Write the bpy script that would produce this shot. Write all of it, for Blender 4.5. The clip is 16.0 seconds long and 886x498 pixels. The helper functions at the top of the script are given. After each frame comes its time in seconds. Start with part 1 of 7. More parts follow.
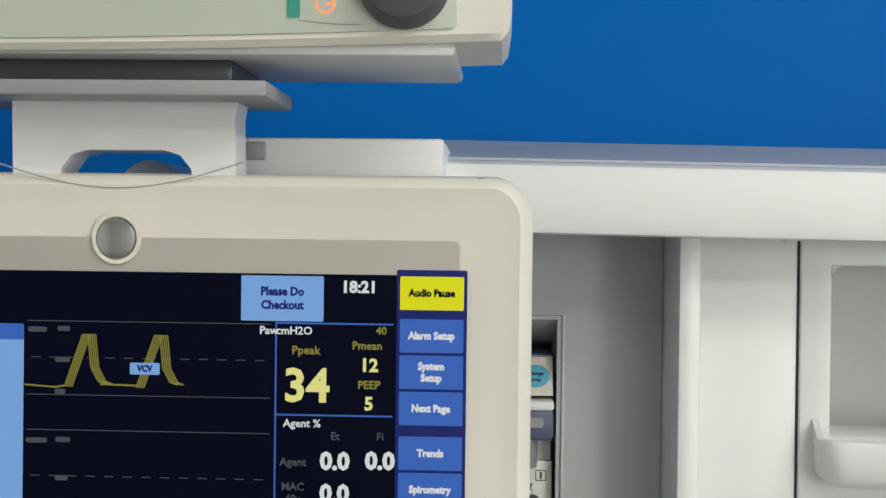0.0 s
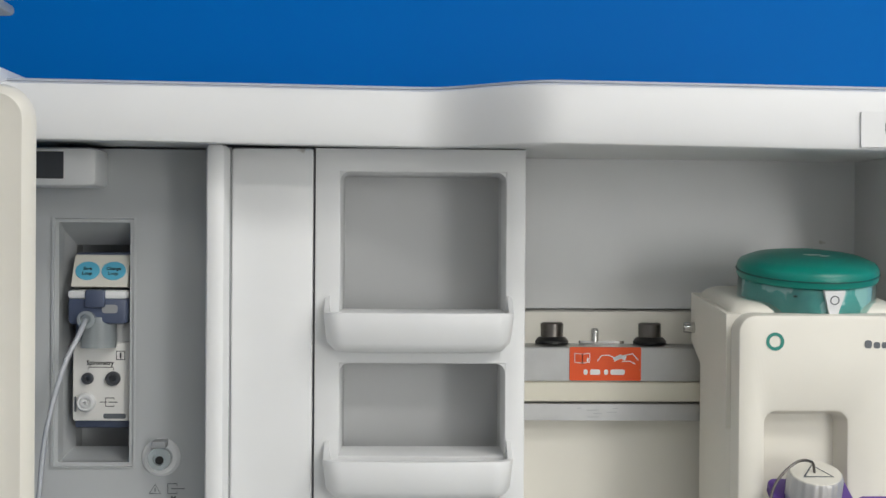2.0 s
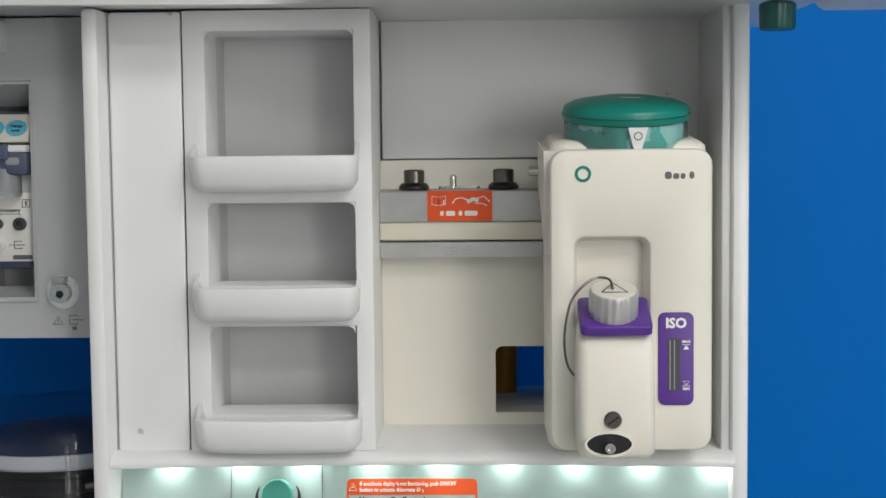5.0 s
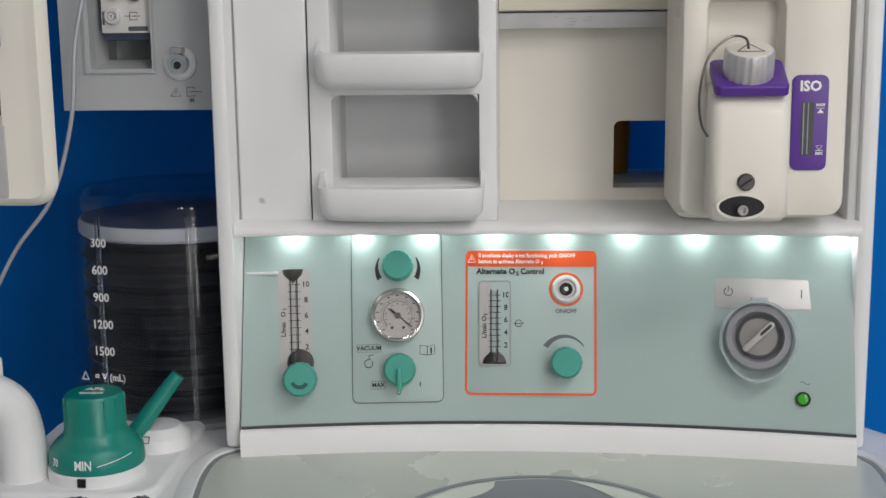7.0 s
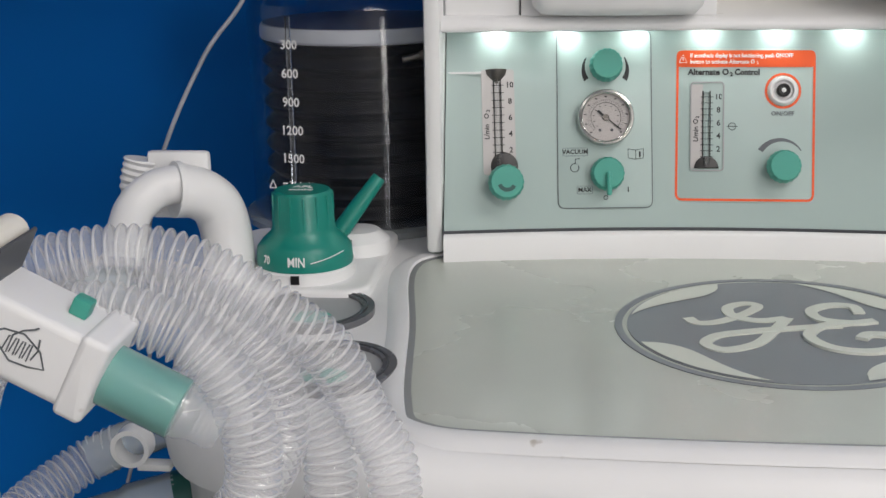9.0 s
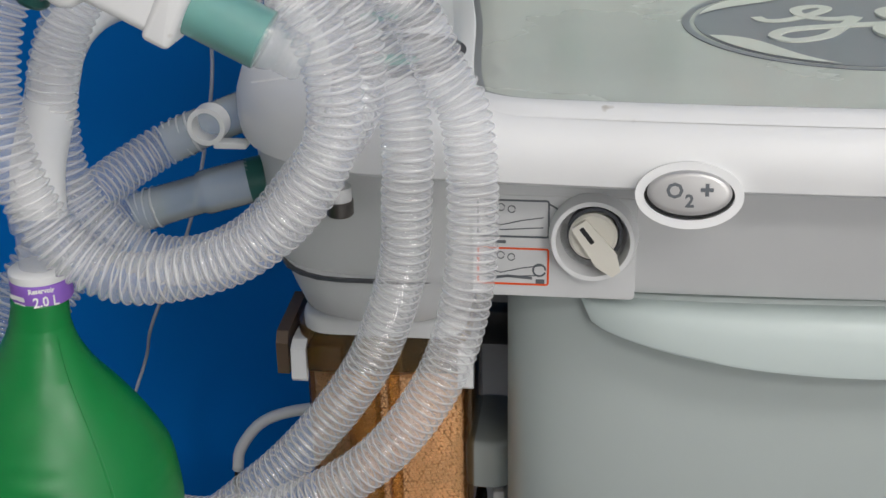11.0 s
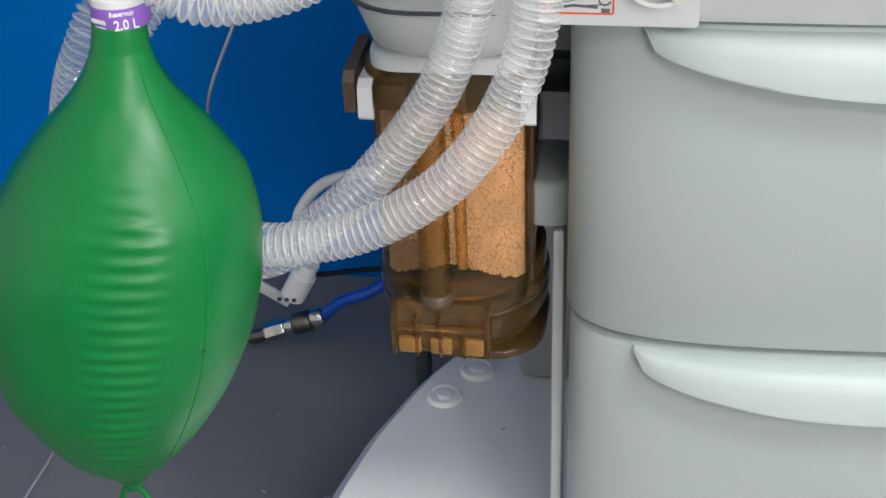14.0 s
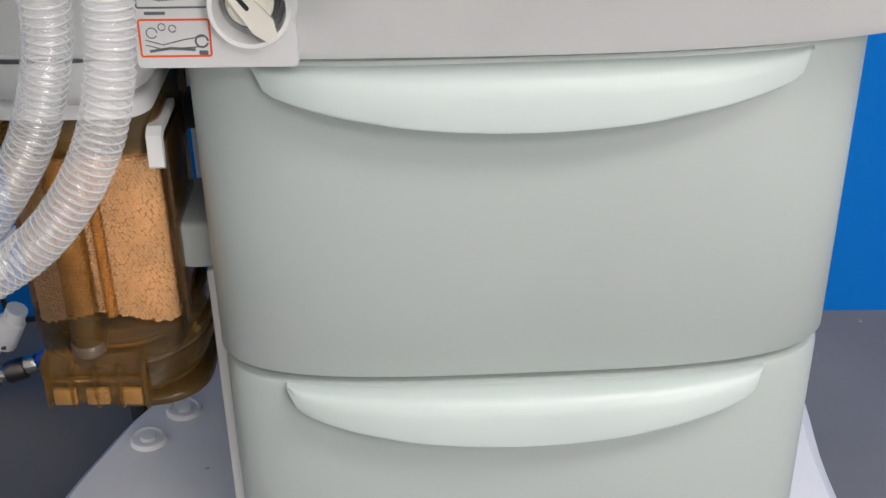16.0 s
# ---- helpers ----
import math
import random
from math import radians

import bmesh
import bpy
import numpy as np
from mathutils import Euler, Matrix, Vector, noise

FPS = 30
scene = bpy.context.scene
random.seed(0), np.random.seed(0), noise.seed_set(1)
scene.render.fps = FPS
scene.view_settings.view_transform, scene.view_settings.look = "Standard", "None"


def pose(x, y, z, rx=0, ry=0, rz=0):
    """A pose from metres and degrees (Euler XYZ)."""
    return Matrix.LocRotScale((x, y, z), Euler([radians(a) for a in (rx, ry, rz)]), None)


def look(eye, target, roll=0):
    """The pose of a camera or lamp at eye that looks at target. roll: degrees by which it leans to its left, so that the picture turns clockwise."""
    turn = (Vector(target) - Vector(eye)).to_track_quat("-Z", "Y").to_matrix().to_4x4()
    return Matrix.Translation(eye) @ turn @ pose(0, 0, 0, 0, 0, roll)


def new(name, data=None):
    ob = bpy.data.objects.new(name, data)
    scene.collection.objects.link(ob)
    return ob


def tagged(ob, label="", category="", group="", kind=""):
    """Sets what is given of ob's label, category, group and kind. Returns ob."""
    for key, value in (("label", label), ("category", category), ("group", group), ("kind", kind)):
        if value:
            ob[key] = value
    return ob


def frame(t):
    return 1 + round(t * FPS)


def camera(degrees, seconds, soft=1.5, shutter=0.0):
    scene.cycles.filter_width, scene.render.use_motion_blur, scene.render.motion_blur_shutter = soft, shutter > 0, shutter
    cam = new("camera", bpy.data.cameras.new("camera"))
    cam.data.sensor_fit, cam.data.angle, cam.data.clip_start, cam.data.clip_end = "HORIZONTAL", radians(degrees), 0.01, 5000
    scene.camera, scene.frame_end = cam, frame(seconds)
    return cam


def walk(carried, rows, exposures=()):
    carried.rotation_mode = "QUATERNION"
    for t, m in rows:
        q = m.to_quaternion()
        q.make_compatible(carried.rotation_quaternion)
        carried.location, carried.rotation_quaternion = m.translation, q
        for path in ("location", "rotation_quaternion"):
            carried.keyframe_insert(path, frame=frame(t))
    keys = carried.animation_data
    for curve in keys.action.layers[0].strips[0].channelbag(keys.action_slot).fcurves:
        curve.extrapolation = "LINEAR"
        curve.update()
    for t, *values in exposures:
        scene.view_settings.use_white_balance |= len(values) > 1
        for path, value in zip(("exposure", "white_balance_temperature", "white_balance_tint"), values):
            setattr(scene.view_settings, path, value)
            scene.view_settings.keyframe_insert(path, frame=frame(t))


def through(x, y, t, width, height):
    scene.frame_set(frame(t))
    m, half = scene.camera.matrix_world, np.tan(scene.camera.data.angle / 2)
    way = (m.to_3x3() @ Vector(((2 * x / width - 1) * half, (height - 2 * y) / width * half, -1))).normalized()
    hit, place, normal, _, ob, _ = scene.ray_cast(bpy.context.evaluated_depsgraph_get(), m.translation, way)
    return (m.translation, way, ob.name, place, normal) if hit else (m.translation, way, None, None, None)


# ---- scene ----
cam = camera(37.3, 16.0)
PATH = [
    (0, (-0.363, -0.755, 1.296), (-0.457, 1.243, 1.279), 0.7),
    (0.3, (-0.32, -0.761, 1.292), (-0.369, 1.238, 1.26), 0.4),
    (0.5, (-0.263, -0.775, 1.295), (-0.363, 1.221, 1.219), 0.9),
    (0.8, (-0.211, -0.783, 1.278), (-0.29, 1.215, 1.22), 0.8),
    (1, (-0.201, -0.792, 1.284), (-0.225, 1.206, 1.202), 1.0),
    (1.2, (-0.177, -0.801, 1.269), (-0.196, 1.199, 1.221), 0.7),
    (1.5, (-0.171, -0.827, 1.258), (-0.139, 1.172, 1.227), 0.5),
    (2, (-0.138, -0.906, 1.235), (-0.077, 1.093, 1.226), 0.4),
    (2.5, (-0.082, -0.971, 1.222), (-0.036, 1.028, 1.221), 0.1),
    (3, (-0.021, -0.993, 1.223), (0.0, 1.007, 1.215), 0.0),
    (3.2, (-0.006, -0.998, 1.223), (0.01, 1.002, 1.208), -0.1),
    (5.3, (0.031, -1.013, 1.173), (-0.038, 0.979, 1.01), -0.6),
    (5.5, (0.029, -1.016, 1.166), (-0.04, 0.975, 0.981), -0.6),
    (6, (0.02, -1.016, 1.153), (-0.055, 0.966, 0.896), -0.7),
    (6.5, (0.004, -1.013, 1.139), (-0.101, 0.959, 0.826), -0.7),
    (7, (-0.027, -1.01, 1.126), (-0.164, 0.952, 0.759), -0.7),
    (7.5, (-0.066, -1.001, 1.111), (-0.237, 0.948, 0.695), -0.7),
    (8, (-0.112, -0.991, 1.095), (-0.309, 0.946, 0.637), -0.8),
    (8.2, (-0.128, -0.991, 1.087), (-0.328, 0.942, 0.617), -0.8),
    (10.3, (-0.161, -1.034, 1.007), (-0.383, 0.838, 0.34), -0.7),
    (10.4, (-0.161, -1.036, 1.004), (-0.387, 0.831, 0.323), -0.7),
    (10.5, (-0.16, -1.036, 1.001), (-0.393, 0.823, 0.3), -0.9),
    (11, (-0.167, -1.036, 0.983), (-0.426, 0.784, 0.195), -1.2),
    (11.5, (-0.176, -1.041, 0.969), (-0.457, 0.737, 0.097), -1.6),
    (12, (-0.179, -1.05, 0.96), (-0.473, 0.69, 0.021), -2.0),
    (12.5, (-0.182, -1.063, 0.956), (-0.482, 0.648, -0.035), -2.2),
    (13, (-0.18, -1.07, 0.955), (-0.485, 0.621, -0.069), -2.3),
    (13.5, (-0.179, -1.074, 0.956), (-0.488, 0.604, -0.088), -2.4),
    (14, (-0.178, -1.074, 0.956), (-0.484, 0.597, -0.099), -2.5),
    (14.5, (-0.179, -1.073, 0.955), (-0.454, 0.599, -0.107), -2.6),
    (15, (-0.169, -1.069, 0.953), (-0.375, 0.611, -0.114), -2.3),
    (15.5, (-0.133, -1.067, 0.954), (-0.239, 0.624, -0.109), -1.7),
    (16, (-0.064, -1.048, 0.963), (-0.09, 0.656, -0.083), -1.0),
]
EXPOSURES = (
    (0, -0.47, 6700, 7), (1, -0.52, 6600, 8), (2, -0.57, 6450, 9), (3, -0.6, 6350, 9), (5.5, -0.74, 6550, 10), (7, -0.86, 6500, 13), (8, -0.82, 6600, 14),
    (10.3, -0.62, 6600, 14), (11.5, -0.5, 6400, 10), (12, -0.35, 6400, 11), (13, -0.1, 6400, 11), (14.5, -0.04, 6400, 10), (15.4, -0.13, 6550, 12), (16, -0.16, 6650, 14),
)
walk(cam, [(t, look(eye, target, roll)) for t, eye, target, roll in PATH], EXPOSURES)

# ---- light ----
world = bpy.data.worlds.new("room_world")
scene.world = world
world.use_nodes = True
world.node_tree.nodes["Background"].inputs[0].default_value = (0.8, 0.88, 1.0, 1)
world.node_tree.nodes["Background"].inputs[1].default_value = 0.05
scene.cycles.transparent_max_bounces = 40


def ceiling_lamp(x, y, w, d, watts):
    la = bpy.data.lights.new("ceiling_lamp", "AREA")
    la.shape, la.size, la.size_y, la.energy, la.color = "RECTANGLE", w, d, watts, (1.0, 0.97, 0.93)
    ob = new("ceiling_lamp", la)
    ob.matrix_basis = pose(x, y, 2.655)
    return ob


ceiling_lamp(1.1, -1.5, 1.2, 0.6, 43)
ceiling_lamp(-0.9, -2.0, 1.2, 0.6, 6)
ceiling_lamp(1.0, -3.0, 1.6, 0.6, 48)
# added fill from the front right behind the camera, an unseen source
la = bpy.data.lights.new("front_fill_light", "AREA")
la.shape, la.size, la.size_y, la.energy, la.color = "RECTANGLE", 1.1, 1.3, 66, (1.0, 0.975, 0.94)
new("front_fill_light", la).matrix_basis = look((1.65, -3.77, 1.25), (0.1, 0, 1.0))

# ---- helpers of this scene ----
WM = {}
I4 = Matrix.Identity(4)


def lin(r, g, b):
    return tuple((c / 255 / 12.92 if c <= 10 else ((c / 255 + 0.055) / 1.055) ** 2.4) for c in (r, g, b)) + (1.0,)


def mat(name, col, rough=0.4, metal=0.0, var=0.06, scale=9.0, bump=0.0, bscale=250.0, coat=0.0, spec=0.5, emit=None, power=0.0, trans=0.0, sub=0.0, wear=None):
    m = bpy.data.materials.new(name)
    m.use_nodes = True
    nt = m.node_tree
    b = nt.nodes["Principled BSDF"]
    b.inputs["Roughness"].default_value = rough
    b.inputs["Metallic"].default_value = metal
    b.inputs["Specular IOR Level"].default_value = spec
    b.inputs["Coat Weight"].default_value = coat
    b.inputs["Transmission Weight"].default_value = trans
    if sub:
        b.inputs["Subsurface Weight"].default_value = sub
        b.inputs["Subsurface Radius"].default_value = (0.01, 0.012, 0.008)
    if emit:
        b.inputs["Emission Color"].default_value = emit
        b.inputs["Emission Strength"].default_value = power
    tc = nt.nodes.new("ShaderNodeTexCoord")
    if var:
        n1 = nt.nodes.new("ShaderNodeTexNoise")
        n1.inputs["Scale"].default_value = scale
        n1.inputs["Detail"].default_value = 6
        nt.links.new(tc.outputs["Object"], n1.inputs["Vector"])
        ramp = nt.nodes.new("ShaderNodeMapRange")
        ramp.inputs[1].default_value, ramp.inputs[2].default_value = 0.3, 0.7
        ramp.inputs[3].default_value, ramp.inputs[4].default_value = 1 - var, 1 + var
        nt.links.new(n1.outputs[0], ramp.inputs[0])
        mul = nt.nodes.new("ShaderNodeVectorMath")
        mul.operation = "SCALE"
        mul.inputs[0].default_value = col[:3]
        nt.links.new(ramp.outputs[0], mul.inputs["Scale"])
        last = mul.outputs[0]
        if wear:
            n3 = nt.nodes.new("ShaderNodeTexNoise")
            n3.inputs["Scale"].default_value, n3.inputs["Detail"].default_value = wear[1], 3
            nt.links.new(tc.outputs["Object"], n3.inputs["Vector"])
            r3 = nt.nodes.new("ShaderNodeMapRange")
            r3.inputs[1].default_value, r3.inputs[2].default_value = wear[2], wear[2] + 0.03
            nt.links.new(n3.outputs[0], r3.inputs[0])
            mx = nt.nodes.new("ShaderNodeMix")
            mx.data_type = "RGBA"
            nt.links.new(r3.outputs[0], mx.inputs[0])
            nt.links.new(last, mx.inputs[6])
            mx.inputs[7].default_value = wear[0]
            last = mx.outputs[2]
        nt.links.new(last, b.inputs["Base Color"])
        rr = nt.nodes.new("ShaderNodeMapRange")
        rr.inputs[1].default_value, rr.inputs[2].default_value = 0.3, 0.7
        rr.inputs[3].default_value, rr.inputs[4].default_value = max(0.02, rough - 0.06), rough + 0.06
        nt.links.new(n1.outputs[0], rr.inputs[0])
        nt.links.new(rr.outputs[0], b.inputs["Roughness"])
    else:
        b.inputs["Base Color"].default_value = col
    if bump:
        n2 = nt.nodes.new("ShaderNodeTexNoise")
        n2.inputs["Scale"].default_value, n2.inputs["Detail"].default_value = bscale, 3
        nt.links.new(tc.outputs["Object"], n2.inputs["Vector"])
        bp = nt.nodes.new("ShaderNodeBump")
        bp.inputs["Strength"].default_value, bp.inputs["Distance"].default_value = bump, 0.001
        nt.links.new(n2.outputs[0], bp.inputs["Height"])
        nt.links.new(bp.outputs[0], b.inputs["Normal"])
    return m


def clear_mat(name, tint, body, mix, rough=0.08, gloss=(1, 1, 1, 1), through=0.0, ior=1.45, most=1.0):
    """See-through plastic: tinted clear part, a cloudy body part and a gloss that grows towards the rim."""
    m = bpy.data.materials.new(name)
    m.use_nodes = True
    nt = m.node_tree
    out = nt.nodes["Material Output"]
    b = nt.nodes["Principled BSDF"]
    b.inputs["Base Color"].default_value = body
    b.inputs["Roughness"].default_value = 0.35
    tr = nt.nodes.new("ShaderNodeBsdfTransparent")
    tr.inputs[0].default_value = tint
    gl = nt.nodes.new("ShaderNodeBsdfGlossy")
    gl.inputs["Roughness"].default_value = rough
    gl.inputs["Color"].default_value = gloss
    mx = nt.nodes.new("ShaderNodeMixShader")
    mx.inputs[0].default_value = mix
    nt.links.new(tr.outputs[0], mx.inputs[1])
    if through:
        tl = nt.nodes.new("ShaderNodeBsdfTranslucent")
        tl.inputs[0].default_value = body
        m3 = nt.nodes.new("ShaderNodeMixShader")
        m3.inputs[0].default_value = through
        nt.links.new(b.outputs[0], m3.inputs[1])
        nt.links.new(tl.outputs[0], m3.inputs[2])
        nt.links.new(m3.outputs[0], mx.inputs[2])
    else:
        nt.links.new(b.outputs[0], mx.inputs[2])
    fr = nt.nodes.new("ShaderNodeFresnel")
    fr.inputs[0].default_value = ior
    m2 = nt.nodes.new("ShaderNodeMixShader")
    lim = nt.nodes.new("ShaderNodeMath")
    lim.operation = "MINIMUM"
    lim.inputs[1].default_value = most
    nt.links.new(fr.outputs[0], lim.inputs[0])
    nt.links.new(lim.outputs[0], m2.inputs[0])
    nt.links.new(mx.outputs[0], m2.inputs[1])
    nt.links.new(gl.outputs[0], m2.inputs[2])
    nt.links.new(m2.outputs[0], out.inputs[0])
    return m


WHITE = mat("white_plastic", (0.79, 0.8, 0.805, 1), 0.38, var=0.03, bump=0.03, bscale=900, wear=((0.5, 0.48, 0.44, 1), 35, 0.735))
CREAM = mat("cream_plastic", (0.79, 0.765, 0.685, 1), 0.4, var=0.04, bump=0.03, bscale=700, wear=((0.45, 0.4, 0.3, 1), 40, 0.735))
GREYW = mat("pale_grey_plastic", (0.64, 0.65, 0.655, 1), 0.42, var=0.04, bump=0.04, bscale=700)
GREY = mat("mid_grey_plastic", (0.33, 0.34, 0.35, 1), 0.45, var=0.06)
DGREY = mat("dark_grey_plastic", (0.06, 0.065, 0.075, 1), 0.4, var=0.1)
BLACK = mat("black_plastic", (0.008, 0.008, 0.009, 1), 0.35, var=0.15)
RUBBER = mat("black_bellows_rubber", (0.012, 0.012, 0.014, 1), 0.45, var=0.25, scale=25)
MINT = mat("mint_panel_film", lin(163, 182, 179), 0.38, var=0.03, bump=0.02, bscale=1200)
DRAWER = mat("grey_green_drawer_plastic", lin(172, 181, 179), 0.4, var=0.03, scale=4, bump=0.08, bscale=1500)
HANDLE = mat("pale_mint_handle_plastic", lin(197, 209, 207), 0.36, var=0.03, bump=0.05, bscale=1500)
TEAL = mat("teal_plastic", lin(0, 128, 115), 0.35, var=0.05, scale=20)
TEAL2 = mat("soft_teal_knob_plastic", lin(62, 158, 142), 0.4, var=0.05, scale=20)
TEALD = mat("dark_teal_plastic", lin(20, 80, 75), 0.4)
ORANGE = mat("orange_print", lin(236, 86, 22), 0.45, var=0.03)
PURPLE = mat("purple_plastic", lin(86, 48, 142), 0.4, var=0.05)
LILAC = mat("lilac_label", lin(150, 105, 205), 0.5, var=0.04)
INK = mat("black_print", (0.012, 0.014, 0.016, 1), 0.5, var=0)
GREYINK = mat("grey_print", lin(95, 100, 105), 0.5, var=0)
WINK = mat("white_print", (0.85, 0.85, 0.85, 1), 0.5, var=0)
ALU = mat("brushed_aluminium", (0.48, 0.485, 0.48, 1), 0.38, metal=0.85, var=0.05, scale=60, wear=((0.25, 0.25, 0.26, 1), 60, 0.72))
STEEL = mat("polished_steel", (0.6, 0.59, 0.57, 1), 0.2, metal=1.0, var=0.06)
DSTEEL = mat("dark_steel", (0.16, 0.15, 0.14, 1), 0.3, metal=1.0, var=0.1)
SILVER = mat("silver_plate", (0.55, 0.545, 0.54, 1), 0.4, metal=0.5, var=0.03)
SCALEM = mat("brushed_scale_plate", (0.44, 0.43, 0.425, 1), 0.42, metal=0.25, var=0.06, scale=40)
GAUGEF = mat("gauge_face_enamel", lin(188, 184, 182), 0.45, var=0.03)
MATTOP = mat("grey_green_mat", lin(192, 197, 189), 0.27, var=0.06, scale=5, bump=0.03, bscale=800, wear=((0.5, 0.52, 0.5, 1), 70, 0.74))
LOGOG = mat("logo_grey", lin(124, 130, 136), 0.35, var=0.05)
LOGOL = mat("logo_pale", lin(212, 217, 207), 0.35, var=0.03)
BAG = mat("green_rubber", lin(0, 122, 56), 0.34, var=0.05, scale=30, bump=0.05, bscale=400, sub=0.15, wear=((0.01, 0.08, 0.03, 1), 60, 0.75))
WALLM = mat("blue_painted_wall", lin(0, 110, 196), 0.5, var=0.05, scale=1.5, bump=0.06, bscale=120, spec=0.06)
FLOORM = mat("grey_vinyl_floor", lin(124, 123, 123), 0.42, var=0.12, scale=3, bump=0.05, bscale=300, wear=((0.5, 0.5, 0.5, 1), 55, 0.72))
ROOM = mat("white_room_paint", (0.72, 0.72, 0.7, 1), 0.7, var=0.03, scale=2)
PAPER = mat("white_label", (0.8, 0.79, 0.76, 1), 0.5, var=0.02)
SKY = mat("sky_blue_sticker", lin(95, 185, 215), 0.5, var=0.03)
SLATE = mat("slate_blue_plastic", lin(78, 88, 112), 0.4, var=0.05)
BLUEHOSE = mat("blue_gas_hose", lin(10, 80, 190), 0.4)
BEADS = mat("absorbent_beads", lin(246, 206, 165), 0.75, var=0.16, scale=45)
LENS = mat("lamp_lens", (0.9, 1, 0.95, 1), 0.3, var=0, emit=(0.92, 1.0, 0.95, 1), power=42.0)
LEDG = mat("green_indicator", lin(20, 90, 10), 0.2, var=0, emit=(0.1, 0.9, 0.05, 1), power=0.4)
GLOW = mat("orange_indicator", lin(240, 120, 60), 0.3, var=0, emit=(1.0, 0.32, 0.1, 1), power=1.1)
SCR = mat("screen_black", (0.002, 0.002, 0.003, 1), 0.2, var=0, spec=0.08, emit=(0.0, 0.001, 0.01, 1), power=1)
PANEL_E = mat("ceiling_diffuser", (0.9, 0.9, 0.9, 1), 0.5, var=0, emit=(1, 0.985, 0.96, 1), power=2.5)
RIDGE = clear_mat("clear_hose_ridge", (0.99, 0.992, 0.996, 1), (0.97, 0.97, 0.975, 1), 0.5, 0.14, through=0.3, ior=1.55, most=0.2)
HOSE = clear_mat("clear_corrugated_plastic", (0.99, 0.992, 0.996, 1), (0.97, 0.97, 0.975, 1), 0.22, 0.12, through=0.3, ior=1.55, most=0.2)
SLEEVE = clear_mat("clear_soft_sleeve", (0.985, 0.988, 0.99, 1), (0.94, 0.95, 0.96, 1), 0.2, 0.12, through=0.3, ior=1.5, most=0.15)
CLEAR = clear_mat("clear_plastic", (0.96, 0.97, 0.97, 1), (0.75, 0.78, 0.8, 1), 0.03, 0.05)
GAUGEG = clear_mat("gauge_glass", (0.97, 0.97, 0.97, 1), (0.7, 0.7, 0.7, 1), 0.01, 0.05, ior=1.12)
CLEAR2 = clear_mat("clear_connector_plastic", (0.93, 0.97, 0.98, 1), (0.75, 0.82, 0.85, 1), 0.35, 0.1)
SMOKE = clear_mat("smoky_clear_dome", (0.86, 0.88, 0.92, 1), (0.05, 0.06, 0.09, 1), 0.06, 0.06, ior=1.35, most=0.4)
AMBER = clear_mat("amber_clear_plastic", (0.99, 0.945, 0.85, 1), (0.45, 0.27, 0.09, 1), 0.04, 0.12)
AMBERD = clear_mat("thick_amber_plastic", (0.86, 0.64, 0.33, 1), (0.3, 0.18, 0.06, 1), 0.2, 0.1)
AMBERL = clear_mat("bright_amber_plastic", (0.95, 0.78, 0.45, 1), (0.55, 0.33, 0.09, 1), 0.1, 0.08)
BROWN = mat("smoky_brown_plastic", lin(92, 76, 62), 0.3, var=0.08)
RINGM = mat("dark_glossy_ring", lin(98, 99, 104), 0.25, var=0.05)
BEADD = mat("bead_shadow", lin(205, 160, 116), 0.8, var=0.1, scale=30)
TEALC = clear_mat("teal_clear_plastic", (0.55, 0.85, 0.8, 1), (0.25, 0.55, 0.5, 1), 0.6, 0.1)


def glow(name, r, g, b, power=0.9):
    c = lin(r, g, b)
    return mat(name, (c[0] * 0.1, c[1] * 0.1, c[2] * 0.1, 1), 0.15, var=0, emit=c, power=power)


S_BLUE = glow("screen_blue", 58, 108, 205)
S_NAVY = glow("screen_navy", 8, 28, 110)
S_PALE = glow("screen_pale_blue", 130, 180, 245)
S_YEL = glow("screen_yellow", 240, 240, 20)
S_CREAM = glow("screen_cream", 245, 240, 150)
S_OLIVE = glow("screen_olive", 150, 145, 60)
S_WHITE = glow("screen_white", 235, 240, 245)
S_GREY = glow("screen_grey", 90, 95, 105, 0.6)


def thing(name, at, label, category, group="", kind=""):
    ob = new(name)
    ob.empty_display_size = 0.02
    ob.matrix_basis = Matrix.Translation(at)
    WM[ob] = ob.matrix_basis.copy()
    return tagged(ob, label, category, group, kind)


def part(name, bm, material, parent=None, label="", M=None, smooth=35):
    bmesh.ops.recalc_face_normals(bm, faces=bm.faces)
    me = bpy.data.meshes.new(name)
    bm.to_mesh(me)
    bm.free()
    me.materials.append(material)
    if smooth:
        me.shade_smooth()
        me.set_sharp_from_angle(angle=radians(smooth))
    return attach(name, me, parent, label, M)


def attach(name, me, parent=None, label="", M=None):
    ob = new(name, me)
    M = (M or I4).copy()
    if parent:
        ob.parent = parent
        ob.matrix_parent_inverse = WM[parent].inverted()
    ob.matrix_basis = M
    WM[ob] = M
    if label:
        ob["label"] = label
    return ob


def loft(bm, loops, cap0=True, cap1=True, closed=True):
    rows = [[bm.verts.new(p) for p in lp] for lp in loops]
    n = len(rows[0])
    for a, b in zip(rows, rows[1:]):
        for i in range(n if closed else n - 1):
            j = (i + 1) % n
            bm.faces.new((a[i], a[j], b[j], b[i]))
    if cap0:
        bm.faces.new(rows[0][::-1])
    if cap1:
        bm.faces.new(rows[-1])
    return rows


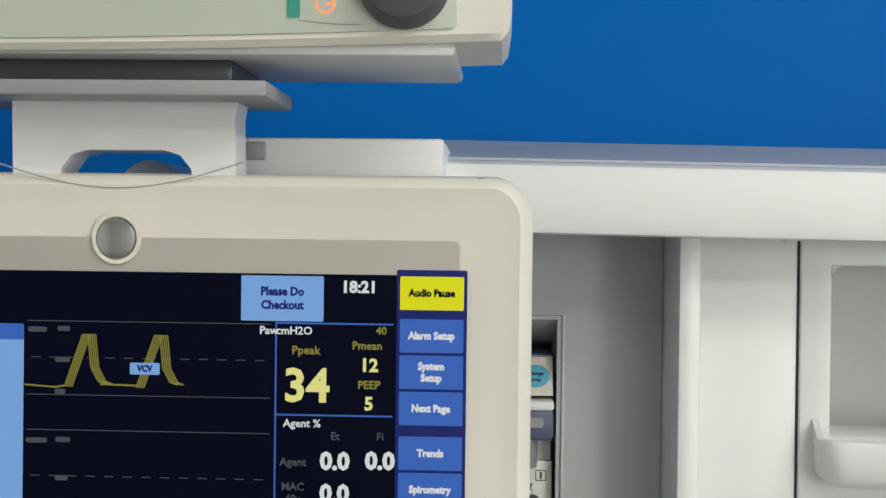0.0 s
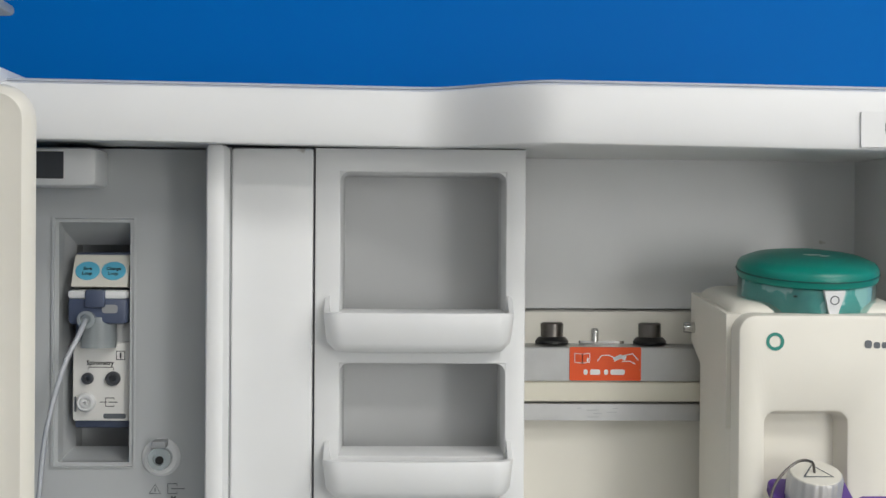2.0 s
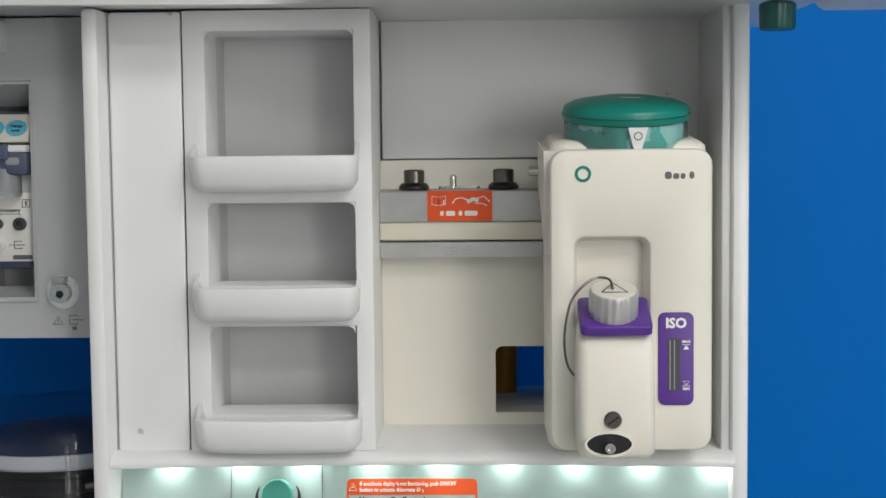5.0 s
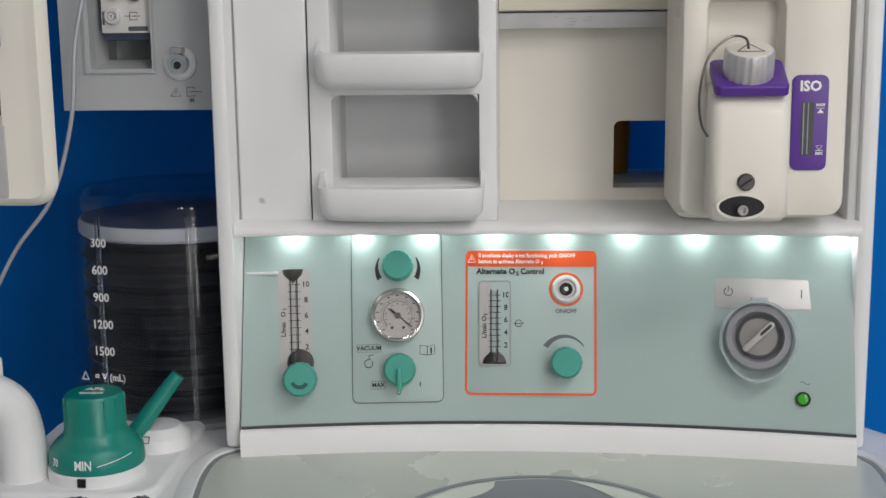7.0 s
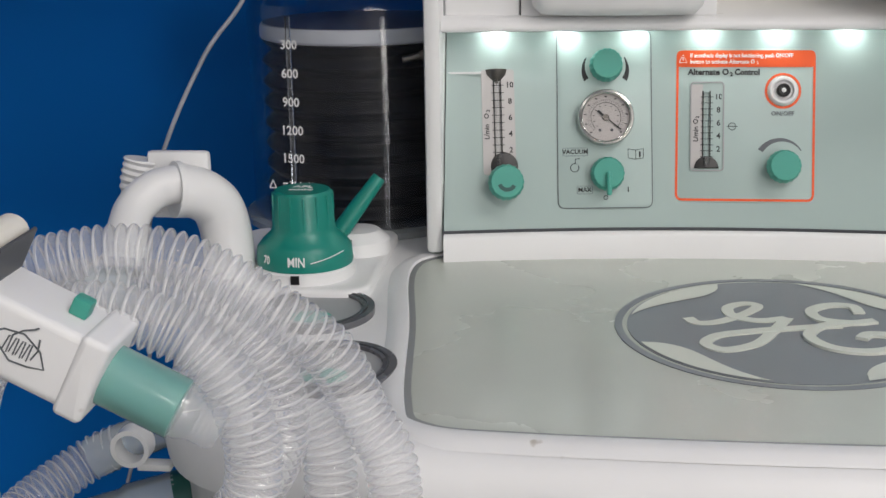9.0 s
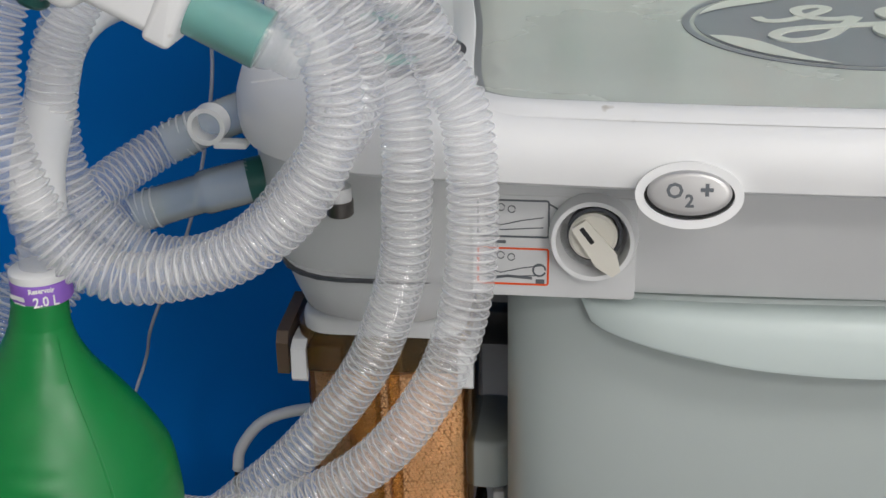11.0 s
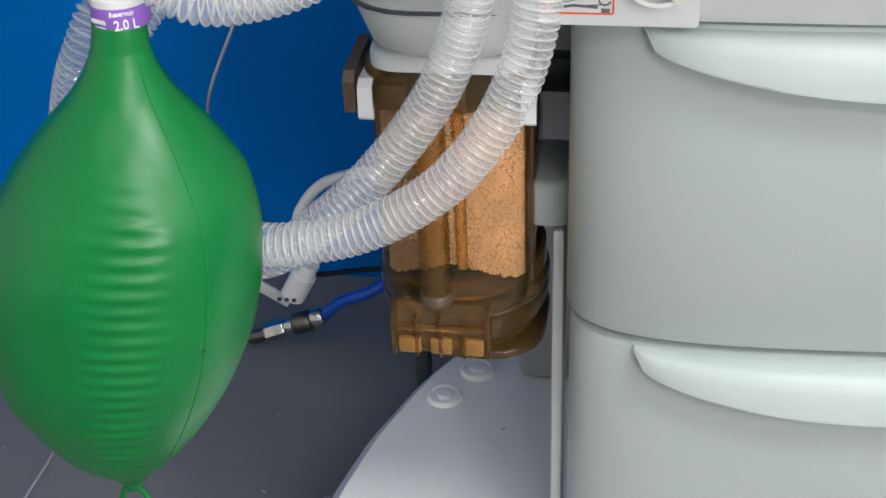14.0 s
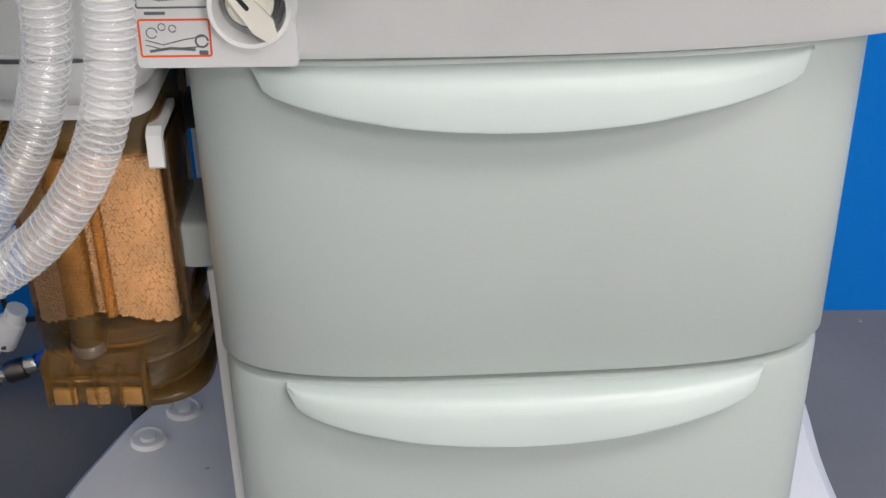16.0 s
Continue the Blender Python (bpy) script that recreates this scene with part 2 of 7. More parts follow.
def box(x0, x1, y0, y1, z0, z1, bev=0.0, bm=None, seg=2):
    own = bmesh.new()
    bmesh.ops.create_cube(own, size=1, matrix=Matrix.Translation(((x0 + x1) / 2, (y0 + y1) / 2, (z0 + z1) / 2)) @ Matrix.Diagonal((x1 - x0, y1 - y0, z1 - z0, 1)))
    if bev:
        bmesh.ops.bevel(own, geom=own.edges[:], offset=bev, segments=seg, affect="EDGES", profile=0.5)
    if bm is None:
        return own
    tmp = bpy.data.meshes.new("tmp")
    own.to_mesh(tmp)
    own.free()
    bm.from_mesh(tmp)
    bpy.data.meshes.remove(tmp)
    return bm


def rrect(cx, cy, w, h, r, n=5):
    out = []
    r = min(r, w / 2 - 1e-5, h / 2 - 1e-5)
    for k, (sx, sy) in enumerate(((1, 1), (-1, 1), (-1, -1), (1, -1))):
        for i in range(n + 1):
            a = math.pi / 2 * (k + i / n)
            out.append((cx + sx * (w / 2 - r) + r * math.cos(a), cy + sy * (h / 2 - r) + r * math.sin(a)))
    return out


def oval(cx, cy, rx, ry, n=40):
    return [(cx + rx * math.cos(2 * math.pi * i / n), cy + ry * math.sin(2 * math.pi * i / n)) for i in range(n)]


def grown(lp, d):
    """The loop moved outwards by d (inwards for d < 0)."""
    n, out = len(lp), []
    for i in range(n):
        (ax, ay), (bx, by), (cx, cy) = lp[i - 1], lp[i], lp[(i + 1) % n]
        tx, ty = cx - ax, cy - ay
        q = math.hypot(tx, ty) or 1
        out.append((bx + d * ty / q, by - d * tx / q))
    return out


def slab(lp, z0, z1, bev=0.0, bm=None):
    """A flat shape in x and y, from z0 up to z1, its upper rim rounded."""
    bm = bm or bmesh.new()
    loops = [[(x, y, z0) for x, y in lp]]
    if bev:
        for k in range(4):
            a = math.pi / 2 * k / 3
            loops.append([(x, y, z1 - bev + bev * math.sin(a)) for x, y in grown(lp, -bev * (1 - math.cos(a)))])
    else:
        loops.append([(x, y, z1) for x, y in lp])
    loft(bm, loops)
    return bm


def ringslab(lp, d, z0, z1, bm=None):
    """A closed band: the loop and the same loop moved inwards by d."""
    bm = bm or bmesh.new()
    inn = grown(lp, -d)
    rows = [[bm.verts.new((x, y, z)) for x, y in l] for l, z in ((lp, z0), (lp, z1), (inn, z1), (inn, z0))]
    n = len(lp)
    for a, b in zip(rows, rows[1:] + rows[:1]):
        for i in range(n):
            bm.faces.new((a[i], a[(i + 1) % n], b[(i + 1) % n], b[i]))
    return bm


def lathe(prof, seg=40, bm=None, M=None, ripple=0.0, teeth=0):
    bm = bm or bmesh.new()
    M = M or I4
    loops = []
    for r, z in prof:
        lp = []
        for i in range(seg):
            a = 2 * math.pi * i / seg
            q = r * (1 + (ripple * math.cos(teeth * a) if ripple else 0))
            lp.append(M @ Vector((q * math.cos(a), q * math.sin(a), z)))
        loops.append(lp)
    loft(bm, loops)
    return bm


def spline(pts, step):
    P = [Vector(p) for p in pts]
    P = [P[0] * 2 - P[1]] + P + [P[-1] * 2 - P[-2]]
    fine = []
    for i in range(1, len(P) - 2):
        a, b, c, d = P[i - 1 : i + 3]
        for k in range(24):
            t = k / 24
            fine.append(0.5 * (2 * b + (c - a) * t + (2 * a - 5 * b + 4 * c - d) * t * t + (3 * b - a - 3 * c + d) * t ** 3))
    fine.append(P[-2])
    out, need, prev = [fine[0]], step, fine[0]
    for q in fine[1:]:
        seg = (q - prev).length
        while seg >= need > 0:
            prev = prev + (q - prev) * (need / seg)
            out.append(prev)
            seg = (q - prev).length
            need = step
        need -= seg
        prev = q
    return out


def tube(pts, radius, step=0.004, seg=12, rad=None, caps=True, bm=None):
    """A round tube along a smooth line; rad(i, n) may vary its radius."""
    line = spline(pts, step)
    bm = bm or bmesh.new()
    up = Vector((0.31, 0.17, 0.93))
    loops, n = [], len(line)
    side = None
    for i, p in enumerate(line):
        d = (line[min(i + 1, n - 1)] - line[max(i - 1, 0)]).normalized()
        side = (up.cross(d) if side is None else side - d * side.dot(d)).normalized()
        oth = d.cross(side)
        r = rad(i, n) if rad else radius
        loops.append([p + r * (math.cos(2 * math.pi * k / seg) * side + math.sin(2 * math.pi * k / seg) * oth) for k in range(seg)])
    loft(bm, loops, caps, caps)
    return bm


def frontal(x, y, z, lean=0.0, turn=0.0):
    """A frame whose x runs right, whose y runs up and whose z points out of a front face."""
    return pose(x, y, z, 90 + lean, 0, turn)


TEXTS = {}


def text(s, size, material, parent, M, bold=0.0, align="CENTER", name="lettering", squeeze=1.0):
    key = (s, size, bold, align, material.name, squeeze)
    if key not in TEXTS:
        cu = bpy.data.curves.new("lettering", "FONT")
        cu.body, cu.size, cu.align_x, cu.align_y = s, size, align, "CENTER"
        cu.offset, cu.extrude, cu.resolution_u = bold, 0.00012, 2
        ob = bpy.data.objects.new("lettering", cu)
        me = bpy.data.meshes.new_from_object(ob)
        me.transform(Matrix.Diagonal((squeeze, 1, 1, 1)))
        me.name = "lettering"
        me.materials.clear()
        me.materials.append(material)
        bpy.data.objects.remove(ob)
        TEXTS[key] = me
    return attach(name, TEXTS[key], parent, "", M)


def at(M, x, y, z=0.0, turn=0.0):
    return M @ pose(x, y, z, 0, 0, turn)


def bars(M, rows, material, parent, name="print_bar"):
    """Plain bars for writing that cannot be read: rows of x, y, width, height."""
    bm = bmesh.new()
    for x, y, w, h in rows:
        slab(rrect(x, y, w, h, h * 0.3, 2), 0, 0.0002, 0, bm)
    return part(name, bm, material, parent, "", M, 0)


def stroke(pts, w, z=0.0002, bm=None, ramp=0.0):
    """A flat line of width w in x and y."""
    bm = bm or bmesh.new()
    L = [Vector((x, y, 0)) for x, y in pts]
    a, b = [], []
    for i, p in enumerate(L):
        d = (L[min(i + 1, len(L) - 1)] - L[max(i - 1, 0)]).normalized()
        s = Vector((-d.y, d.x, 0)) * w / 2
        a.append(p + s)
        b.append(p - s)
    lo = [bm.verts.new(p) for p in a + b[::-1]]
    n = len(lo)
    hi = [bm.verts.new(p + Vector((0, 0, z + ramp * min(i, n - 1 - i) / len(a)))) for i, p in enumerate(a + b[::-1])]
    m = len(a)
    for i in range(m - 1):
        bm.faces.new((hi[i], hi[i + 1], hi[n - 2 - i], hi[n - 1 - i]))
        bm.faces.new((lo[n - 1 - i], lo[n - 2 - i], lo[i + 1], lo[i]))
    for i in range(n):
        j = (i + 1) % n
        bm.faces.new((lo[i], lo[j], hi[j], hi[i]))
    return bm


def arc(cx, cy, r, a0, a1, n=20):
    return [(cx + r * math.cos(radians(a0 + (a1 - a0) * i / n)), cy + r * math.sin(radians(a0 + (a1 - a0) * i / n))) for i in range(n + 1)]


def fluted_knob(name, M, r, h, parent, material, label="", teeth=16, taper=0.92):
    k = lathe([(r * 0.8, 0), (r, 0.002), (r, h * 0.25), (r * taper, h * 0.9), (r * taper * 0.93, h)], 64, None, None, 0.022, teeth)
    return part(name, k, material, parent, label, M)


# ---- setting ----
tagged(part("floor", box(-2.3, 2.3, -3.8, 0.36, -0.08, 0), FLOORM, None, smooth=0), "grey speckled vinyl floor, slightly scuffed", "floor", "", "structure")
tagged(part("wall_back", box(-2.4, 2.4, 0.36, 0.46, -0.08, 2.75), WALLM, None, smooth=0), "plain wall painted saturated blue", "wall", "", "structure")
tagged(part("wall_left", box(-2.4, -2.3, -3.9, 0.36, -0.08, 2.75), ROOM, None, smooth=0), "plain white painted wall", "wall", "", "structure")
tagged(part("wall_right", box(2.3, 2.4, -3.9, 0.36, -0.08, 2.75), ROOM, None, smooth=0), "plain white painted wall", "wall", "", "structure")
tagged(part("wall_front", box(-2.3, 2.3, -3.9, -3.8, -0.08, 2.75), ROOM, None, smooth=0), "plain white painted wall", "wall", "", "structure")
tagged(part("ceiling", box(-2.3, 2.3, -3.8, 0.36, 2.7, 2.75), ROOM, None, smooth=0), "plain white ceiling", "ceiling", "", "structure")

# ---- anaesthesia machine: base, cabinet, drawers, worktop ----
CX = -0.022
machine = thing("anesthesia_machine", (CX, -0.1, 0), "white wheeled anesthesia machine with mint control panel and two drawers", "medical machine")


def smooth_loop(pts, n=8):
    P = [Vector((x, y)) for x, y in pts]
    out = []
    for i in range(len(P)):
        a, b, c, d = P[i - 1], P[i], P[(i + 1) % len(P)], P[(i + 2) % len(P)]
        for k in range(n):
            t = k / n
            q = 0.5 * (2 * b + (c - a) * t + (2 * a - 5 * b + 4 * c - d) * t * t + (3 * b - a - 3 * c + d) * t ** 3)
            out.append((q.x, q.y))
    return out


base_plan = smooth_loop([(0.1, 0.22), (-0.2, 0.2), (-0.335, 0.085), (-0.393, 0.005), (-0.425, -0.07), (-0.447, -0.14), (-0.465, -0.25), (-0.455, -0.4), (-0.37, -0.46), (-0.02, -0.47), (0.25, -0.44), (0.29, -0.3), (0.288, -0.1), (0.275, 0.1)])
bm = bmesh.new()
base_in = grown(base_plan, -0.02 if sum((base_plan[i - 1][0] * base_plan[i][1] - base_plan[i][0] * base_plan[i - 1][1]) for i in range(len(base_plan))) > 0 else 0.02)
base_in2 = [(x * 0.6 + bx * 0.4, y * 0.6 + by * 0.4) for (x, y), (bx, by) in zip(base_plan, base_in)]
loft(bm, [[(x, y, 0.06) for x, y in base_plan], [(x, y, 0.10) for x, y in base_plan], [(x, y, 0.128) for x, y in base_in2], [(x, y, 0.14) for x, y in base_in]])
part("base_cover", bm, WHITE, machine, "white moulded base cover")
for bx, by in ((-0.342, -0.011), (-0.369, -0.057)):
    part("base_boss", lathe([(0.019, 0), (0.0165, 0.006), (0.0135, 0.0065), (0.0125, 0.004), (0.0085, 0.004), (0.0075, 0.0075), (0.003, 0.008)], 32), WHITE, machine, "", pose(bx, by, 0.1385))
for cx_, cy_ in ((-0.34, -0.36), (0.2, -0.36), (-0.24, 0.12), (0.2, 0.12)):
    w = part("caster", lathe([(0.02, -0.018), (0.04, -0.014), (0.042, 0), (0.04, 0.014), (0.02, 0.018)], 28), DGREY, machine, "dark grey rubber caster", pose(cx_, cy_, 0.042, 0, 90, 0))
part("castor_stem", box(-0.4585, -0.4415, 0.195, 0.215, 0.0, 0.1, 0.004), DGREY, machine, "dark steel foot post", pose(0.03, -0.11, 0))
# cabinet behind the drawers
part("cabinet_body", box(-0.23, 0.19, -0.24, 0.2, 0.13, 0.66, 0.012), GREYW, machine, "pale grey cabinet body")
# thin dark sheet stands in for the shade between canister and drawers
part("flank_shade", box(-0.2345, -0.2302, -0.236, 0.15, 0.44, 0.655, 0.001), DGREY, machine, "dark sheet for the shade on the cabinet flank")
part("cabinet_edge_strip", box(-0.2465, -0.2375, -0.255, -0.225, 0.142, 0.46, 0.003), WHITE, machine)
part("column_shroud", box(-0.3, -0.24, -0.02, 0.16, 0.14, 0.6, 0.01), GREY, machine, "grey rear column")
part("side_bracket", slab(rrect(-0.25, -0.225, 0.036, 0.075, 0.014), 0.468, 0.502, 0.006), DRAWER, machine, "grey-green rounded side bracket")
part("side_rail", box(-0.3, -0.238, -0.14, -0.12, 0.515, 0.545, 0.004), DGREY, machine)


DX = -0.0195


def skew(x):
    """The front of the machine recedes slightly towards its far end."""
    return 0.052 * (x + 0.02)


def drawer_y(u, hw, d0=-0.262, d=0.0738):
    q = min(1.0, abs(u) / hw)
    return d0 - d * (1 - q ** 3.4) ** (1 / 3.4) + skew(u + DX)


def drawer(z0, z1, hw, ztop_handle, hx0, hx1, drop):
    N = 60
    us = [hw * math.sin(math.pi * (i / N - 0.5)) for i in range(N + 1)]
    bm = bmesh.new()
    loops = []
    for z, ins in ((z0, 0.006), (z0 + 0.002, 0.002), (z0 + 0.006, 0), (z1 - 0.006, 0), (z1 - 0.002, 0.002), (z1, 0.006)):
        k = 1 - ins / hw
        lp = [(DX + u * k, drawer_y(u, hw) + ins, z) for u in us] + [(DX + hw * k, -0.238, z), (DX - hw * k, -0.238, z)]
        loops.append(lp)
    loft(bm, loops)
    dr = part("drawer", bm, DRAWER, machine, "grey-green bowed drawer front")
    # crescent grip: flat upper edge, hanging lower edge
    bm = bmesh.new()
    M_ = 48
    cols = []
    for i in range(M_ + 1):
        t = i / M_
        x = hx0 + (hx1 - hx0) * t
        s = max(0.0, 1 - (2 * t - 1) ** 2)
        end = min(1.0, min(t, 1 - t) / 0.035)
        end = math.sqrt(max(0.0, 1 - (1 - end) ** 2))
        top = ztop_handle
        low = top - 0.012 * end - (drop - 0.012) * s ** 0.85
        yb = drawer_y(x - DX, hw)
        out = 0.004 + 0.016 * s ** 0.5 * end
        cols.append([(x, yb + 0.004, top), (x, yb - out * 0.55, top), (x, yb - out * 0.9, top - (top - low) * 0.12), (x, yb - out, top - (top - low) * 0.4), (x, yb - out * 1.15, low + (top - low) * 0.1), (x, yb - out * 1.12, low + 0.001), (x, yb - out * 0.8, low - 0.0005), (x, yb + 0.004, low + 0.012 * s)])
    loft(bm, cols)
    part("handle", bm, HANDLE, dr, "pale mint crescent drawer grip", None, 60)
    return dr


drawer(0.4235, 0.658, 0.2135, 0.6535, -0.186, 0.148, 0.036)
drawer(0.17, 0.4195, 0.2115, 0.4175, -0.183, 0.145, 0.037)

# worktop: one moulded sheet with a rolled front and a raised rim round the mat
top_plan = smooth_loop([(-0.02, 0.2), (-0.27, 0.2), (-0.415, 0.16), (-0.43, 0.0), (-0.415, -0.2), (-0.385, -0.328), (-0.335, -0.38), (-0.24, -0.396), (-0.02, -0.402), (0.2, -0.389), (0.31, -0.335), (0.35, -0.18), (0.31, -0.02), (0.235, 0.1), (0.225, 0.2)], 6)
sgn = 1 if sum((top_plan[i - 1][0] * top_plan[i][1] - top_plan[i][0] * top_plan[i - 1][1]) for i in range(len(top_plan))) > 0 else -1
bm = bmesh.new()
loops = []
for d, z in ((-0.03, 0.743), (-0.006, 0.742), (-0.001, 0.745), (0.0, 0.752), (0.0, 0.759), (-0.003, 0.768), (-0.011, 0.776), (-0.022, 0.779)):
    loops.append([(x, y, z) for x, y in grown(top_plan, sgn * d)])
loft(bm, loops)
part("worktop", bm, WHITE, machine, "white moulded worktop with rolled front edge", None, 50)
# raised rim of the mat
mat_plan = smooth_loop([(-0.02, -0.002), (-0.2, -0.016), (-0.258, -0.028), (-0.277, -0.072), (-0.262, -0.2), (-0.249, -0.325), (-0.234, -0.36), (-0.18, -0.37), (-0.02, -0.374), (0.14, -0.368), (0.19, -0.353), (0.205, -0.32), (0.22, -0.2), (0.234, -0.07), (0.218, -0.02), (0.16, -0.004)], 6)
sg2 = 1 if sum((mat_plan[i - 1][0] * mat_plan[i][1] - mat_plan[i][0] * mat_plan[i - 1][1]) for i in range(len(mat_plan))) > 0 else -1
bm = bmesh.new()
prof = ((0.016, 0.777), (0.011, 0.7815), (0.005, 0.783), (0.0, 0.782), (-0.0015, 0.7795))
loops = [[(x, y, z) for x, y in grown(mat_plan, sg2 * d)] for d, z in prof]
loft(bm, loops, False, False)
part("mat_rim", bm, WHITE, machine, "white raised rim")
inner = grown(mat_plan, -sg2 * 0.001)
wm = part("work_mat", slab(inner if sg2 > 0 else inner[::-1], 0.776, 0.7802), MATTOP, machine, "grey-green anti-slip work mat with round grey emblem")
part("mat_edge", ringslab(inner if sg2 > 0 else inner[::-1], 0.0042, 0.7803, 0.7806), mat("grey_mat_edge", lin(142, 146, 147), 0.35, var=0.05), wm, "darker grey mat edge", None, 0)
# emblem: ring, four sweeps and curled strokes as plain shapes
EM = pose(-0.021, -0.187, 0.7803)
part("emblem_disc", slab(oval(0, 0, 0.1, 0.1, 64), 0, 0.0004), LOGOG, wm, "grey round emblem", EM)
part("emblem_ring", ringslab(oval(0, 0, 0.108, 0.108, 72), 0.005, 0, 0.0005), LOGOG, wm, "", EM)
for k in range(4):
    a0 = 90 * k + 20
    bm = bmesh.new()
    outer = arc(0, 0, 0.0985, a0, a0 + 58, 22)
    innr = [((0.0985 - 0.02 * math.sin(math.pi * min(1, (i / 22) ** 0.6))) * math.cos(radians(a0 + 58 * i / 22)), (0.0985 - 0.02 * math.sin(math.pi * min(1, (i / 22) ** 0.6))) * math.sin(radians(a0 + 58 * i / 22))) for i in range(23)]
    for i in range(22):
        v = [bm.verts.new((*p, 0.0009)) for p in (outer[i], outer[i + 1], innr[i + 1], innr[i])]
        if (Vector(outer[i]) - Vector(innr[i])).length + (Vector(outer[i + 1]) - Vector(innr[i + 1])).length > 1e-4:
            bm.faces.new(v)
    part("emblem_sweep", bm, LOGOL, wm, "", EM, 0)
sw = 0.0078
CURLS = (
    ((-0.06, 0.016), (-0.055, 0.006), (-0.042, 0.008), (-0.024, 0.024), (-0.012, 0.042), (-0.02, 0.048), (-0.032, 0.038), (-0.03, 0.02), (-0.014, 0.012), (0.004, 0.018)),
    ((0.004, 0.018), (-0.008, -0.008), (-0.022, -0.034), (-0.042, -0.046), (-0.053, -0.036), (-0.044, -0.02), (-0.02, -0.01), (0.01, -0.002), (0.036, 0.004)),
    ((0.052, 0.03), (0.05, 0.044), (0.036, 0.046), (0.022, 0.034), (0.024, 0.016), (0.042, 0.009), (0.06, 0.014)),
    ((0.042, 0.009), (0.022, 0.0), (0.012, -0.02), (0.022, -0.04), (0.044, -0.046), (0.066, -0.034), (0.066, -0.018), (0.05, -0.014), (0.042, -0.024)),
)
for k, c in enumerate(CURLS):
    line_ = [(p.x, p.y) for p in spline([(x, y, 0) for x, y in c], 0.002)]
    part("emblem_curl", stroke(line_, sw, 0.0004 + 0.00043 * k, None, 0.0004), LOGOL, wm, "", EM @ pose(0, 0, 0.0005), 0)

# apron below the worktop
bm = bmesh.new()
ap = [(-0.41, -0.1), (-0.4, -0.24), (-0.365, -0.322), (-0.3, -0.343), (-0.2, -0.3475), (-0.02, -0.346), (0.1, -0.337), (0.19, -0.318), (0.265, -0.286), (0.31, -0.2), (0.31, -0.02)]
aps = [(p.x, p.y) for p in spline([(x, y, 0) for x, y in ap], 0.012)]
lo_ = [(x, y + 0.005, 0.66) for x, y in aps] + [(0.28, 0.0, 0.66), (-0.28, 0.0, 0.66)]
hi_ = [(x, y - 0.004, 0.7425) for x, y in aps] + [(0.28, 0.0, 0.7425), (-0.28, 0.0, 0.7425)]
md_ = [(x, y, 0.668) for x, y in aps] + [(0.28, 0.0, 0.668), (-0.28, 0.0, 0.668)]
loft(bm, [lo_, md_, hi_])
part("apron", bm, GREYW, machine, "pale grey apron below the worktop", None, 50)

# oxygen flush button with its surround
OM = frontal(-0.1305, -0.4025, 0.7452, -12)
part("flush_bezel", ringslab(oval(0, -0.0015, 0.0272, 0.0172, 48), 0.0045, -0.02, 0.004), WHITE, machine, "white oval bezel", OM)
part("flush_gap", slab(oval(0, 0, 0.0232, 0.0132, 48), -0.02, 0.002), BLACK, machine, "", OM)
fb = part("flush_button", slab(oval(0, 0, 0.0212, 0.0116, 48), -0.01, 0.0075, 0.003), SILVER, machine, "silver oval oxygen flush button", OM)
text("O", 0.0108, GREYINK, fb, at(OM, -0.0075, 0.001, 0.0077), 0.0003)
text("2", 0.009, GREYINK, fb, at(OM, 0.0, -0.004, 0.0077), 0.0003)
text("+", 0.0115, GREYINK, fb, at(OM, 0.0085, 0.0015, 0.0077), 0.0005)
# common gas outlet switch with pictogram plate
DM = frontal(-0.179, -0.351, 0.6985, -4)
part("switch_plate", slab(rrect(-0.022, -0.008, 0.092, 0.06, 0.003), -0.01, 0.0015, 0.0005), GREYW, machine, "pale grey switch plate", DM)
part("dial_collar", lathe([(0.0255, -0.004), (0.0245, 0.006), (0.023, 0.0115), (0.0205, 0.0115), (0.019, 0.004), (0.0185, 0.0), (0.002, 0.0)], 48), WHITE, machine, "white round dial collar", at(DM, 0, 0, 0.0015))
part("dial_ring", ringslab(oval(0, 0, 0.0155, 0.0155, 40), 0.002, 0.001, 0.009), DGREY, machine, "", at(DM, 0.001, 0.003))
dk = part("selector_dial", lathe([(0.0135, 0), (0.0135, 0.008), (0.012, 0.0095), (0.002, 0.0095)], 40), CREAM, machine, "cream selector dial", at(DM, 0.0, 0.002, 0.0015))
DG = at(DM, 0.0005, 0.0, 0.011, -52)
part("pointer", slab([(x, y) for x, y in ((-0.013, 0.004), (-0.0135, -0.004), (0.012, -0.006), (0.021, -0.0025), (0.021, 0.0015), (0.012, 0.006))][::-1], 0, 0.006, 0.001), CREAM, dk, "cream pointer lever", DG)
part("pointer_mark", slab(rrect(-0.006, 0.0, 0.011, 0.0026, 0.0008, 2), 0.006, 0.0064), INK, dk, "black mark", DG)
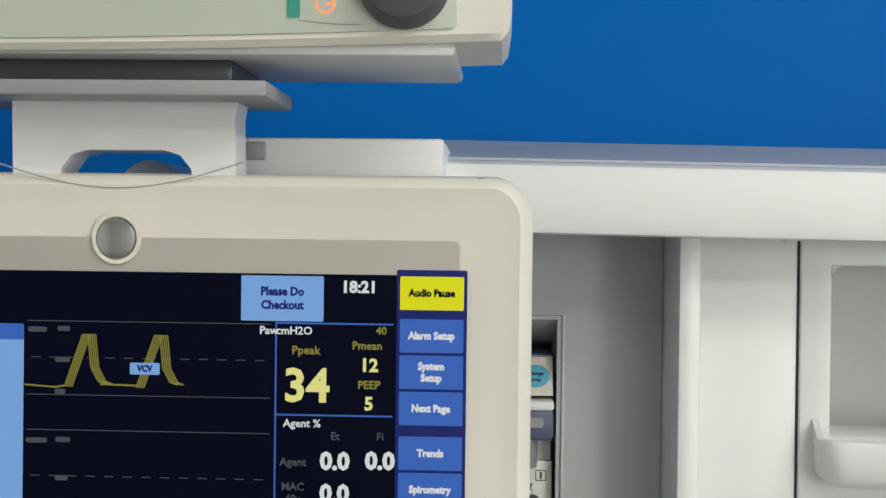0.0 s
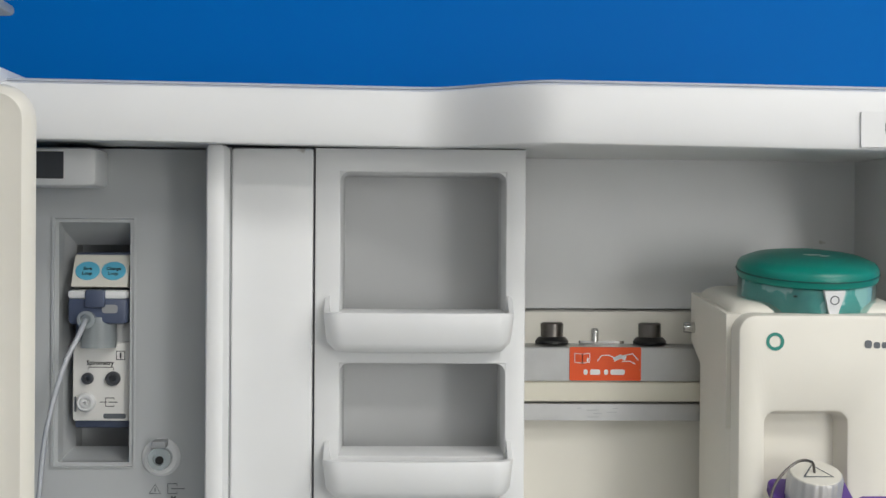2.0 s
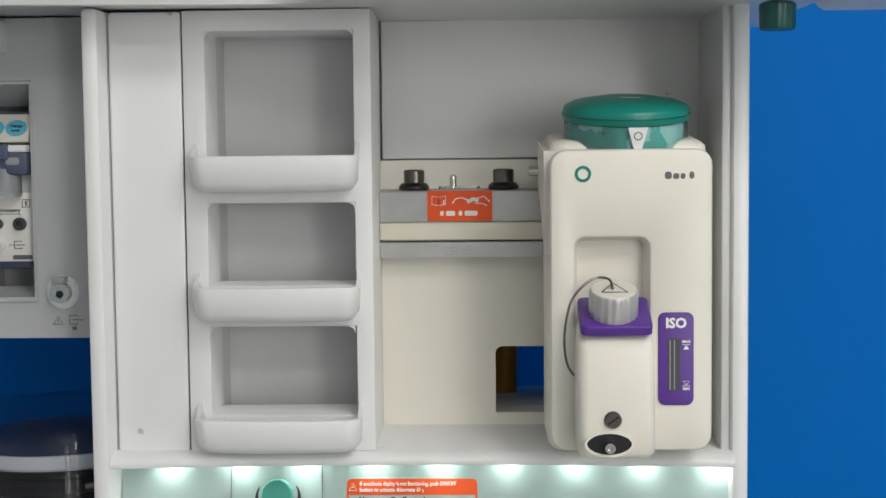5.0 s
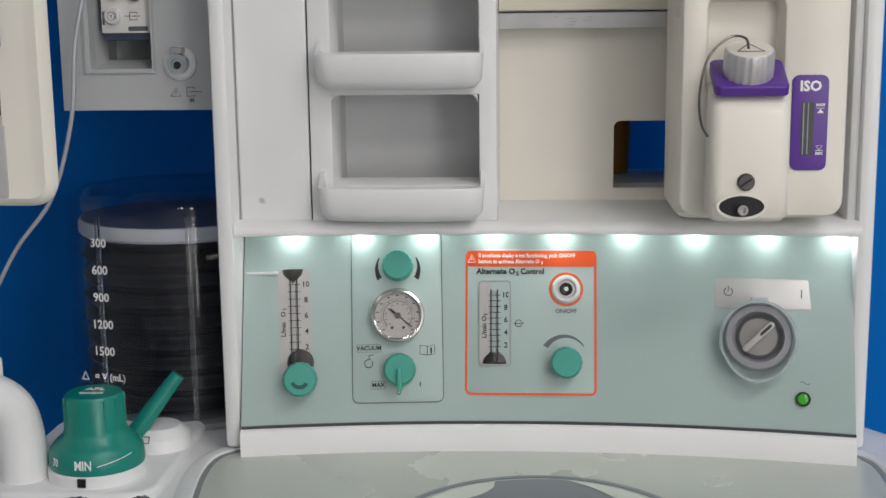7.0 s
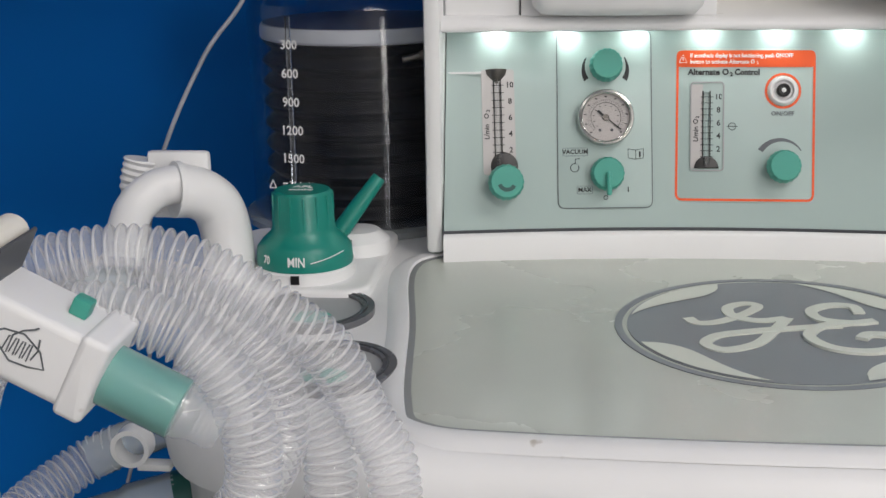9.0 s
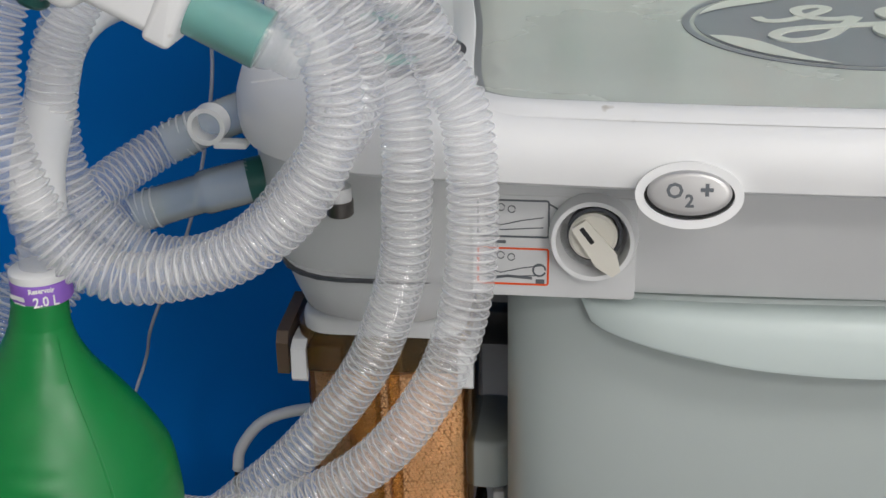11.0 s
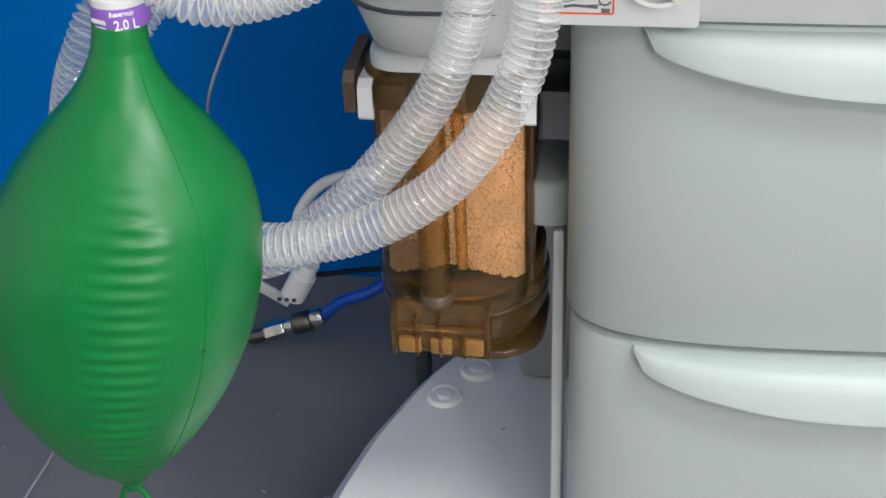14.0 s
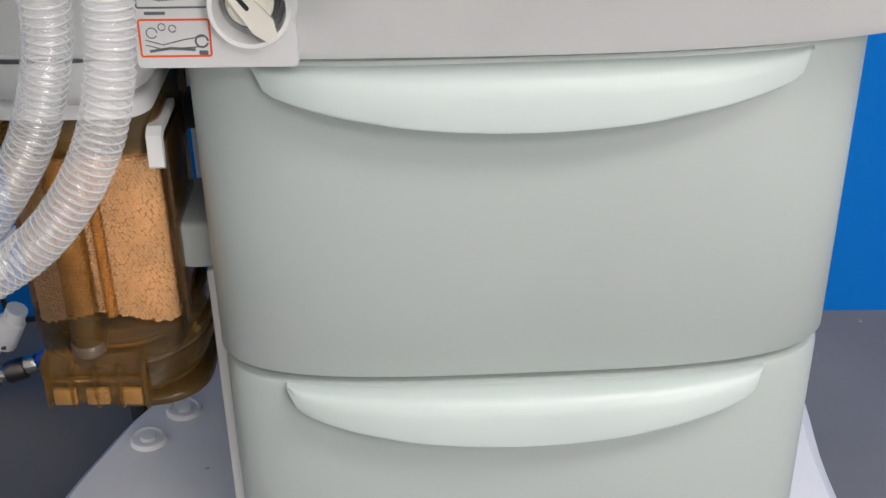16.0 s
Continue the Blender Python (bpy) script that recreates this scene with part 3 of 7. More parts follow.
for nm, cy_, m_ in (("grey_pictogram_frame", 0.0085, GREYINK), ("orange_pictogram_frame", -0.02, ORANGE)):
    part(nm, ringslab(rrect(-0.045, cy_, 0.041, 0.0225, 0.0018), 0.0011, 0, 0.0003), m_, machine, "", at(DM, 0, 0, 0.0016))
    bm = bmesh.new()
    stroke([(-0.062, cy_ - 0.001), (-0.052, cy_ - 0.004), (-0.04, cy_ - 0.001), (-0.028, cy_ + 0.001)], 0.0006, 0.0002, bm)
    stroke([(-0.062, cy_ - 0.004), (-0.052, cy_ - 0.0068), (-0.028, cy_ - 0.005)], 0.0006, 0.0002, bm)
    stroke(arc(-0.058, cy_ + 0.003, 0.003, 0, 330), 0.0006, 0.0002, bm)
    stroke(arc(-0.052, cy_ + 0.0065, 0.002, 0, 340), 0.0006, 0.0002, bm)
    stroke(arc(-0.046, cy_ + 0.0055, 0.002, 0, 340), 0.0006, 0.0002, bm)
    if cy_ < 0:
        stroke(arc(-0.03, cy_ - 0.002, 0.0035, 0, 340), 0.0011, 0.0002, bm)
        stroke([(-0.06, cy_ - 0.0078), (-0.048, cy_ - 0.006), (-0.034, cy_ - 0.007)], 0.0016, 0.0002, bm)
        stroke([(-0.032, cy_ - 0.009), (-0.027, cy_ - 0.009)], 0.003, 0.0002, bm)
    part("pictogram", bm, GREYINK, machine, "", at(DM, 0, 0, 0.0016), 0)
bm = bmesh.new()
stroke([(-0.0245, 0.0175), (-0.018, 0.0135)], 0.0009, 0.0003, bm)
part("pictogram_lead", bm, GREYINK, machine, "", at(DM, 0, 0, 0.0017), 0)
bars(at(DM, 0, 0, 0.0016), [(-0.055, -0.0055, 0.012, 0.0018)], GREYINK, machine)

# ---- tower ----
tb = bmesh.new()
t_out = [(-0.255, 0.78), (0.2165, 0.78), (0.2165, 1.3), (-0.255, 1.3)]
t_in = [(0.0385, 0.976), (0.1, 0.976), (0.1, 1.031), (0.0385, 1.031)]
loft(tb, [[(x, 0.19, z) for x, z in t_out], [(x, 0.1, z) for x, z in t_out], [(x, 0.1, z) for x, z in t_in], [(x, 0.19, z) for x, z in t_in], [(x, 0.19, z) for x, z in t_out]], False, False)
bmesh.ops.remove_doubles(tb, verts=tb.verts[:], dist=1e-6)
part("tower_back", tb, GREYW, machine, "pale grey tower rear wall", None, 0)
part("side_post", box(-0.2685, -0.2555, -0.036, 0.19, 0.784, 1.3, 0.004), WHITE, machine, "white upright side panel")
part("side_post", box(0.2155, 0.2285, -0.022, 0.19, 0.784, 1.3, 0.004), WHITE, machine, "white upright side panel")
part("side_liner", box(0.2085, 0.2162, -0.016, 0.1, 0.957, 1.3, 0.002), GREYW, machine)
part("door_panel", box(-0.255, -0.1985, -0.012, 0.1, 0.959, 1.299, 0.003), WHITE, machine, "white plain upright door panel")
part("panel_seam", box(-0.1986, -0.1974, -0.0105, 0.02, 0.962, 1.299), DGREY, machine, "", None, 0)
part("post_seam", box(-0.2558, -0.2546, -0.0125, 0.02, 0.962, 1.299), GREY, machine, "", None, 0)
# bin column: face with three openings, pockets behind, trays in front
FX0, FX1 = -0.1975, -0.0545
OP = ((1.188, 1.283, -0.1805, -0.068), (1.09, 1.153, -0.1805, -0.068), (0.99, 1.0585, -0.1805, -0.069))
YF = -0.014


def pierced(xs_, zs_, y0, y1, is_open):
    """One moulded plate with square openings: a grid of cells, open where is_open says so."""
    bm, vs = bmesh.new(), {}

    def v(a, b, y):
        if (a, b, y) not in vs:
            vs[a, b, y] = bm.verts.new((xs_[a], y, zs_[b]))
        return vs[a, b, y]

    na, nb = len(xs_) - 1, len(zs_) - 1
    full = {(a, b) for a in range(na) for b in range(nb) if not is_open(a, b)}
    for a, b in full:
        bm.faces.new((v(a, b, y0), v(a + 1, b, y0), v(a + 1, b + 1, y0), v(a, b + 1, y0)))
        bm.faces.new((v(a, b + 1, y1), v(a + 1, b + 1, y1), v(a + 1, b, y1), v(a, b, y1)))
        for da, db, p, q in ((-1, 0, (a, b), (a, b + 1)), (1, 0, (a + 1, b), (a + 1, b + 1)), (0, -1, (a, b), (a + 1, b)), (0, 1, (a, b + 1), (a + 1, b + 1))):
            if (a + da, b + db) not in full:
                bm.faces.new((v(*p, y0), v(*q, y0), v(*q, y1), v(*p, y1)))
    bmesh.ops.recalc_face_normals(bm, faces=bm.faces)
    rim_ = [e for e in bm.edges if e.is_manifold and e.calc_face_angle() > 1.0 and all(abs(w.co.y - y0) < 1e-6 for w in e.verts)]
    bmesh.ops.bevel(bm, geom=rim_, offset=0.0012, segments=2, affect="EDGES", profile=0.5)
    return bm


fr = pierced([FX0, -0.1805, -0.068, FX1], [0.962, 0.99, 1.0585, 1.09, 1.153, 1.188, 1.283, 1.299], YF, 0.03, lambda a, b: a == 1 and b in (1, 3, 5))
bins = part("bin_column", fr, WHITE, machine, "white storage column with three open bins", None, 30)
for z0, z1, x0, x1 in OP:
    pk = bmesh.new()
    pr = [(x0 - 0.0002, z0 - 0.0192), (x1 + 0.0003, z0 - 0.0192), (x1 + 0.0003, z1 + 0.0002), (x0 - 0.0002, z1 + 0.0002)]
    loft(pk, [[(x, 0.066, z) for x, z in grown(pr, 0.003)], [(x, 0.0302, z) for x, z in grown(pr, 0.003)], [(x, 0.0302, z) for x, z in pr], [(x, 0.062, z) for x, z in pr]])
    part("bin_pocket", pk, GREYW, bins, "pale grey bin lining")
    part("bin_floor", box(x0, x1, -0.03, 0.0615, z0 - 0.022, z0 - 0.0188), GREYW, bins, "", None, 0)
    # rounded corners of the opening
    for cx_, sx in ((x0, 1), (x1, -1)):
        cn = bmesh.new()
        pts = [(cx_, z1)] + [(cx_ + sx * 0.006 * (1 - math.sin(a)), z1 - 0.006 * (1 - math.cos(a))) for a in [math.pi / 2 * k / 6 for k in range(7)]]
        loft(cn, [[(px, YF, pz) for px, pz in pts], [(px, 0.02, pz) for px, pz in pts]])
        part("opening_corner", cn, WHITE, bins)
    # tray: rounded front, side cheeks that climb to the face
    tx0, tx1, zb, zt = -0.1905, -0.0635, z0 - 0.0265, z0 + 0.001
    tr = bmesh.new()
    def rim(ins, r, yo):
        a_, b_ = tx0 + ins, tx1 - ins
        pts = [(a_, YF + 0.006)]
        for k in range(7):
            a = math.pi / 2 * k / 6
            pts.append((a_ + r * (1 - math.cos(a)), yo + r - r * math.sin(a)))
        for k in range(1, 12):
            u = k / 12
            pts.append((a_ + r + (b_ - a_ - 2 * r) * u, yo - 0.003 * math.sin(math.pi * u)))
        for k in range(7):
            a = math.pi / 2 * (1 - k / 6)
            pts.append((b_ - r * (1 - math.cos(a)), yo + r - r * math.sin(a)))
        pts.append((b_, YF + 0.006))
        return pts
    YO = -0.0415
    o0, o1, o2 = rim(0.007, 0.012, YO + 0.008), rim(0.002, 0.013, YO + 0.002), rim(0.0, 0.013, YO)
    i1, i0 = rim(0.0032, 0.011, YO + 0.0032), rim(0.008, 0.011, YO + 0.011)
    o00 = rim(0.012, 0.012, YO + 0.014)
    def lift(pts, z, cheek):
        n = len(pts)
        return [(x, y, z + (cheek if k in (0, n - 1) else 0)) for k, (x, y) in enumerate(pts)]
    loops = [lift(o00, zb, 0), lift(o0, zb + 0.0012, 0), lift(o1, zb + 0.007, 0), lift(o2, zt - 0.003, 0.012), lift([(x, y + 0.0008) for x, y in o2], zt - 0.0006, 0.014), lift(i1, zt, 0.015), lift(i1, zt - 0.004, 0.012), lift(i0, zb + 0.006, 0)]
    rows = loft(tr, loops, False, False, False)
    tr.faces.new(rows[-1])
    tr.faces.new(rows[0][::-1])
    part("tray", tr, WHITE, bins, "white rounded bin tray lip", None, 50)
part("column_flank", box(-0.0665, FX1, 0.0305, 0.066, 0.962, 1.299, 0.001), WHITE, machine, "white flank of the storage column")
# vaporizer bay
part("bay_back_upper", box(-0.0545, 0.2085, 0.092, 0.1, 1.186, 1.3), WHITE, machine, "white bay back panel", None, 0)
lb = bmesh.new()
b_out = [(-0.0545, 0.958), (0.2085, 0.958), (0.2085, 1.1845), (-0.0545, 1.1845)]
b_in = [(0.0385, 0.976), (0.1, 0.976), (0.1, 1.031), (0.0385, 1.031)]
loft(lb, [[(x, 0.0985, z) for x, z in b_out], [(x, 0.066, z) for x, z in b_out], [(x, 0.066, z) for x, z in b_in], [(x, 0.0985, z) for x, z in b_in], [(x, 0.0985, z) for x, z in b_out]], False, False)
bmesh.ops.remove_doubles(lb, verts=lb.verts[:], dist=1e-6)
part("bay_back_lower", lb, CREAM, machine, "cream bay back panel with a square opening", None, 0)
cn = bmesh.new()
pts = [(0.0385, 1.031)] + [(0.0385 + 0.006 * (1 - math.sin(a)), 1.031 - 0.006 * (1 - math.cos(a))) for a in [math.pi / 2 * k / 6 for k in range(7)]]
loft(cn, [[(px, 0.0662, pz) for px, pz in pts], [(px, 0.098, pz) for px, pz in pts]])
part("opening_corner", cn, CREAM, machine)
# manifold
mb = bmesh.new()
pf = [(0.1, 1.161), (0.083, 1.163), (0.0505, 1.1595), (0.05, 1.1585), (0.05, 1.135), (0.056, 1.1325), (0.058, 1.128), (0.056, 1.121), (0.05, 1.118), (0.0495, 1.106), (0.1, 1.106)]
loft(mb, [[(-0.0543, y, z) for y, z in pf], [(0.2083, y, z) for y, z in pf]])
mf = part("manifold", mb, ALU, machine, "brushed aluminium vaporizer manifold", None, 25)
# the warm light caught by the curved rail, put into an ivory colour
bd = bmesh.new()
loft(bd, [[(x, y, z) for y, z in ((0.0515, 1.1345), (0.0488, 1.1335), (0.048, 1.1285), (0.0488, 1.1205), (0.0515, 1.1195))] for x in (-0.0541, 0.2081)])
part("manifold_highlight", bd, mat("ivory_highlight", (0.74, 0.71, 0.6, 1), 0.35, var=0.05, scale=14), mf, "rounded band in ivory for the lit bevel of the manifold", None, 60)
for x in (-0.027, 0.046):
    part("port_ring", lathe([(0.0125, 0), (0.0125, 0.002), (0.0105, 0.0045), (0.009, 0.005)], 32), BLACK, mf, "black seal ring", pose(x, 0.068, 1.1612))
    part("port_valve", lathe([(0.0085, 0), (0.0088, 0.0105), (0.008, 0.0115), (0.0055, 0.012), (0.005, 0.0105), (0.001, 0.0105)], 12), DSTEEL, mf, "dark metal port valve", pose(x, 0.068, 1.165, 0, 0, 15))
part("port_slot", slab(rrect(0.01, 0.069, 0.036, 0.01, 0.005), 1.1612, 1.1632, 0), STEEL, mf, "")
part("locking_pin", lathe([(0.003, 0), (0.003, 0.009), (0.002, 0.0105)], 16), STEEL, mf, "steel locking pin", pose(0.005, 0.066, 1.162))
part("side_pin", lathe([(0.0036, 0), (0.004, 0.006), (0.004, 0.02)], 16), STEEL, mf, "", pose(0.066, 0.04, 1.175, 0, 90, 0))
TM = frontal(0.0105, 0.0497, 1.1475)
tg = part("orange_tag", slab(rrect(0, 0, 0.0525, 0.0245, 0.001, 2), -0.0002, 0.0005), ORANGE, mf, "orange warning label with white pictogram", TM)
bm = bmesh.new()
for s in (-1, 1):
    stroke([(-0.017, 0.0005), (-0.017 + s * 0.0055, 0.0012), (-0.017 + s * 0.0055, 0.0078), (-0.017, 0.007), (-0.017, 0.0005)], 0.0006, 0.0002, bm)
stroke([(-0.013, 0.0015), (-0.013, 0.0045)], 0.0012, 0.0002, bm)
stroke([(-0.006, 0.002), (-0.003, 0.006), (0.002, 0.0065), (0.008, 0.004), (0.013, 0.006), (0.02, 0.0075), (0.024, 0.003)], 0.0007, 0.0002, bm)
stroke([(0.006, 0.003), (0.011, 0.0055), (0.015, 0.004)], 0.003, 0.0002, bm)
stroke([(0.012, 0.002), (0.018, 0.002), (0.022, 0.0)], 0.0006, 0.0002, bm)
part("tag_pictogram", bm, WINK, tg, "", at(TM, 0, 0, 0.0005), 0)
bars(at(TM, 0, 0, 0.0005), [(-0.0145, -0.006, 0.003, 0.004), (-0.0075, -0.006, 0.0075, 0.004), (0.0005, -0.006, 0.003, 0.004), (0.009, -0.006, 0.0105, 0.004)], WINK, tg)
# scratches on the lower lip
bm = bmesh.new()
for x, z, w in ((-0.003, 1.1135, 0.009), (0.002, 1.111, 0.006), (0.012, 1.112, 0.007), (-0.002, 1.1085, 0.008), (0.016, 1.1148, 0.004), (-0.01, 1.115, 0.003)):
    stroke([(x, z), (x + w, z + 0.0002)], 0.0006, 0.0001, bm)
part("scuff_marks", bm, GREY, mf, "", Matrix(((1, 0, 0, 0), (0, 0, -1, 0.0496), (0, 1, 0, 0), (0, 0, 0, 1))), 0)
# shelf below the bay with its lamp lip
def lip_y(x):
    return -0.034 + 0.012 * (1 - ((x + 0.02) / 0.24) ** 2)
xs = [-0.2555 + i * (0.2165 + 0.2555) / 30 for i in range(31)]
bm = bmesh.new()
rows = []
for x in xs:
    y = lip_y(x)
    rows.append([(x, 0.1, 0.953), (x, y + 0.008, 0.9512), (x, y + 0.001, 0.9525), (x, y, 0.955), (x, y + 0.002, 0.959), (x, y + 0.009, 0.962), (x, 0.066, 0.966), (x, 0.1, 0.966)])
loft(bm, rows)
part("bay_shelf", bm, WHITE, machine, "white vaporizer shelf with curved lip", None, 50)


# ---- control panel ----
def panel_y(x, z):
    return 0.012 - 0.28 * (0.915 - z) - 0.42 * (x + 0.03) ** 2


def PM(x, z, out=0.0):
    """A frame on the panel at x, z."""
    turn = math.degrees(math.atan(-0.84 * (x + 0.03)))
    M = frontal(x, panel_y(x, z), z, -math.degrees(math.atan(0.28)), turn)
    return M @ pose(0, 0, out)


bm = bmesh.new()
px = [-0.2545 + i * (0.216 + 0.2545) / 28 for i in range(29)]
pz = [0.797 + i * (0.952 - 0.797) / 6 for i in range(7)]
front = [[(x, panel_y(x, z), z) for x in px] for z in pz]
back = [[(x, panel_y(x, z) + 0.012, z) for x in px] for z in pz]
ring_rows = [f + b[::-1] for f, b in zip(front, back)]
loft(bm, ring_rows)
panel = part("control_panel", bm, MINT, machine, "mint green curved control panel", None, 40)
bm = bmesh.new()
rows = [[(x, panel_y(x, 0.797) - 0.004, 0.775), (x, panel_y(x, 0.797) - 0.003, 0.7975), (x, panel_y(x, 0.797) + 0.0, 0.801), (x, panel_y(x, 0.797) + 0.02, 0.801), (x, 0.1, 0.775)] for x in px]
loft(bm, rows)
part("panel_sill", bm, WHITE, machine, "white sill below the control panel", None, 50)
bm = bmesh.new()
loft(bm, [[(x, panel_y(x, 0.803) - 0.0012, 0.8012), (x, panel_y(x, 0.803) - 0.0012, 0.8034), (x, panel_y(x, 0.803) + 0.006, 0.8034), (x, panel_y(x, 0.803) + 0.006, 0.8012)] for x in px])
part("panel_gap", bm, DGREY, machine, "dark joint below the control panel", None, 20)
for i in range(9):
    x = -0.216 + 0.0525 * i
    part("lamp_lens", lathe([(0.006, 0), (0.006, 0.0015), (0.004, 0.002)], 20), LENS, machine, "white task lamp", pose(x, panel_y(x, 0.945) - 0.0085, 0.9512, 180, 0, 0))


def flow_tube(cx, z0, z1, w, knob_z):
    """A recessed silver scale with a glass tube, ticks and figures."""
    mid, h = (z0 + z1) / 2, z1 - z0
    M = PM(cx, mid)
    pl = part("flowmeter", slab(rrect(0, 0, w, h, 0.002, 3), -0.004, 0.0006), SCALEM, panel, "brushed metal flowmeter scale", M)
    part("glass_tube", lathe([(0.0026, -h * 0.46), (0.0026, h * 0.4)], 16), CLEAR, pl, "clear glass tube", at(M, -0.0005, 0, 0.002) @ pose(0, 0, 0, -90, 0, 0))
    bm = bmesh.new()
    for s in (-1, 1):
        stroke([(-0.0005 + s * 0.0027, -h * 0.46), (-0.0005 + s * 0.0027, h * 0.42)], 0.0008, 0.0004, bm)
    for k in range(11):
        y = -h * 0.36 + k * h * 0.071
        stroke([(-0.005, y), (0.0045, y)], 0.0005, 0.0003, bm)
    part("scale_ticks", bm, INK, pl, "", at(M, 0, 0, 0.0007), 0)
    for k, s in enumerate(("2", "4", "6", "8", "10")):
        text(s, 0.006, INK, pl, at(M, w * 0.36, -h * 0.27 + k * h * 0.155, 0.0008), 0.00012)
    text("L/min", 0.0052, INK, pl, at(M, -w * 0.36, -h * 0.09, 0.0008, 90), 0.0001)
    text("O", 0.0052, INK, pl, at(M, -w * 0.36, h * 0.06, 0.0008, 90), 0.0001)
    text("2", 0.0035, INK, pl, at(M, -w * 0.36 + 0.0012, h * 0.11, 0.0008, 90), 0.0001)
    return M, pl


M, pl = flow_tube(-0.2145, 0.842, 0.922, 0.025, 0.83)
part("float_housing", lathe([(0.009, 0), (0.008, 0.004), (0.004, 0.009), (0.003, 0.014)], 24), DSTEEL, pl, "dark metal cone", at(M, -0.001, 0.04, -0.003) @ pose(0, 0, 0, 90, 0, 0))
part("float_seat", lathe([(0.0105, 0), (0.0095, 0.003), (0.001, 0.004)], 24), BLACK, pl, "", at(M, 0.0035, -0.0335, 0.0005))
kn = fluted_knob("flow_knob", PM(-0.2095, 0.837, 0.012), 0.0135, 0.012, panel, TEAL2, "soft teal fluted flow knob", 18)
part("knob_stem", lathe([(0.006, 0), (0.006, 0.013)], 20), DGREY, panel, "", PM(-0.2095, 0.837))
bm = stroke(arc(0, 0, 0.006, 200, 330), 0.003)
part("knob_mark", bm, TEALD, kn, "", PM(-0.2095, 0.837, 0.0242), 0)
part("panel_groove", box(-0.254, -0.228, panel_y(-0.24, 0.9185) - 0.0022, panel_y(-0.24, 0.9185) + 0.004, 0.918, 0.9195), WHITE, panel, "", None, 0)
# vacuum regulator plate
VM = PM(-0.1345, 0.8825)
vp = part("vacuum_plate", slab(rrect(0, 0, 0.0715, 0.1345, 0.005), -0.003, 0.0012, 0.0006), MINT, panel, "mint vacuum regulator plate", VM)
part("plate_seam", ringslab(rrect(0, 0, 0.0722, 0.1352, 0.0052), 0.0006, 0, 0.0013), GREYINK, vp, "", VM)
kn = fluted_knob("vacuum_knob", at(VM, 0.001, 0.0405, 0.004), 0.0125, 0.014, vp, TEAL2, "soft teal fluted vacuum knob", 18)
for a0, a1 in ((155, 215), (25, -35)):
    bm = bmesh.new()
    n = 16
    A = arc(0, 0, 0.0155, a0, a1, n)
    for i in range(n):
        w0, w1 = 0.0008 + 0.0035 * i / n, 0.0008 + 0.0035 * (i + 1) / n
        q = [(A[i], 1), (A[i + 1], 1), (A[i + 1], (0.0155 + w1) / 0.0155), (A[i], (0.0155 + w0) / 0.0155)]
        bm.faces.new([bm.verts.new((p[0] * k, p[1] * k, 0.0002)) for p, k in q])
    part("knob_arrow", bm, INK, vp, "", at(VM, 0.001, 0.0405, 0.0012), 0)
GM = at(VM, 0.0005, 0.001, 0.001)
ga = part("vacuum_gauge", lathe([(0.0213, 0), (0.0213, 0.008), (0.0205, 0.0095), (0.019, 0.01), (0.018, 0.009), (0.0175, 0.005), (0.001, 0.005)], 56), STEEL, vp, "round steel-rimmed vacuum gauge", GM)
part("gauge_face", slab(oval(0, 0, 0.0176, 0.0176, 48), 0.005, 0.0054), GAUGEF, ga, "white gauge face", GM)
bm = bmesh.new()
for k in range(41):
    a = radians(225 - 270 * k / 40)
    r0 = 0.0125 if k % 5 else 0.0115
    stroke([(r0 * math.cos(a), r0 * math.sin(a)), (0.014 * math.cos(a), 0.014 * math.sin(a))], 0.00028, 0.0001, bm)
for k in range(11):
    a = radians(225 - 270 * k / 10)
    slab(rrect(0.0158 * math.cos(a), 0.0158 * math.sin(a), 0.002, 0.0009, 0.0003, 1), 0, 0.0001, 0, bm)
    slab(rrect(0.0092 * math.cos(a), 0.0092 * math.sin(a), 0.0014, 0.0007, 0.0003, 1), 0, 0.0001, 0, bm)
stroke(arc(0, 0, 0.0113, 225, -45, 40), 0.0004, 0.0001, bm)
part("gauge_scale", bm, INK, ga, "", at(GM, 0, 0, 0.0055), 0)
bm = stroke([(-0.0055, 0.0045), (0.0, 0.0), (0.0115, -0.0092)], 0.0008, 0.0003)
stroke([(-0.0062, 0.0052), (-0.002, 0.0016)], 0.002, 0.0004, bm)
part("gauge_needle", bm, INK, ga, "black needle", at(GM, 0, 0, 0.006), 0)
part("gauge_hub", lathe([(0.0026, 0), (0.0024, 0.0012)], 16), DSTEEL, ga, "", at(GM, 0, 0, 0.006))
for s in (-1, 1):
    part("gauge_screw", lathe([(0.0012, 0), (0.001, 0.0006)], 12), DGREY, ga, "", at(GM, s * 0.0045, -0.0095, 0.0055))
part("gauge_glass", slab(oval(0, 0, 0.018, 0.018, 40), 0.0085, 0.0089), GAUGEG, ga, "clear gauge glass", GM)
kn = fluted_knob("selector_knob", at(VM, 0.0015, -0.0415, 0.003), 0.0128, 0.012, vp, TEAL2, "soft teal selector knob with pointer", 18)
part("pointer", slab(rrect(0, -0.007, 0.0036, 0.018, 0.0017), 0, 0.0055, 0.001), TEAL2, kn, "", at(VM, 0.0015, -0.0425, 0.0145))
text("VACUUM", 0.0047, INK, vp, at(VM, -0.0225, -0.0245, 0.0014), 0.00012)
part("text_frame", ringslab(rrect(-0.0225, -0.0245, 0.019, 0.0062, 0.0008, 2), 0.0003, 0, 0.0003), GREYINK, vp, "", at(VM, 0, 0, 0.0012))
text("MAX", 0.0047, INK, vp, at(VM, -0.0155, -0.0535, 0.0014), 0.00012)
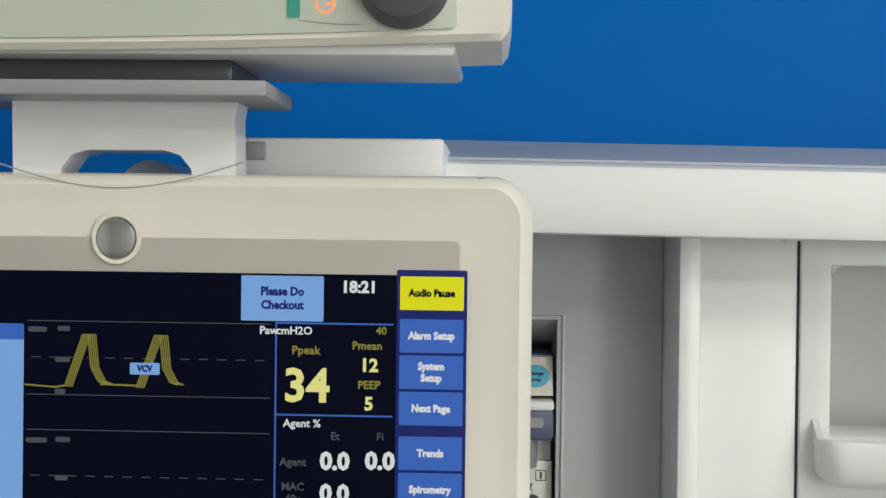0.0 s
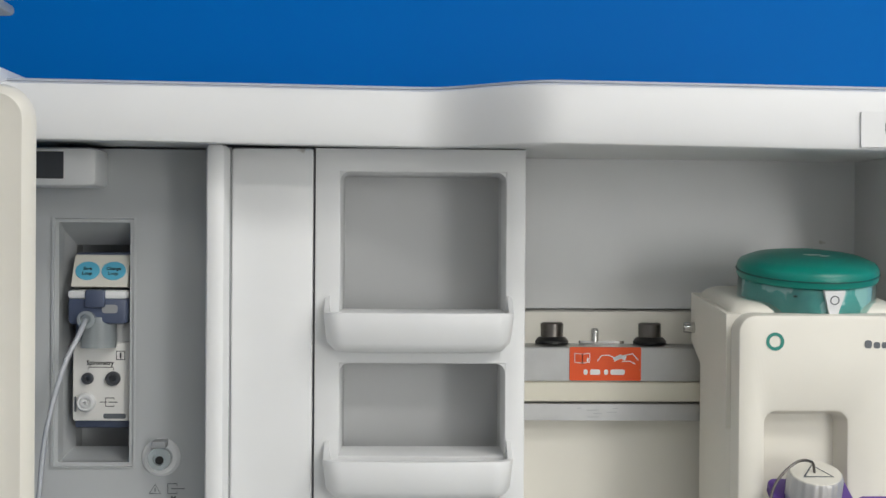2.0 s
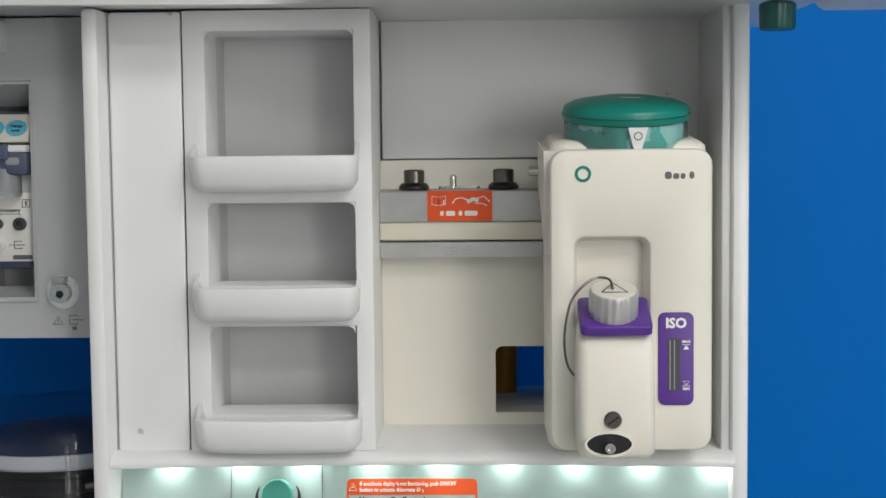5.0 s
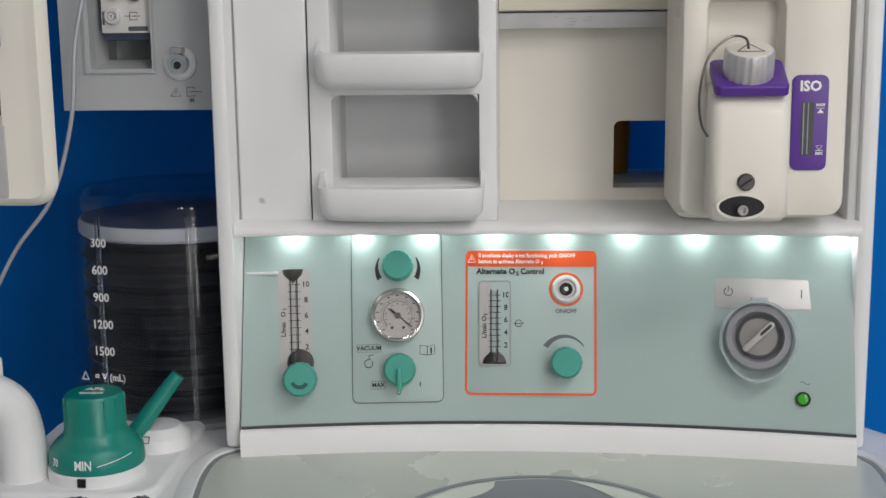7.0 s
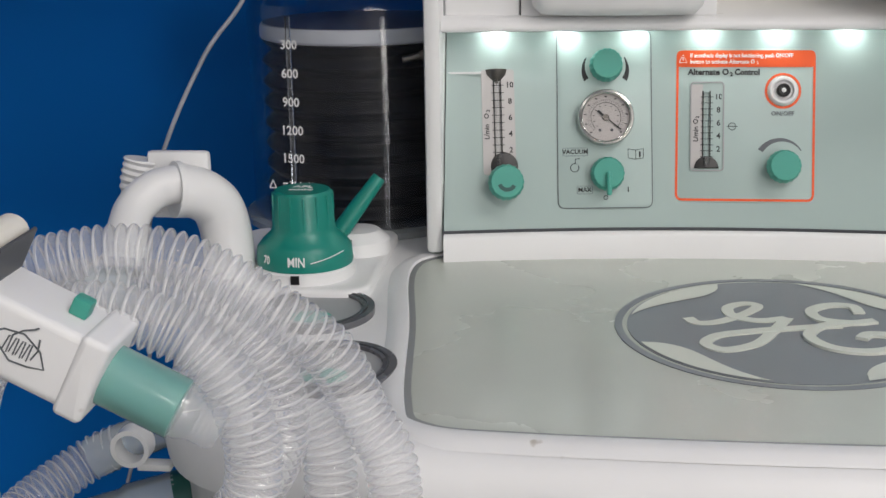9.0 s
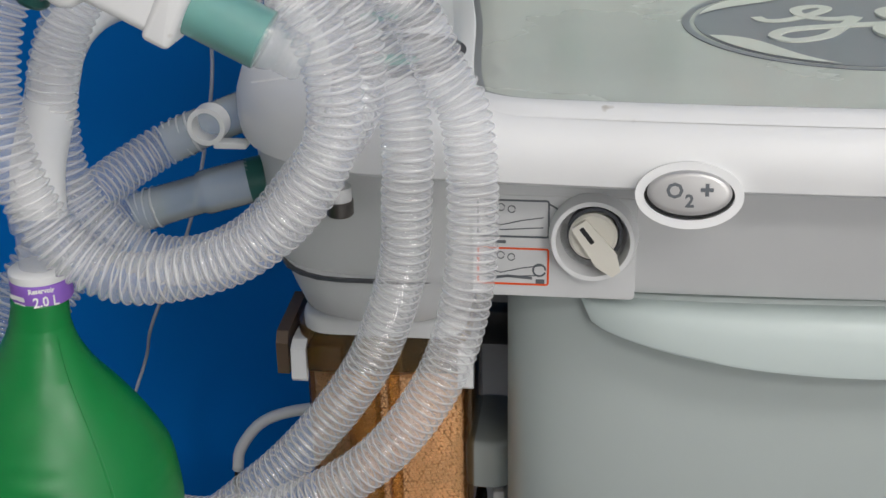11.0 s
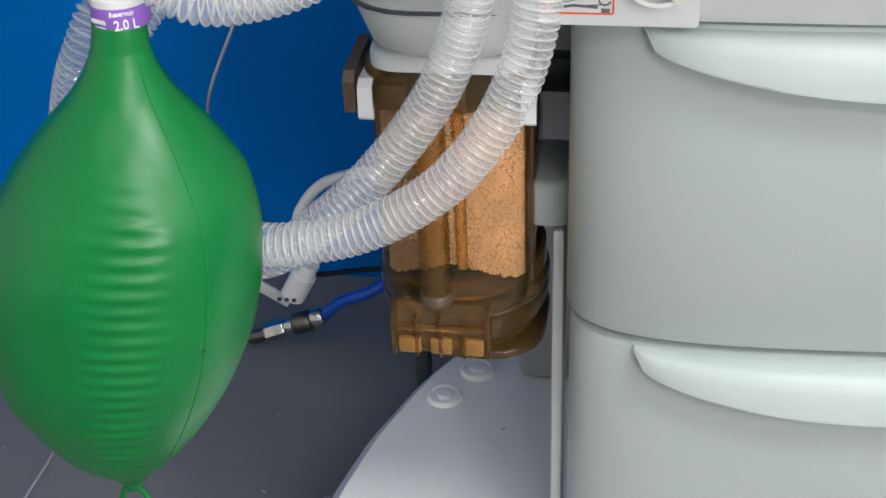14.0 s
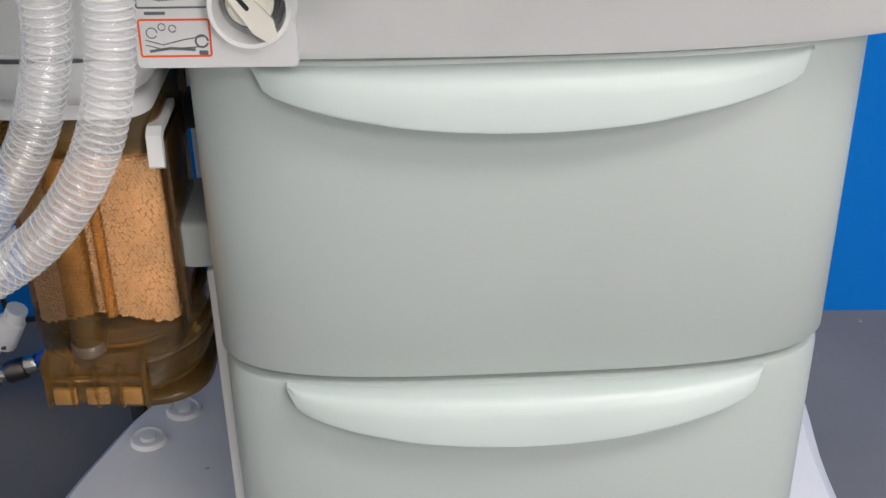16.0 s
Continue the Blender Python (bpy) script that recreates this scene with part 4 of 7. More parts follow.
part("text_frame", ringslab(rrect(-0.0155, -0.0535, 0.012, 0.0062, 0.0008, 2), 0.0003, 0, 0.0003), GREYINK, vp, "", at(VM, 0, 0, 0.0012))
text("I", 0.0055, INK, vp, at(VM, 0.0175, -0.0535, 0.0014), 0.00012)
bm = bmesh.new()
for s in (-1, 1):
    stroke([(0.0235, -0.0305), (0.0235 + s * 0.0058, -0.0295), (0.0235 + s * 0.0058, -0.0225), (0.0235, -0.0235), (0.0235, -0.0305)], 0.0005, 0.0002, bm)
stroke([(0.0265, -0.029), (0.0265, -0.0245)], 0.0012, 0.0002, bm)
stroke(arc(-0.023, -0.0365, 0.0032, 60, 400, 16), 0.0006, 0.0002, bm)
stroke([(-0.0225, -0.033), (-0.0225, -0.030), (-0.019, -0.0295)], 0.0006, 0.0002, bm)
stroke(arc(0.0005, -0.0595, 0.0016, 0, 350, 14), 0.0005, 0.0002, bm)
part("plate_symbols", bm, INK, vp, "", at(VM, 0, 0, 0.0013), 0)
# alternate oxygen control
AM = PM(-0.0288, 0.8775)
ao = part("oxygen_plate", slab(rrect(0, 0, 0.1058, 0.1165, 0.005), -0.003, 0.001, 0.0005), MINT, panel, "mint oxygen control plate with orange border", AM)
part("orange_border", ringslab(rrect(0, 0, 0.1035, 0.1142, 0.005), 0.0018, 0, 0.0002), ORANGE, ao, "", at(AM, 0, 0, 0.001))
part("orange_heading", slab(rrect(0, 0.0507, 0.103, 0.0126, 0.0035), 0, 0.0003), ORANGE, ao, "orange heading strip", at(AM, 0, 0, 0.001))
text("If anesthesia display is not functioning, push ON/OFF", 0.0043, WINK, ao, at(AM, -0.0415, 0.0531, 0.0014), 0.00012, "LEFT", squeeze=0.83)
text("button to activate Alternate O", 0.0043, WINK, ao, at(AM, -0.0415, 0.0484, 0.0014), 0.00012, "LEFT", squeeze=0.9)
text("2", 0.003, WINK, ao, at(AM, 0.0087, 0.0476, 0.0014), 0.0001)
bm = stroke([(-0.0498, 0.0478), (-0.0438, 0.0478), (-0.0468, 0.0538), (-0.0498, 0.0478)], 0.0005)
stroke([(-0.0468, 0.0494), (-0.0468, 0.0518)], 0.0006, 0.0002, bm)
part("warning_sign", bm, WINK, ao, "", at(AM, 0, 0, 0.0014), 0)
text("Alternate O", 0.0062, INK, ao, at(AM, -0.043, 0.0405, 0.0012), 0.00022, "LEFT", squeeze=1.0)
text("2", 0.0042, INK, ao, at(AM, -0.0106, 0.0388, 0.0012), 0.0002)
text("Control", 0.0062, INK, ao, at(AM, -0.0082, 0.0405, 0.0012), 0.00022, "LEFT", squeeze=0.93)
M, pl = flow_tube(-0.057, 0.845, 0.909, 0.0235, 0.84)
part("tube_well", ringslab(rrect(0, 0, 0.0255, 0.068, 0.003, 3), 0.001, 0, 0.0008), GREY, ao, "", at(M, 0, 0, 0.0008))
part("float_seat", slab(arc(0, 0, 0.0092, 0, 180, 20), 0, 0.0016, 0.0006), BLACK, pl, "black float seat", at(M, -0.0005, -0.0318, 0.0006))
BM = at(AM, 0.0278, 0.0265, 0.001)
part("button_ring", ringslab(oval(0, 0, 0.0135, 0.0135, 48), 0.0018, 0, 0.0002), ORANGE, ao, "", BM)
ob_ = part("push_button", lathe([(0.0112, 0), (0.0108, 0.003), (0.0095, 0.0045), (0.008, 0.0045), (0.0068, 0.002), (0.001, 0.0015)], 40), WHITE, ao, "white oxygen on off push button", BM)
part("button_center", lathe([(0.0052, 0.001), (0.005, 0.0055), (0.004, 0.006), (0.003, 0.0055), (0.001, 0.0055)], 28), BLACK, ob_, "black button", BM)
part("button_dot", lathe([(0.0018, 0.0055), (0.0016, 0.0065)], 16), WHITE, ob_, "", BM)
text("ON/OFF", 0.0047, GREYINK, ao, at(AM, 0.0278, 0.0092, 0.0012), 0.0001)
KM = at(AM, 0.0278, -0.0312, 0.001)
part("knob_stem", lathe([(0.006, 0), (0.006, 0.008)], 20), DGREY, ao, "", KM)
fluted_knob("oxygen_knob", at(KM, 0, 0, 0.006), 0.0125, 0.014, ao, TEAL2, "soft teal fluted oxygen knob", 18)
bm = bmesh.new()
A = arc(0, 0, 0.0165, 150, 35, 18)
for i in range(18):
    w0, w1 = 0.0035 * (1 - i / 18) + 0.0008, 0.0035 * (1 - (i + 1) / 18) + 0.0008
    q = [(A[i], 1), (A[i + 1], 1), (A[i + 1], (0.0165 + w1) / 0.0165), (A[i], (0.0165 + w0) / 0.0165)]
    bm.faces.new([bm.verts.new((p[0] * k, p[1] * k, 0.0002)) for p, k in q])
part("knob_arrow", bm, GREYINK, ao, "", at(KM, 0, 0.003), 0)
bm = stroke(arc(-0.0095, -0.0005, 0.0027, 0, 350, 18), 0.0005)
stroke([(-0.0135, -0.0005), (-0.0055, -0.0005)], 0.0005, 0.0002, bm)
part("flow_symbol", bm, INK, ao, "", at(AM, 0, 0, 0.0011), 0)
# system switch
SM = PM(0.1462, 0.8705)
part("switch_label_plate", slab(rrect(0.0035, 0.0335, 0.0735, 0.0235, 0.002), -0.002, 0.0007, 0.0003), SILVER, panel, "silver label plate", SM)
bm = stroke(arc(-0.0235, 0.0345, 0.0032, 120, 420, 18), 0.0008)
stroke([(-0.0235, 0.035), (-0.0235, 0.039)], 0.0008, 0.0002, bm)
stroke([(0.0315, 0.031), (0.0315, 0.0375)], 0.0009, 0.0002, bm)
part("switch_symbols", bm, GREYINK, panel, "", at(SM, 0, 0, 0.0008), 0)
sw_ = part("system_switch", lathe([(0.026, 0), (0.0255, 0.009), (0.024, 0.011), (0.0195, 0.0112), (0.0185, 0.007), (0.0165, 0.003), (0.001, 0.003)], 56), mat("cool_grey_plastic", lin(150, 151, 157), 0.4, var=0.04), panel, "grey rotary system switch under a clear guard", SM)
part("switch_bezel", ringslab(oval(0, 0, 0.0165, 0.0165, 44), 0.002, 0.002, 0.006), DGREY, sw_, "", SM)
part("switch_rotor", lathe([(0.0145, 0.002), (0.0142, 0.007), (0.001, 0.0075)], 44), mat("warm_grey_rotor", lin(148, 146, 144), 0.4, var=0.04), sw_, "grey rotor", SM)
SG = at(SM, 0, 0, 0.0075, 45)
part("switch_grip", slab(rrect(0, 0, 0.031, 0.0052, 0.0024), 0, 0.006, 0.0008), SILVER, sw_, "silver grip bar", SG)
part("grip_slot", slab(rrect(0.0075, 0, 0.0115, 0.0022, 0.001), 0.006, 0.0063), INK, sw_, "", SG)
gl_ = [(x, y - 0.0035 if y > -0.01 else y * 1.22) for x, y in oval(0, 0.0015, 0.0292, 0.03, 56)]
part("clear_guard", ringslab(gl_, 0.0022, 0.004, 0.0165), CLEAR2, sw_, "clear plastic guard", SM)
part("guard_lid", slab(grown(gl_, -0.001), 0.016, 0.0172, 0.0006), GAUGEG, sw_, "clear plastic lid", SM)
part("guard_hinge", slab(rrect(0, 0.0275, 0.013, 0.005, 0.001), 0.002, 0.0155, 0.001), CLEAR2, sw_, "", SM)
LM = PM(0.1785, 0.8265)
part("indicator_bezel", ringslab(oval(0, 0, 0.0056, 0.0056, 32), 0.0014, 0, 0.0022), BLACK, panel, "black indicator bezel", LM)
part("mains_indicator", lathe([(0.0042, 0), (0.0038, 0.0018), (0.002, 0.0026)], 24), LEDG, panel, "lit green mains indicator", LM)
bm = stroke([(-0.0035 + 0.007 * i / 12, 0.0112 + 0.0011 * math.sin(2 * math.pi * i / 12)) for i in range(13)], 0.0005)
part("mains_symbol", bm, GREYINK, panel, "", at(LM, 0.001, 0.001, 0.0002), 0)

# ---- top shelf ----
def fascia_y(x):
    t = max(0.0, min(1.0, (x + 0.128) / 0.085))
    t = t * t * (3 - 2 * t)
    y = -0.066 - 0.054 * t
    e = max(0.0, (x - 0.2555) / 0.025)
    return y + 0.022 * (1 - math.sqrt(max(0.0, 1 - min(1, e) ** 2)))


bm = bmesh.new()
rows = []
sx = [-0.43 + 0.7105 * i / 100 for i in range(101)]
for x in sx:
    y = fascia_y(x)
    e = max(0.0, (x - 0.2705) / 0.01)
    k = 0.007 * (1 - math.sqrt(max(0, 1 - min(1, e) ** 2)))
    d = -0.012 * (x + 0.02)
    rows.append([(x, 0.19, 1.301), (x, y + 0.014, 1.2985 + k + d), (x, y + 0.005, 1.2945 + k + d), (x, y + 0.0015, 1.2955 + k + d), (x, y, 1.299 + k + d), (x, y + 0.0004, 1.312 + d), (x, y + 0.0012, 1.326 - k + d), (x, y + 0.0035, 1.3308 - k + d), (x, y + 0.008, 1.3325 - k + d), (x, 0.15, 1.3575 - k + d), (x, 0.185, 1.36 - k + d), (x, 0.19, 1.354 - k + d)])
loft(bm, rows)
ts = part("top_shelf", bm, WHITE, machine, "white top shelf with curved front fascia", None, 40)
# sheet over the shelf top, its tint painting the blue wall's reflection
rows = []
for x in sx[:-4]:
    y, d = fascia_y(x), -0.012 * (x + 0.02)
    rows.append([(x, y + 0.014, 1.3335 + d), (x, 0.144, 1.357 + d), (x, 0.144, 1.3585 + d), (x, y + 0.014, 1.335 + d)])
bm = bmesh.new()
loft(bm, rows)
part("shelf_reflection", bm, mat("wall_reflection_grey", lin(172, 180, 192), 0.5, var=0.06), ts, "shelf surface tinted blue-grey for the wall's reflection", None, 20)
FM = frontal(0.197, -0.1207, 1.3065)
part("name_plate", slab(rrect(-0.009, -0.001, 0.1, 0.0215, 0.001, 2), -0.001, 0.0006), WHITE, ts, "white name plate with dark and teal plain bars", FM)
bars(at(FM, 0, 0, 0.0006), [(-0.0395, 0, 0.0095, 0.0095), (-0.0285, -0.001, 0.007, 0.0075), (-0.0195, -0.001, 0.007, 0.0075), (-0.0105, -0.001, 0.007, 0.0075), (-0.002, -0.001, 0.006, 0.0075), (0.006, -0.001, 0.0065, 0.0075)], GREYINK, ts, "name_bar")
bars(at(FM, 0, 0, 0.0006), [(0.021, 0, 0.0075, 0.0095), (0.03, 0, 0.0065, 0.0095), (0.037, 0.0035, 0.0045, 0.006)], TEAL2, ts, "name_bar")
part("side_grip", slab(rrect(0, 0, 0.09, 0.024, 0.011), 0, 0.12, 0.008), WHITE, machine, "white side push rail", pose(0.322, -0.07, 1.305, 90, 0, 0) @ pose(0, 0, -0.06))
kt = fluted_knob("hanging_knob", pose(0.233, -0.09, 1.2905, 180, 0, 0), 0.0125, 0.019, machine, TEALD, "dark teal ribbed knob below the shelf", 14, 0.97)
part("knob_washer", lathe([(0.006, 0), (0.006, 0.004)], 20), STEEL, kt, "", pose(0.233, -0.09, 1.2905))

# ---- gas module housing ----
hs = bmesh.new()
HX0, HX1, RX0, RX1, RZ0, RZ1 = -0.405, -0.269, -0.381, -0.331, 1.078, 1.248
HY = 0.03
h_out = [(HX0, 1.045), (HX1, 1.045), (HX1, 1.3), (HX0, 1.3)]
h_in = [(RX0, RZ0), (RX1, RZ0), (RX1, RZ1), (RX0, RZ1)]
loft(hs, [[(x, 0.19, z) for x, z in h_out], [(x, HY, z) for x, z in h_out], [(x, HY, z) for x, z in h_in], [(x, 0.1, z) for x, z in h_in]])
# pale grey plastic taken darker, with the shade beside the post in its colour
HOUSING = mat("shaded_grey_housing", (0.5, 0.52, 0.53, 1), 0.42, var=0.04, bump=0.04, bscale=700)
mh = part("module_housing", hs, HOUSING, machine, "pale grey housing with a recessed module bay", None, 0)
bv = bmesh.new()
o = [(RX0 - 0.003, RZ0 - 0.003), (RX1 + 0.003, RZ0 - 0.003), (RX1 + 0.003, RZ1 + 0.003), (RX0 - 0.003, RZ1 + 0.003)]
i_ = [(RX0 + 0.004, RZ0 + 0.006), (RX1 - 0.002, RZ0 + 0.006), (RX1 - 0.002, RZ1 - 0.016), (RX0 + 0.004, RZ1 - 0.016)]
loft(bv, [[(x, HY - 0.0015, z) for x, z in grown(o, 0.002)], [(x, HY - 0.0018, z) for x, z in o], [(x, HY + 0.035, z) for x, z in i_]], False, False)
part("bay_bevel", bv, HOUSING, mh, "", None, 30)
part("cable_hook", box(-0.43, -0.347, -0.006, 0.04, 1.272, 1.2985, 0.004), WHITE, machine, "white square outlet housing")
# dark box proud of the solid block, for the shade inside its opening
part("hook_opening_shade", box(-0.425, -0.369, -0.0065, 0.03, 1.277, 1.2955, 0), DGREY, machine, "", None, 0)
part("spare_port_ring", lathe([(0.0135, 0), (0.0135, 0.002), (0.0115, 0.0035), (0.008, 0.0035), (0.0065, 0.0015), (0.001, 0.0015)], 32), WHITE, mh, "white sample port", frontal(-0.308, HY, 1.082))
part("spare_port_cap", lathe([(0.0085, 0.001), (0.008, 0.009), (0.0045, 0.0095), (0.004, 0.007), (0.001, 0.007)], 24), CLEAR2, mh, "clear port cap", frontal(-0.308, HY - 0.0015, 1.082))
part("port_hole", lathe([(0.003, 0), (0.003, 0.001)], 12), BLACK, mh, "", frontal(-0.308, HY - 0.0085, 1.081))
part("port_tab", box(-0.313, -0.303, 0.016, 0.03, 1.09, 1.095, 0.001), GREY, mh)
HM = frontal(0, HY - 0.0005, 0)
bm = stroke([(-0.3165, 1.056), (-0.3085, 1.056), (-0.3125, 1.0625), (-0.3165, 1.056)], 0.0006)
stroke([(-0.3125, 1.0575), (-0.3125, 1.0602)], 0.0007, 0.0002, bm)
stroke([(-0.297, 1.0575), (-0.297, 1.056), (-0.3035, 1.056), (-0.3035, 1.063), (-0.297, 1.063), (-0.297, 1.0615)], 0.0006, 0.0002, bm)
stroke([(-0.2915, 1.0595), (-0.301, 1.0595)], 0.0006, 0.0002, bm)
part("housing_symbols", bm, GREYINK, mh, "", HM, 0)
text("M", 0.005, GREYINK, mh, at(HM, -0.2995, 1.0525), 0.0001)
part("side_nozzle", lathe([(0.0042, 0), (0.0038, 0.012), (0.0028, 0.013), (0.0026, 0.026), (0.0018, 0.027)], 20), DSTEEL, machine, "tapered metal hose nozzle", pose(-0.266, 0.026, 0.931, 0, -102, 12))
# amber tube seen through the square opening
part("rear_hose", tube([(0.045, 0.17, 0.95), (0.047, 0.165, 1.0), (0.05, 0.17, 1.05)], 0.012, 0.01, 14), mat("ochre_hose", lin(150, 105, 20), 0.4), machine, "ochre rubber hose behind the tower")

# ---- vaporizer ----
vap = thing("vaporizer", (0.14, -0.02, 0.966), "cream anesthetic vaporizer with teal dial and purple filler", "vaporizer")
VX0, VX1 = 0.0768, 0.1925
bm = bmesh.new()


def vloop(z, yf, yb, ins, r=0.012):
    return [(x, y, z) for x, y in rrect((VX0 + VX1) / 2, (yf + yb) / 2, VX1 - VX0 - 2 * ins, yb - yf - 2 * ins, r, 5)]


YV, YB = -0.073, -0.055
loops = [vloop(0.97, YB, 0.045, 0.004), vloop(0.974, YB, 0.045, 0.0)]
loops += [vloop(z, YB, 0.045, 0.0) for z in (1.0, 1.1, 1.17)]
for k in range(1, 5):
    a = math.pi / 2 * k / 4
    lp = vloop(1.192, YB, 0.045, 0.011 * (1 - math.cos(a)))
    loops.append([(x, y, 1.187 + 0.008 * math.sin(a) + 0.1 * (y - YV)) for x, y, z in lp])
loft(bm, loops)
vb = part("body", bm, CREAM, vap, "cream moulded vaporizer body", None, 50)
# left shoulder wedge that leans to the manifold
bm = bmesh.new()
wp = [(-0.055, 1.19), (0.05, 1.2), (0.05, 1.165), (-0.01, 1.138), (-0.055, 1.115)]
loft(bm, [[(0.0735, y, z) for y, z in wp], [(0.086, y, z) for y, z in wp]])
part("shoulder", bm, CREAM, vap, "cream side shoulder", None, 30)
# filler block in front, with the niche above it
NX0, NX1 = 0.094, 0.148
bm = bmesh.new()
loops = []
for z, yf, ins in ((0.976, -0.104, 0.003), (0.98, -0.107, 0), (1.0, -0.108, 0), (1.05, -0.107, 0), (1.064, -0.104, 0.001), (1.068, -0.1, 0.003)):
    loops.append([(x, y, z + (0.42 * (y + 0.082) if z > 1.06 else 0)) for x, y in rrect((NX0 + NX1) / 2, (yf - 0.07) / 2, NX1 - NX0 - 2 * ins, -0.07 - yf, 0.008, 5)])
loft(bm, loops)
part("filler_block", bm, CREAM, vap, "cream filler block", None, 50)
bm = bmesh.new()
VC = (VX0 + VX1) / 2
hole = rrect((NX0 + NX1) / 2 - VC, 1.094 - 1.0825, 0.0525, 0.068, 0.007, 5)
shell_out = rrect(0, 0, VX1 - VX0, 0.217, 0.012, 5)
loft(bm, [[(x, y, -0.018) for x, y in shell_out], [(x, y, -0.004) for x, y in shell_out], [(x, y, -0.0012) for x, y in grown(shell_out, -0.0012)], [(x, y, 0) for x, y in grown(shell_out, -0.004)], [(x, y, 0) for x, y in grown(hole, 0.003)], [(x, y, -0.001) for x, y in grown(hole, 0.001)], [(x, y, -0.004) for x, y in hole], [(x, y, -0.0182) for x, y in grown(hole, -0.003)]], False, False)
part("front_shell", bm, CREAM, vap, "cream front shell with a filler niche", frontal(VC, YV, 1.0825), 40)
pu = bmesh.new()
slab(rrect(0, 0, 0.05, 0.041, 0.005), -0.004, 0.003, 0.0015, pu)
part("filler_collar", pu, PURPLE, vap, "purple filler collar", pose((NX0 + NX1) / 2, -0.0885, 1.0745, 25, 0, 0))
CM = pose((NX0 + NX1) / 2 - 0.001, -0.0895, 1.0735, 19, 0, 0)
cp = part("filler_cap", lathe([(0.0168, 0), (0.017, 0.002), (0.017, 0.019), (0.016, 0.0208), (0.001, 0.0212)], 96, None, None, 0.02, 20), SILVER, vap, "silver ridged filler cap with a cream top", CM)
part("cap_top", lathe([(0.0158, 0.0206), (0.0155, 0.0214), (0.001, 0.0216)], 48), CREAM, cp, "cream cap top", CM)
bm = stroke([(-0.009, -0.006), (0.009, -0.006), (0.0, 0.009), (-0.009, -0.006)], 0.0011)
part("cap_triangle", bm, GREYINK, cp, "", CM @ pose(0, 0, 0.0217), 0)
part("cap_lanyard", tube([(0.119, -0.097, 1.0935), (0.116, -0.101, 1.101), (0.104, -0.107, 1.1015), (0.09, -0.111, 1.088), (0.0845, -0.115, 1.065), (0.086, -0.114, 1.045), (0.092, -0.1095, 1.034)], 0.0009, 0.003, 8), DSTEEL, vap, "thin dark wire lanyard")
part("drain_screw", lathe([(0.006, -0.002), (0.006, 0.002), (0.0048, 0.0035), (0.001, 0.0035)], 28), DSTEEL, vap, "dark metal drain screw", frontal(0.118, -0.1075, 1.004))
part("screw_slot", slab(rrect(0, 0, 0.009, 0.0013, 0.0003, 1), 0, 0.0004), BLACK, vap, "", frontal(0.118, -0.111, 1.004) @ pose(0, 0, 0, 0, 0, 35))
dm_ = frontal(0.1155, -0.1072, 0.9875)
part("drain_recess", slab(oval(0, 0, 0.0155, 0.0078, 36), -0.004, 0.0012), BLACK, vap, "dark drain recess", dm_)
part("drain_rim", ringslab(oval(0, -0.0005, 0.0172, 0.0092, 36), 0.0018, -0.004, 0.0018), CREAM, vap, "", dm_)
part("drain_spout", lathe([(0.0036, 0), (0.0036, 0.009), (0.002, 0.009), (0.0015, 0.006)], 20), STEEL, vap, "steel drain spout", at(dm_, 0, -0.002))
IM = frontal(0.1662, YV - 0.0002, 1.041)
ip = part("level_window", slab(rrect(0, 0, 0.0252, 0.0668, 0.005), -0.002, 0.0012, 0.0005), PURPLE, vap, "purple level label with sight glass", IM)
text("ISO", 0.0098, WINK, ip, at(IM, 0.0, 0.0255, 0.0014), 0.0004)
part("sight_glass", slab(rrect(-0.0015, -0.004, 0.0088, 0.0375, 0.0008, 2), -0.001, 0.0015), DGREY, ip, "dark sight glass", IM)
bm = bmesh.new()
for dx in (-0.0028, 0.0003):
    slab(rrect(-0.0015 + dx, -0.004, 0.0007, 0.036, 0.0002, 1), 0.0015, 0.0018, 0, bm)
part("glass_lines", bm, GREY, ip, "", IM, 0)
for s, y, up in (("MAX", 0.0125, 1), ("MIN", -0.0215, -1)):
    text(s, 0.0028, WINK, ip, at(IM, 0.0072, y, 0.0014), 0.0001)
    bm = stroke([(0.0045, y - up * 0.0022), (0.0099, y - up * 0.0022)], 0.0004)
    tri = [(0.0072, y - up * 0.0026), (0.0094, y - up * 0.0056), (0.005, y - up * 0.0056)]
    if up > 0:
        bm.faces.new([bm.verts.new((*p, 0.0002)) for p in tri])
    else:
        stroke([tri[0], tri[1], tri[2], tri[0]], 0.0004, 0.0002, bm)
    part("level_mark", bm, WINK, ip, "", at(IM, 0, 0, 0.0013), 0)
WMk = frontal(0.1005, YV - 0.0001, 1.1735)
part("round_emblem", ringslab(oval(0, 0, 0.0058, 0.0058, 36), 0.0021, 0, 0.0004), TEAL, vap, "teal round emblem", WMk)
bars(frontal(0.1675, YV - 0.0001, 1.172), [(-0.0068, 0, 0.0048, 0.0052), (-0.0012, -0.0006, 0.0042, 0.004), (0.0036, -0.0006, 0.0034, 0.004), (0.0098, 0, 0.0034, 0.0052)], GREYINK, vap, "name_bar")
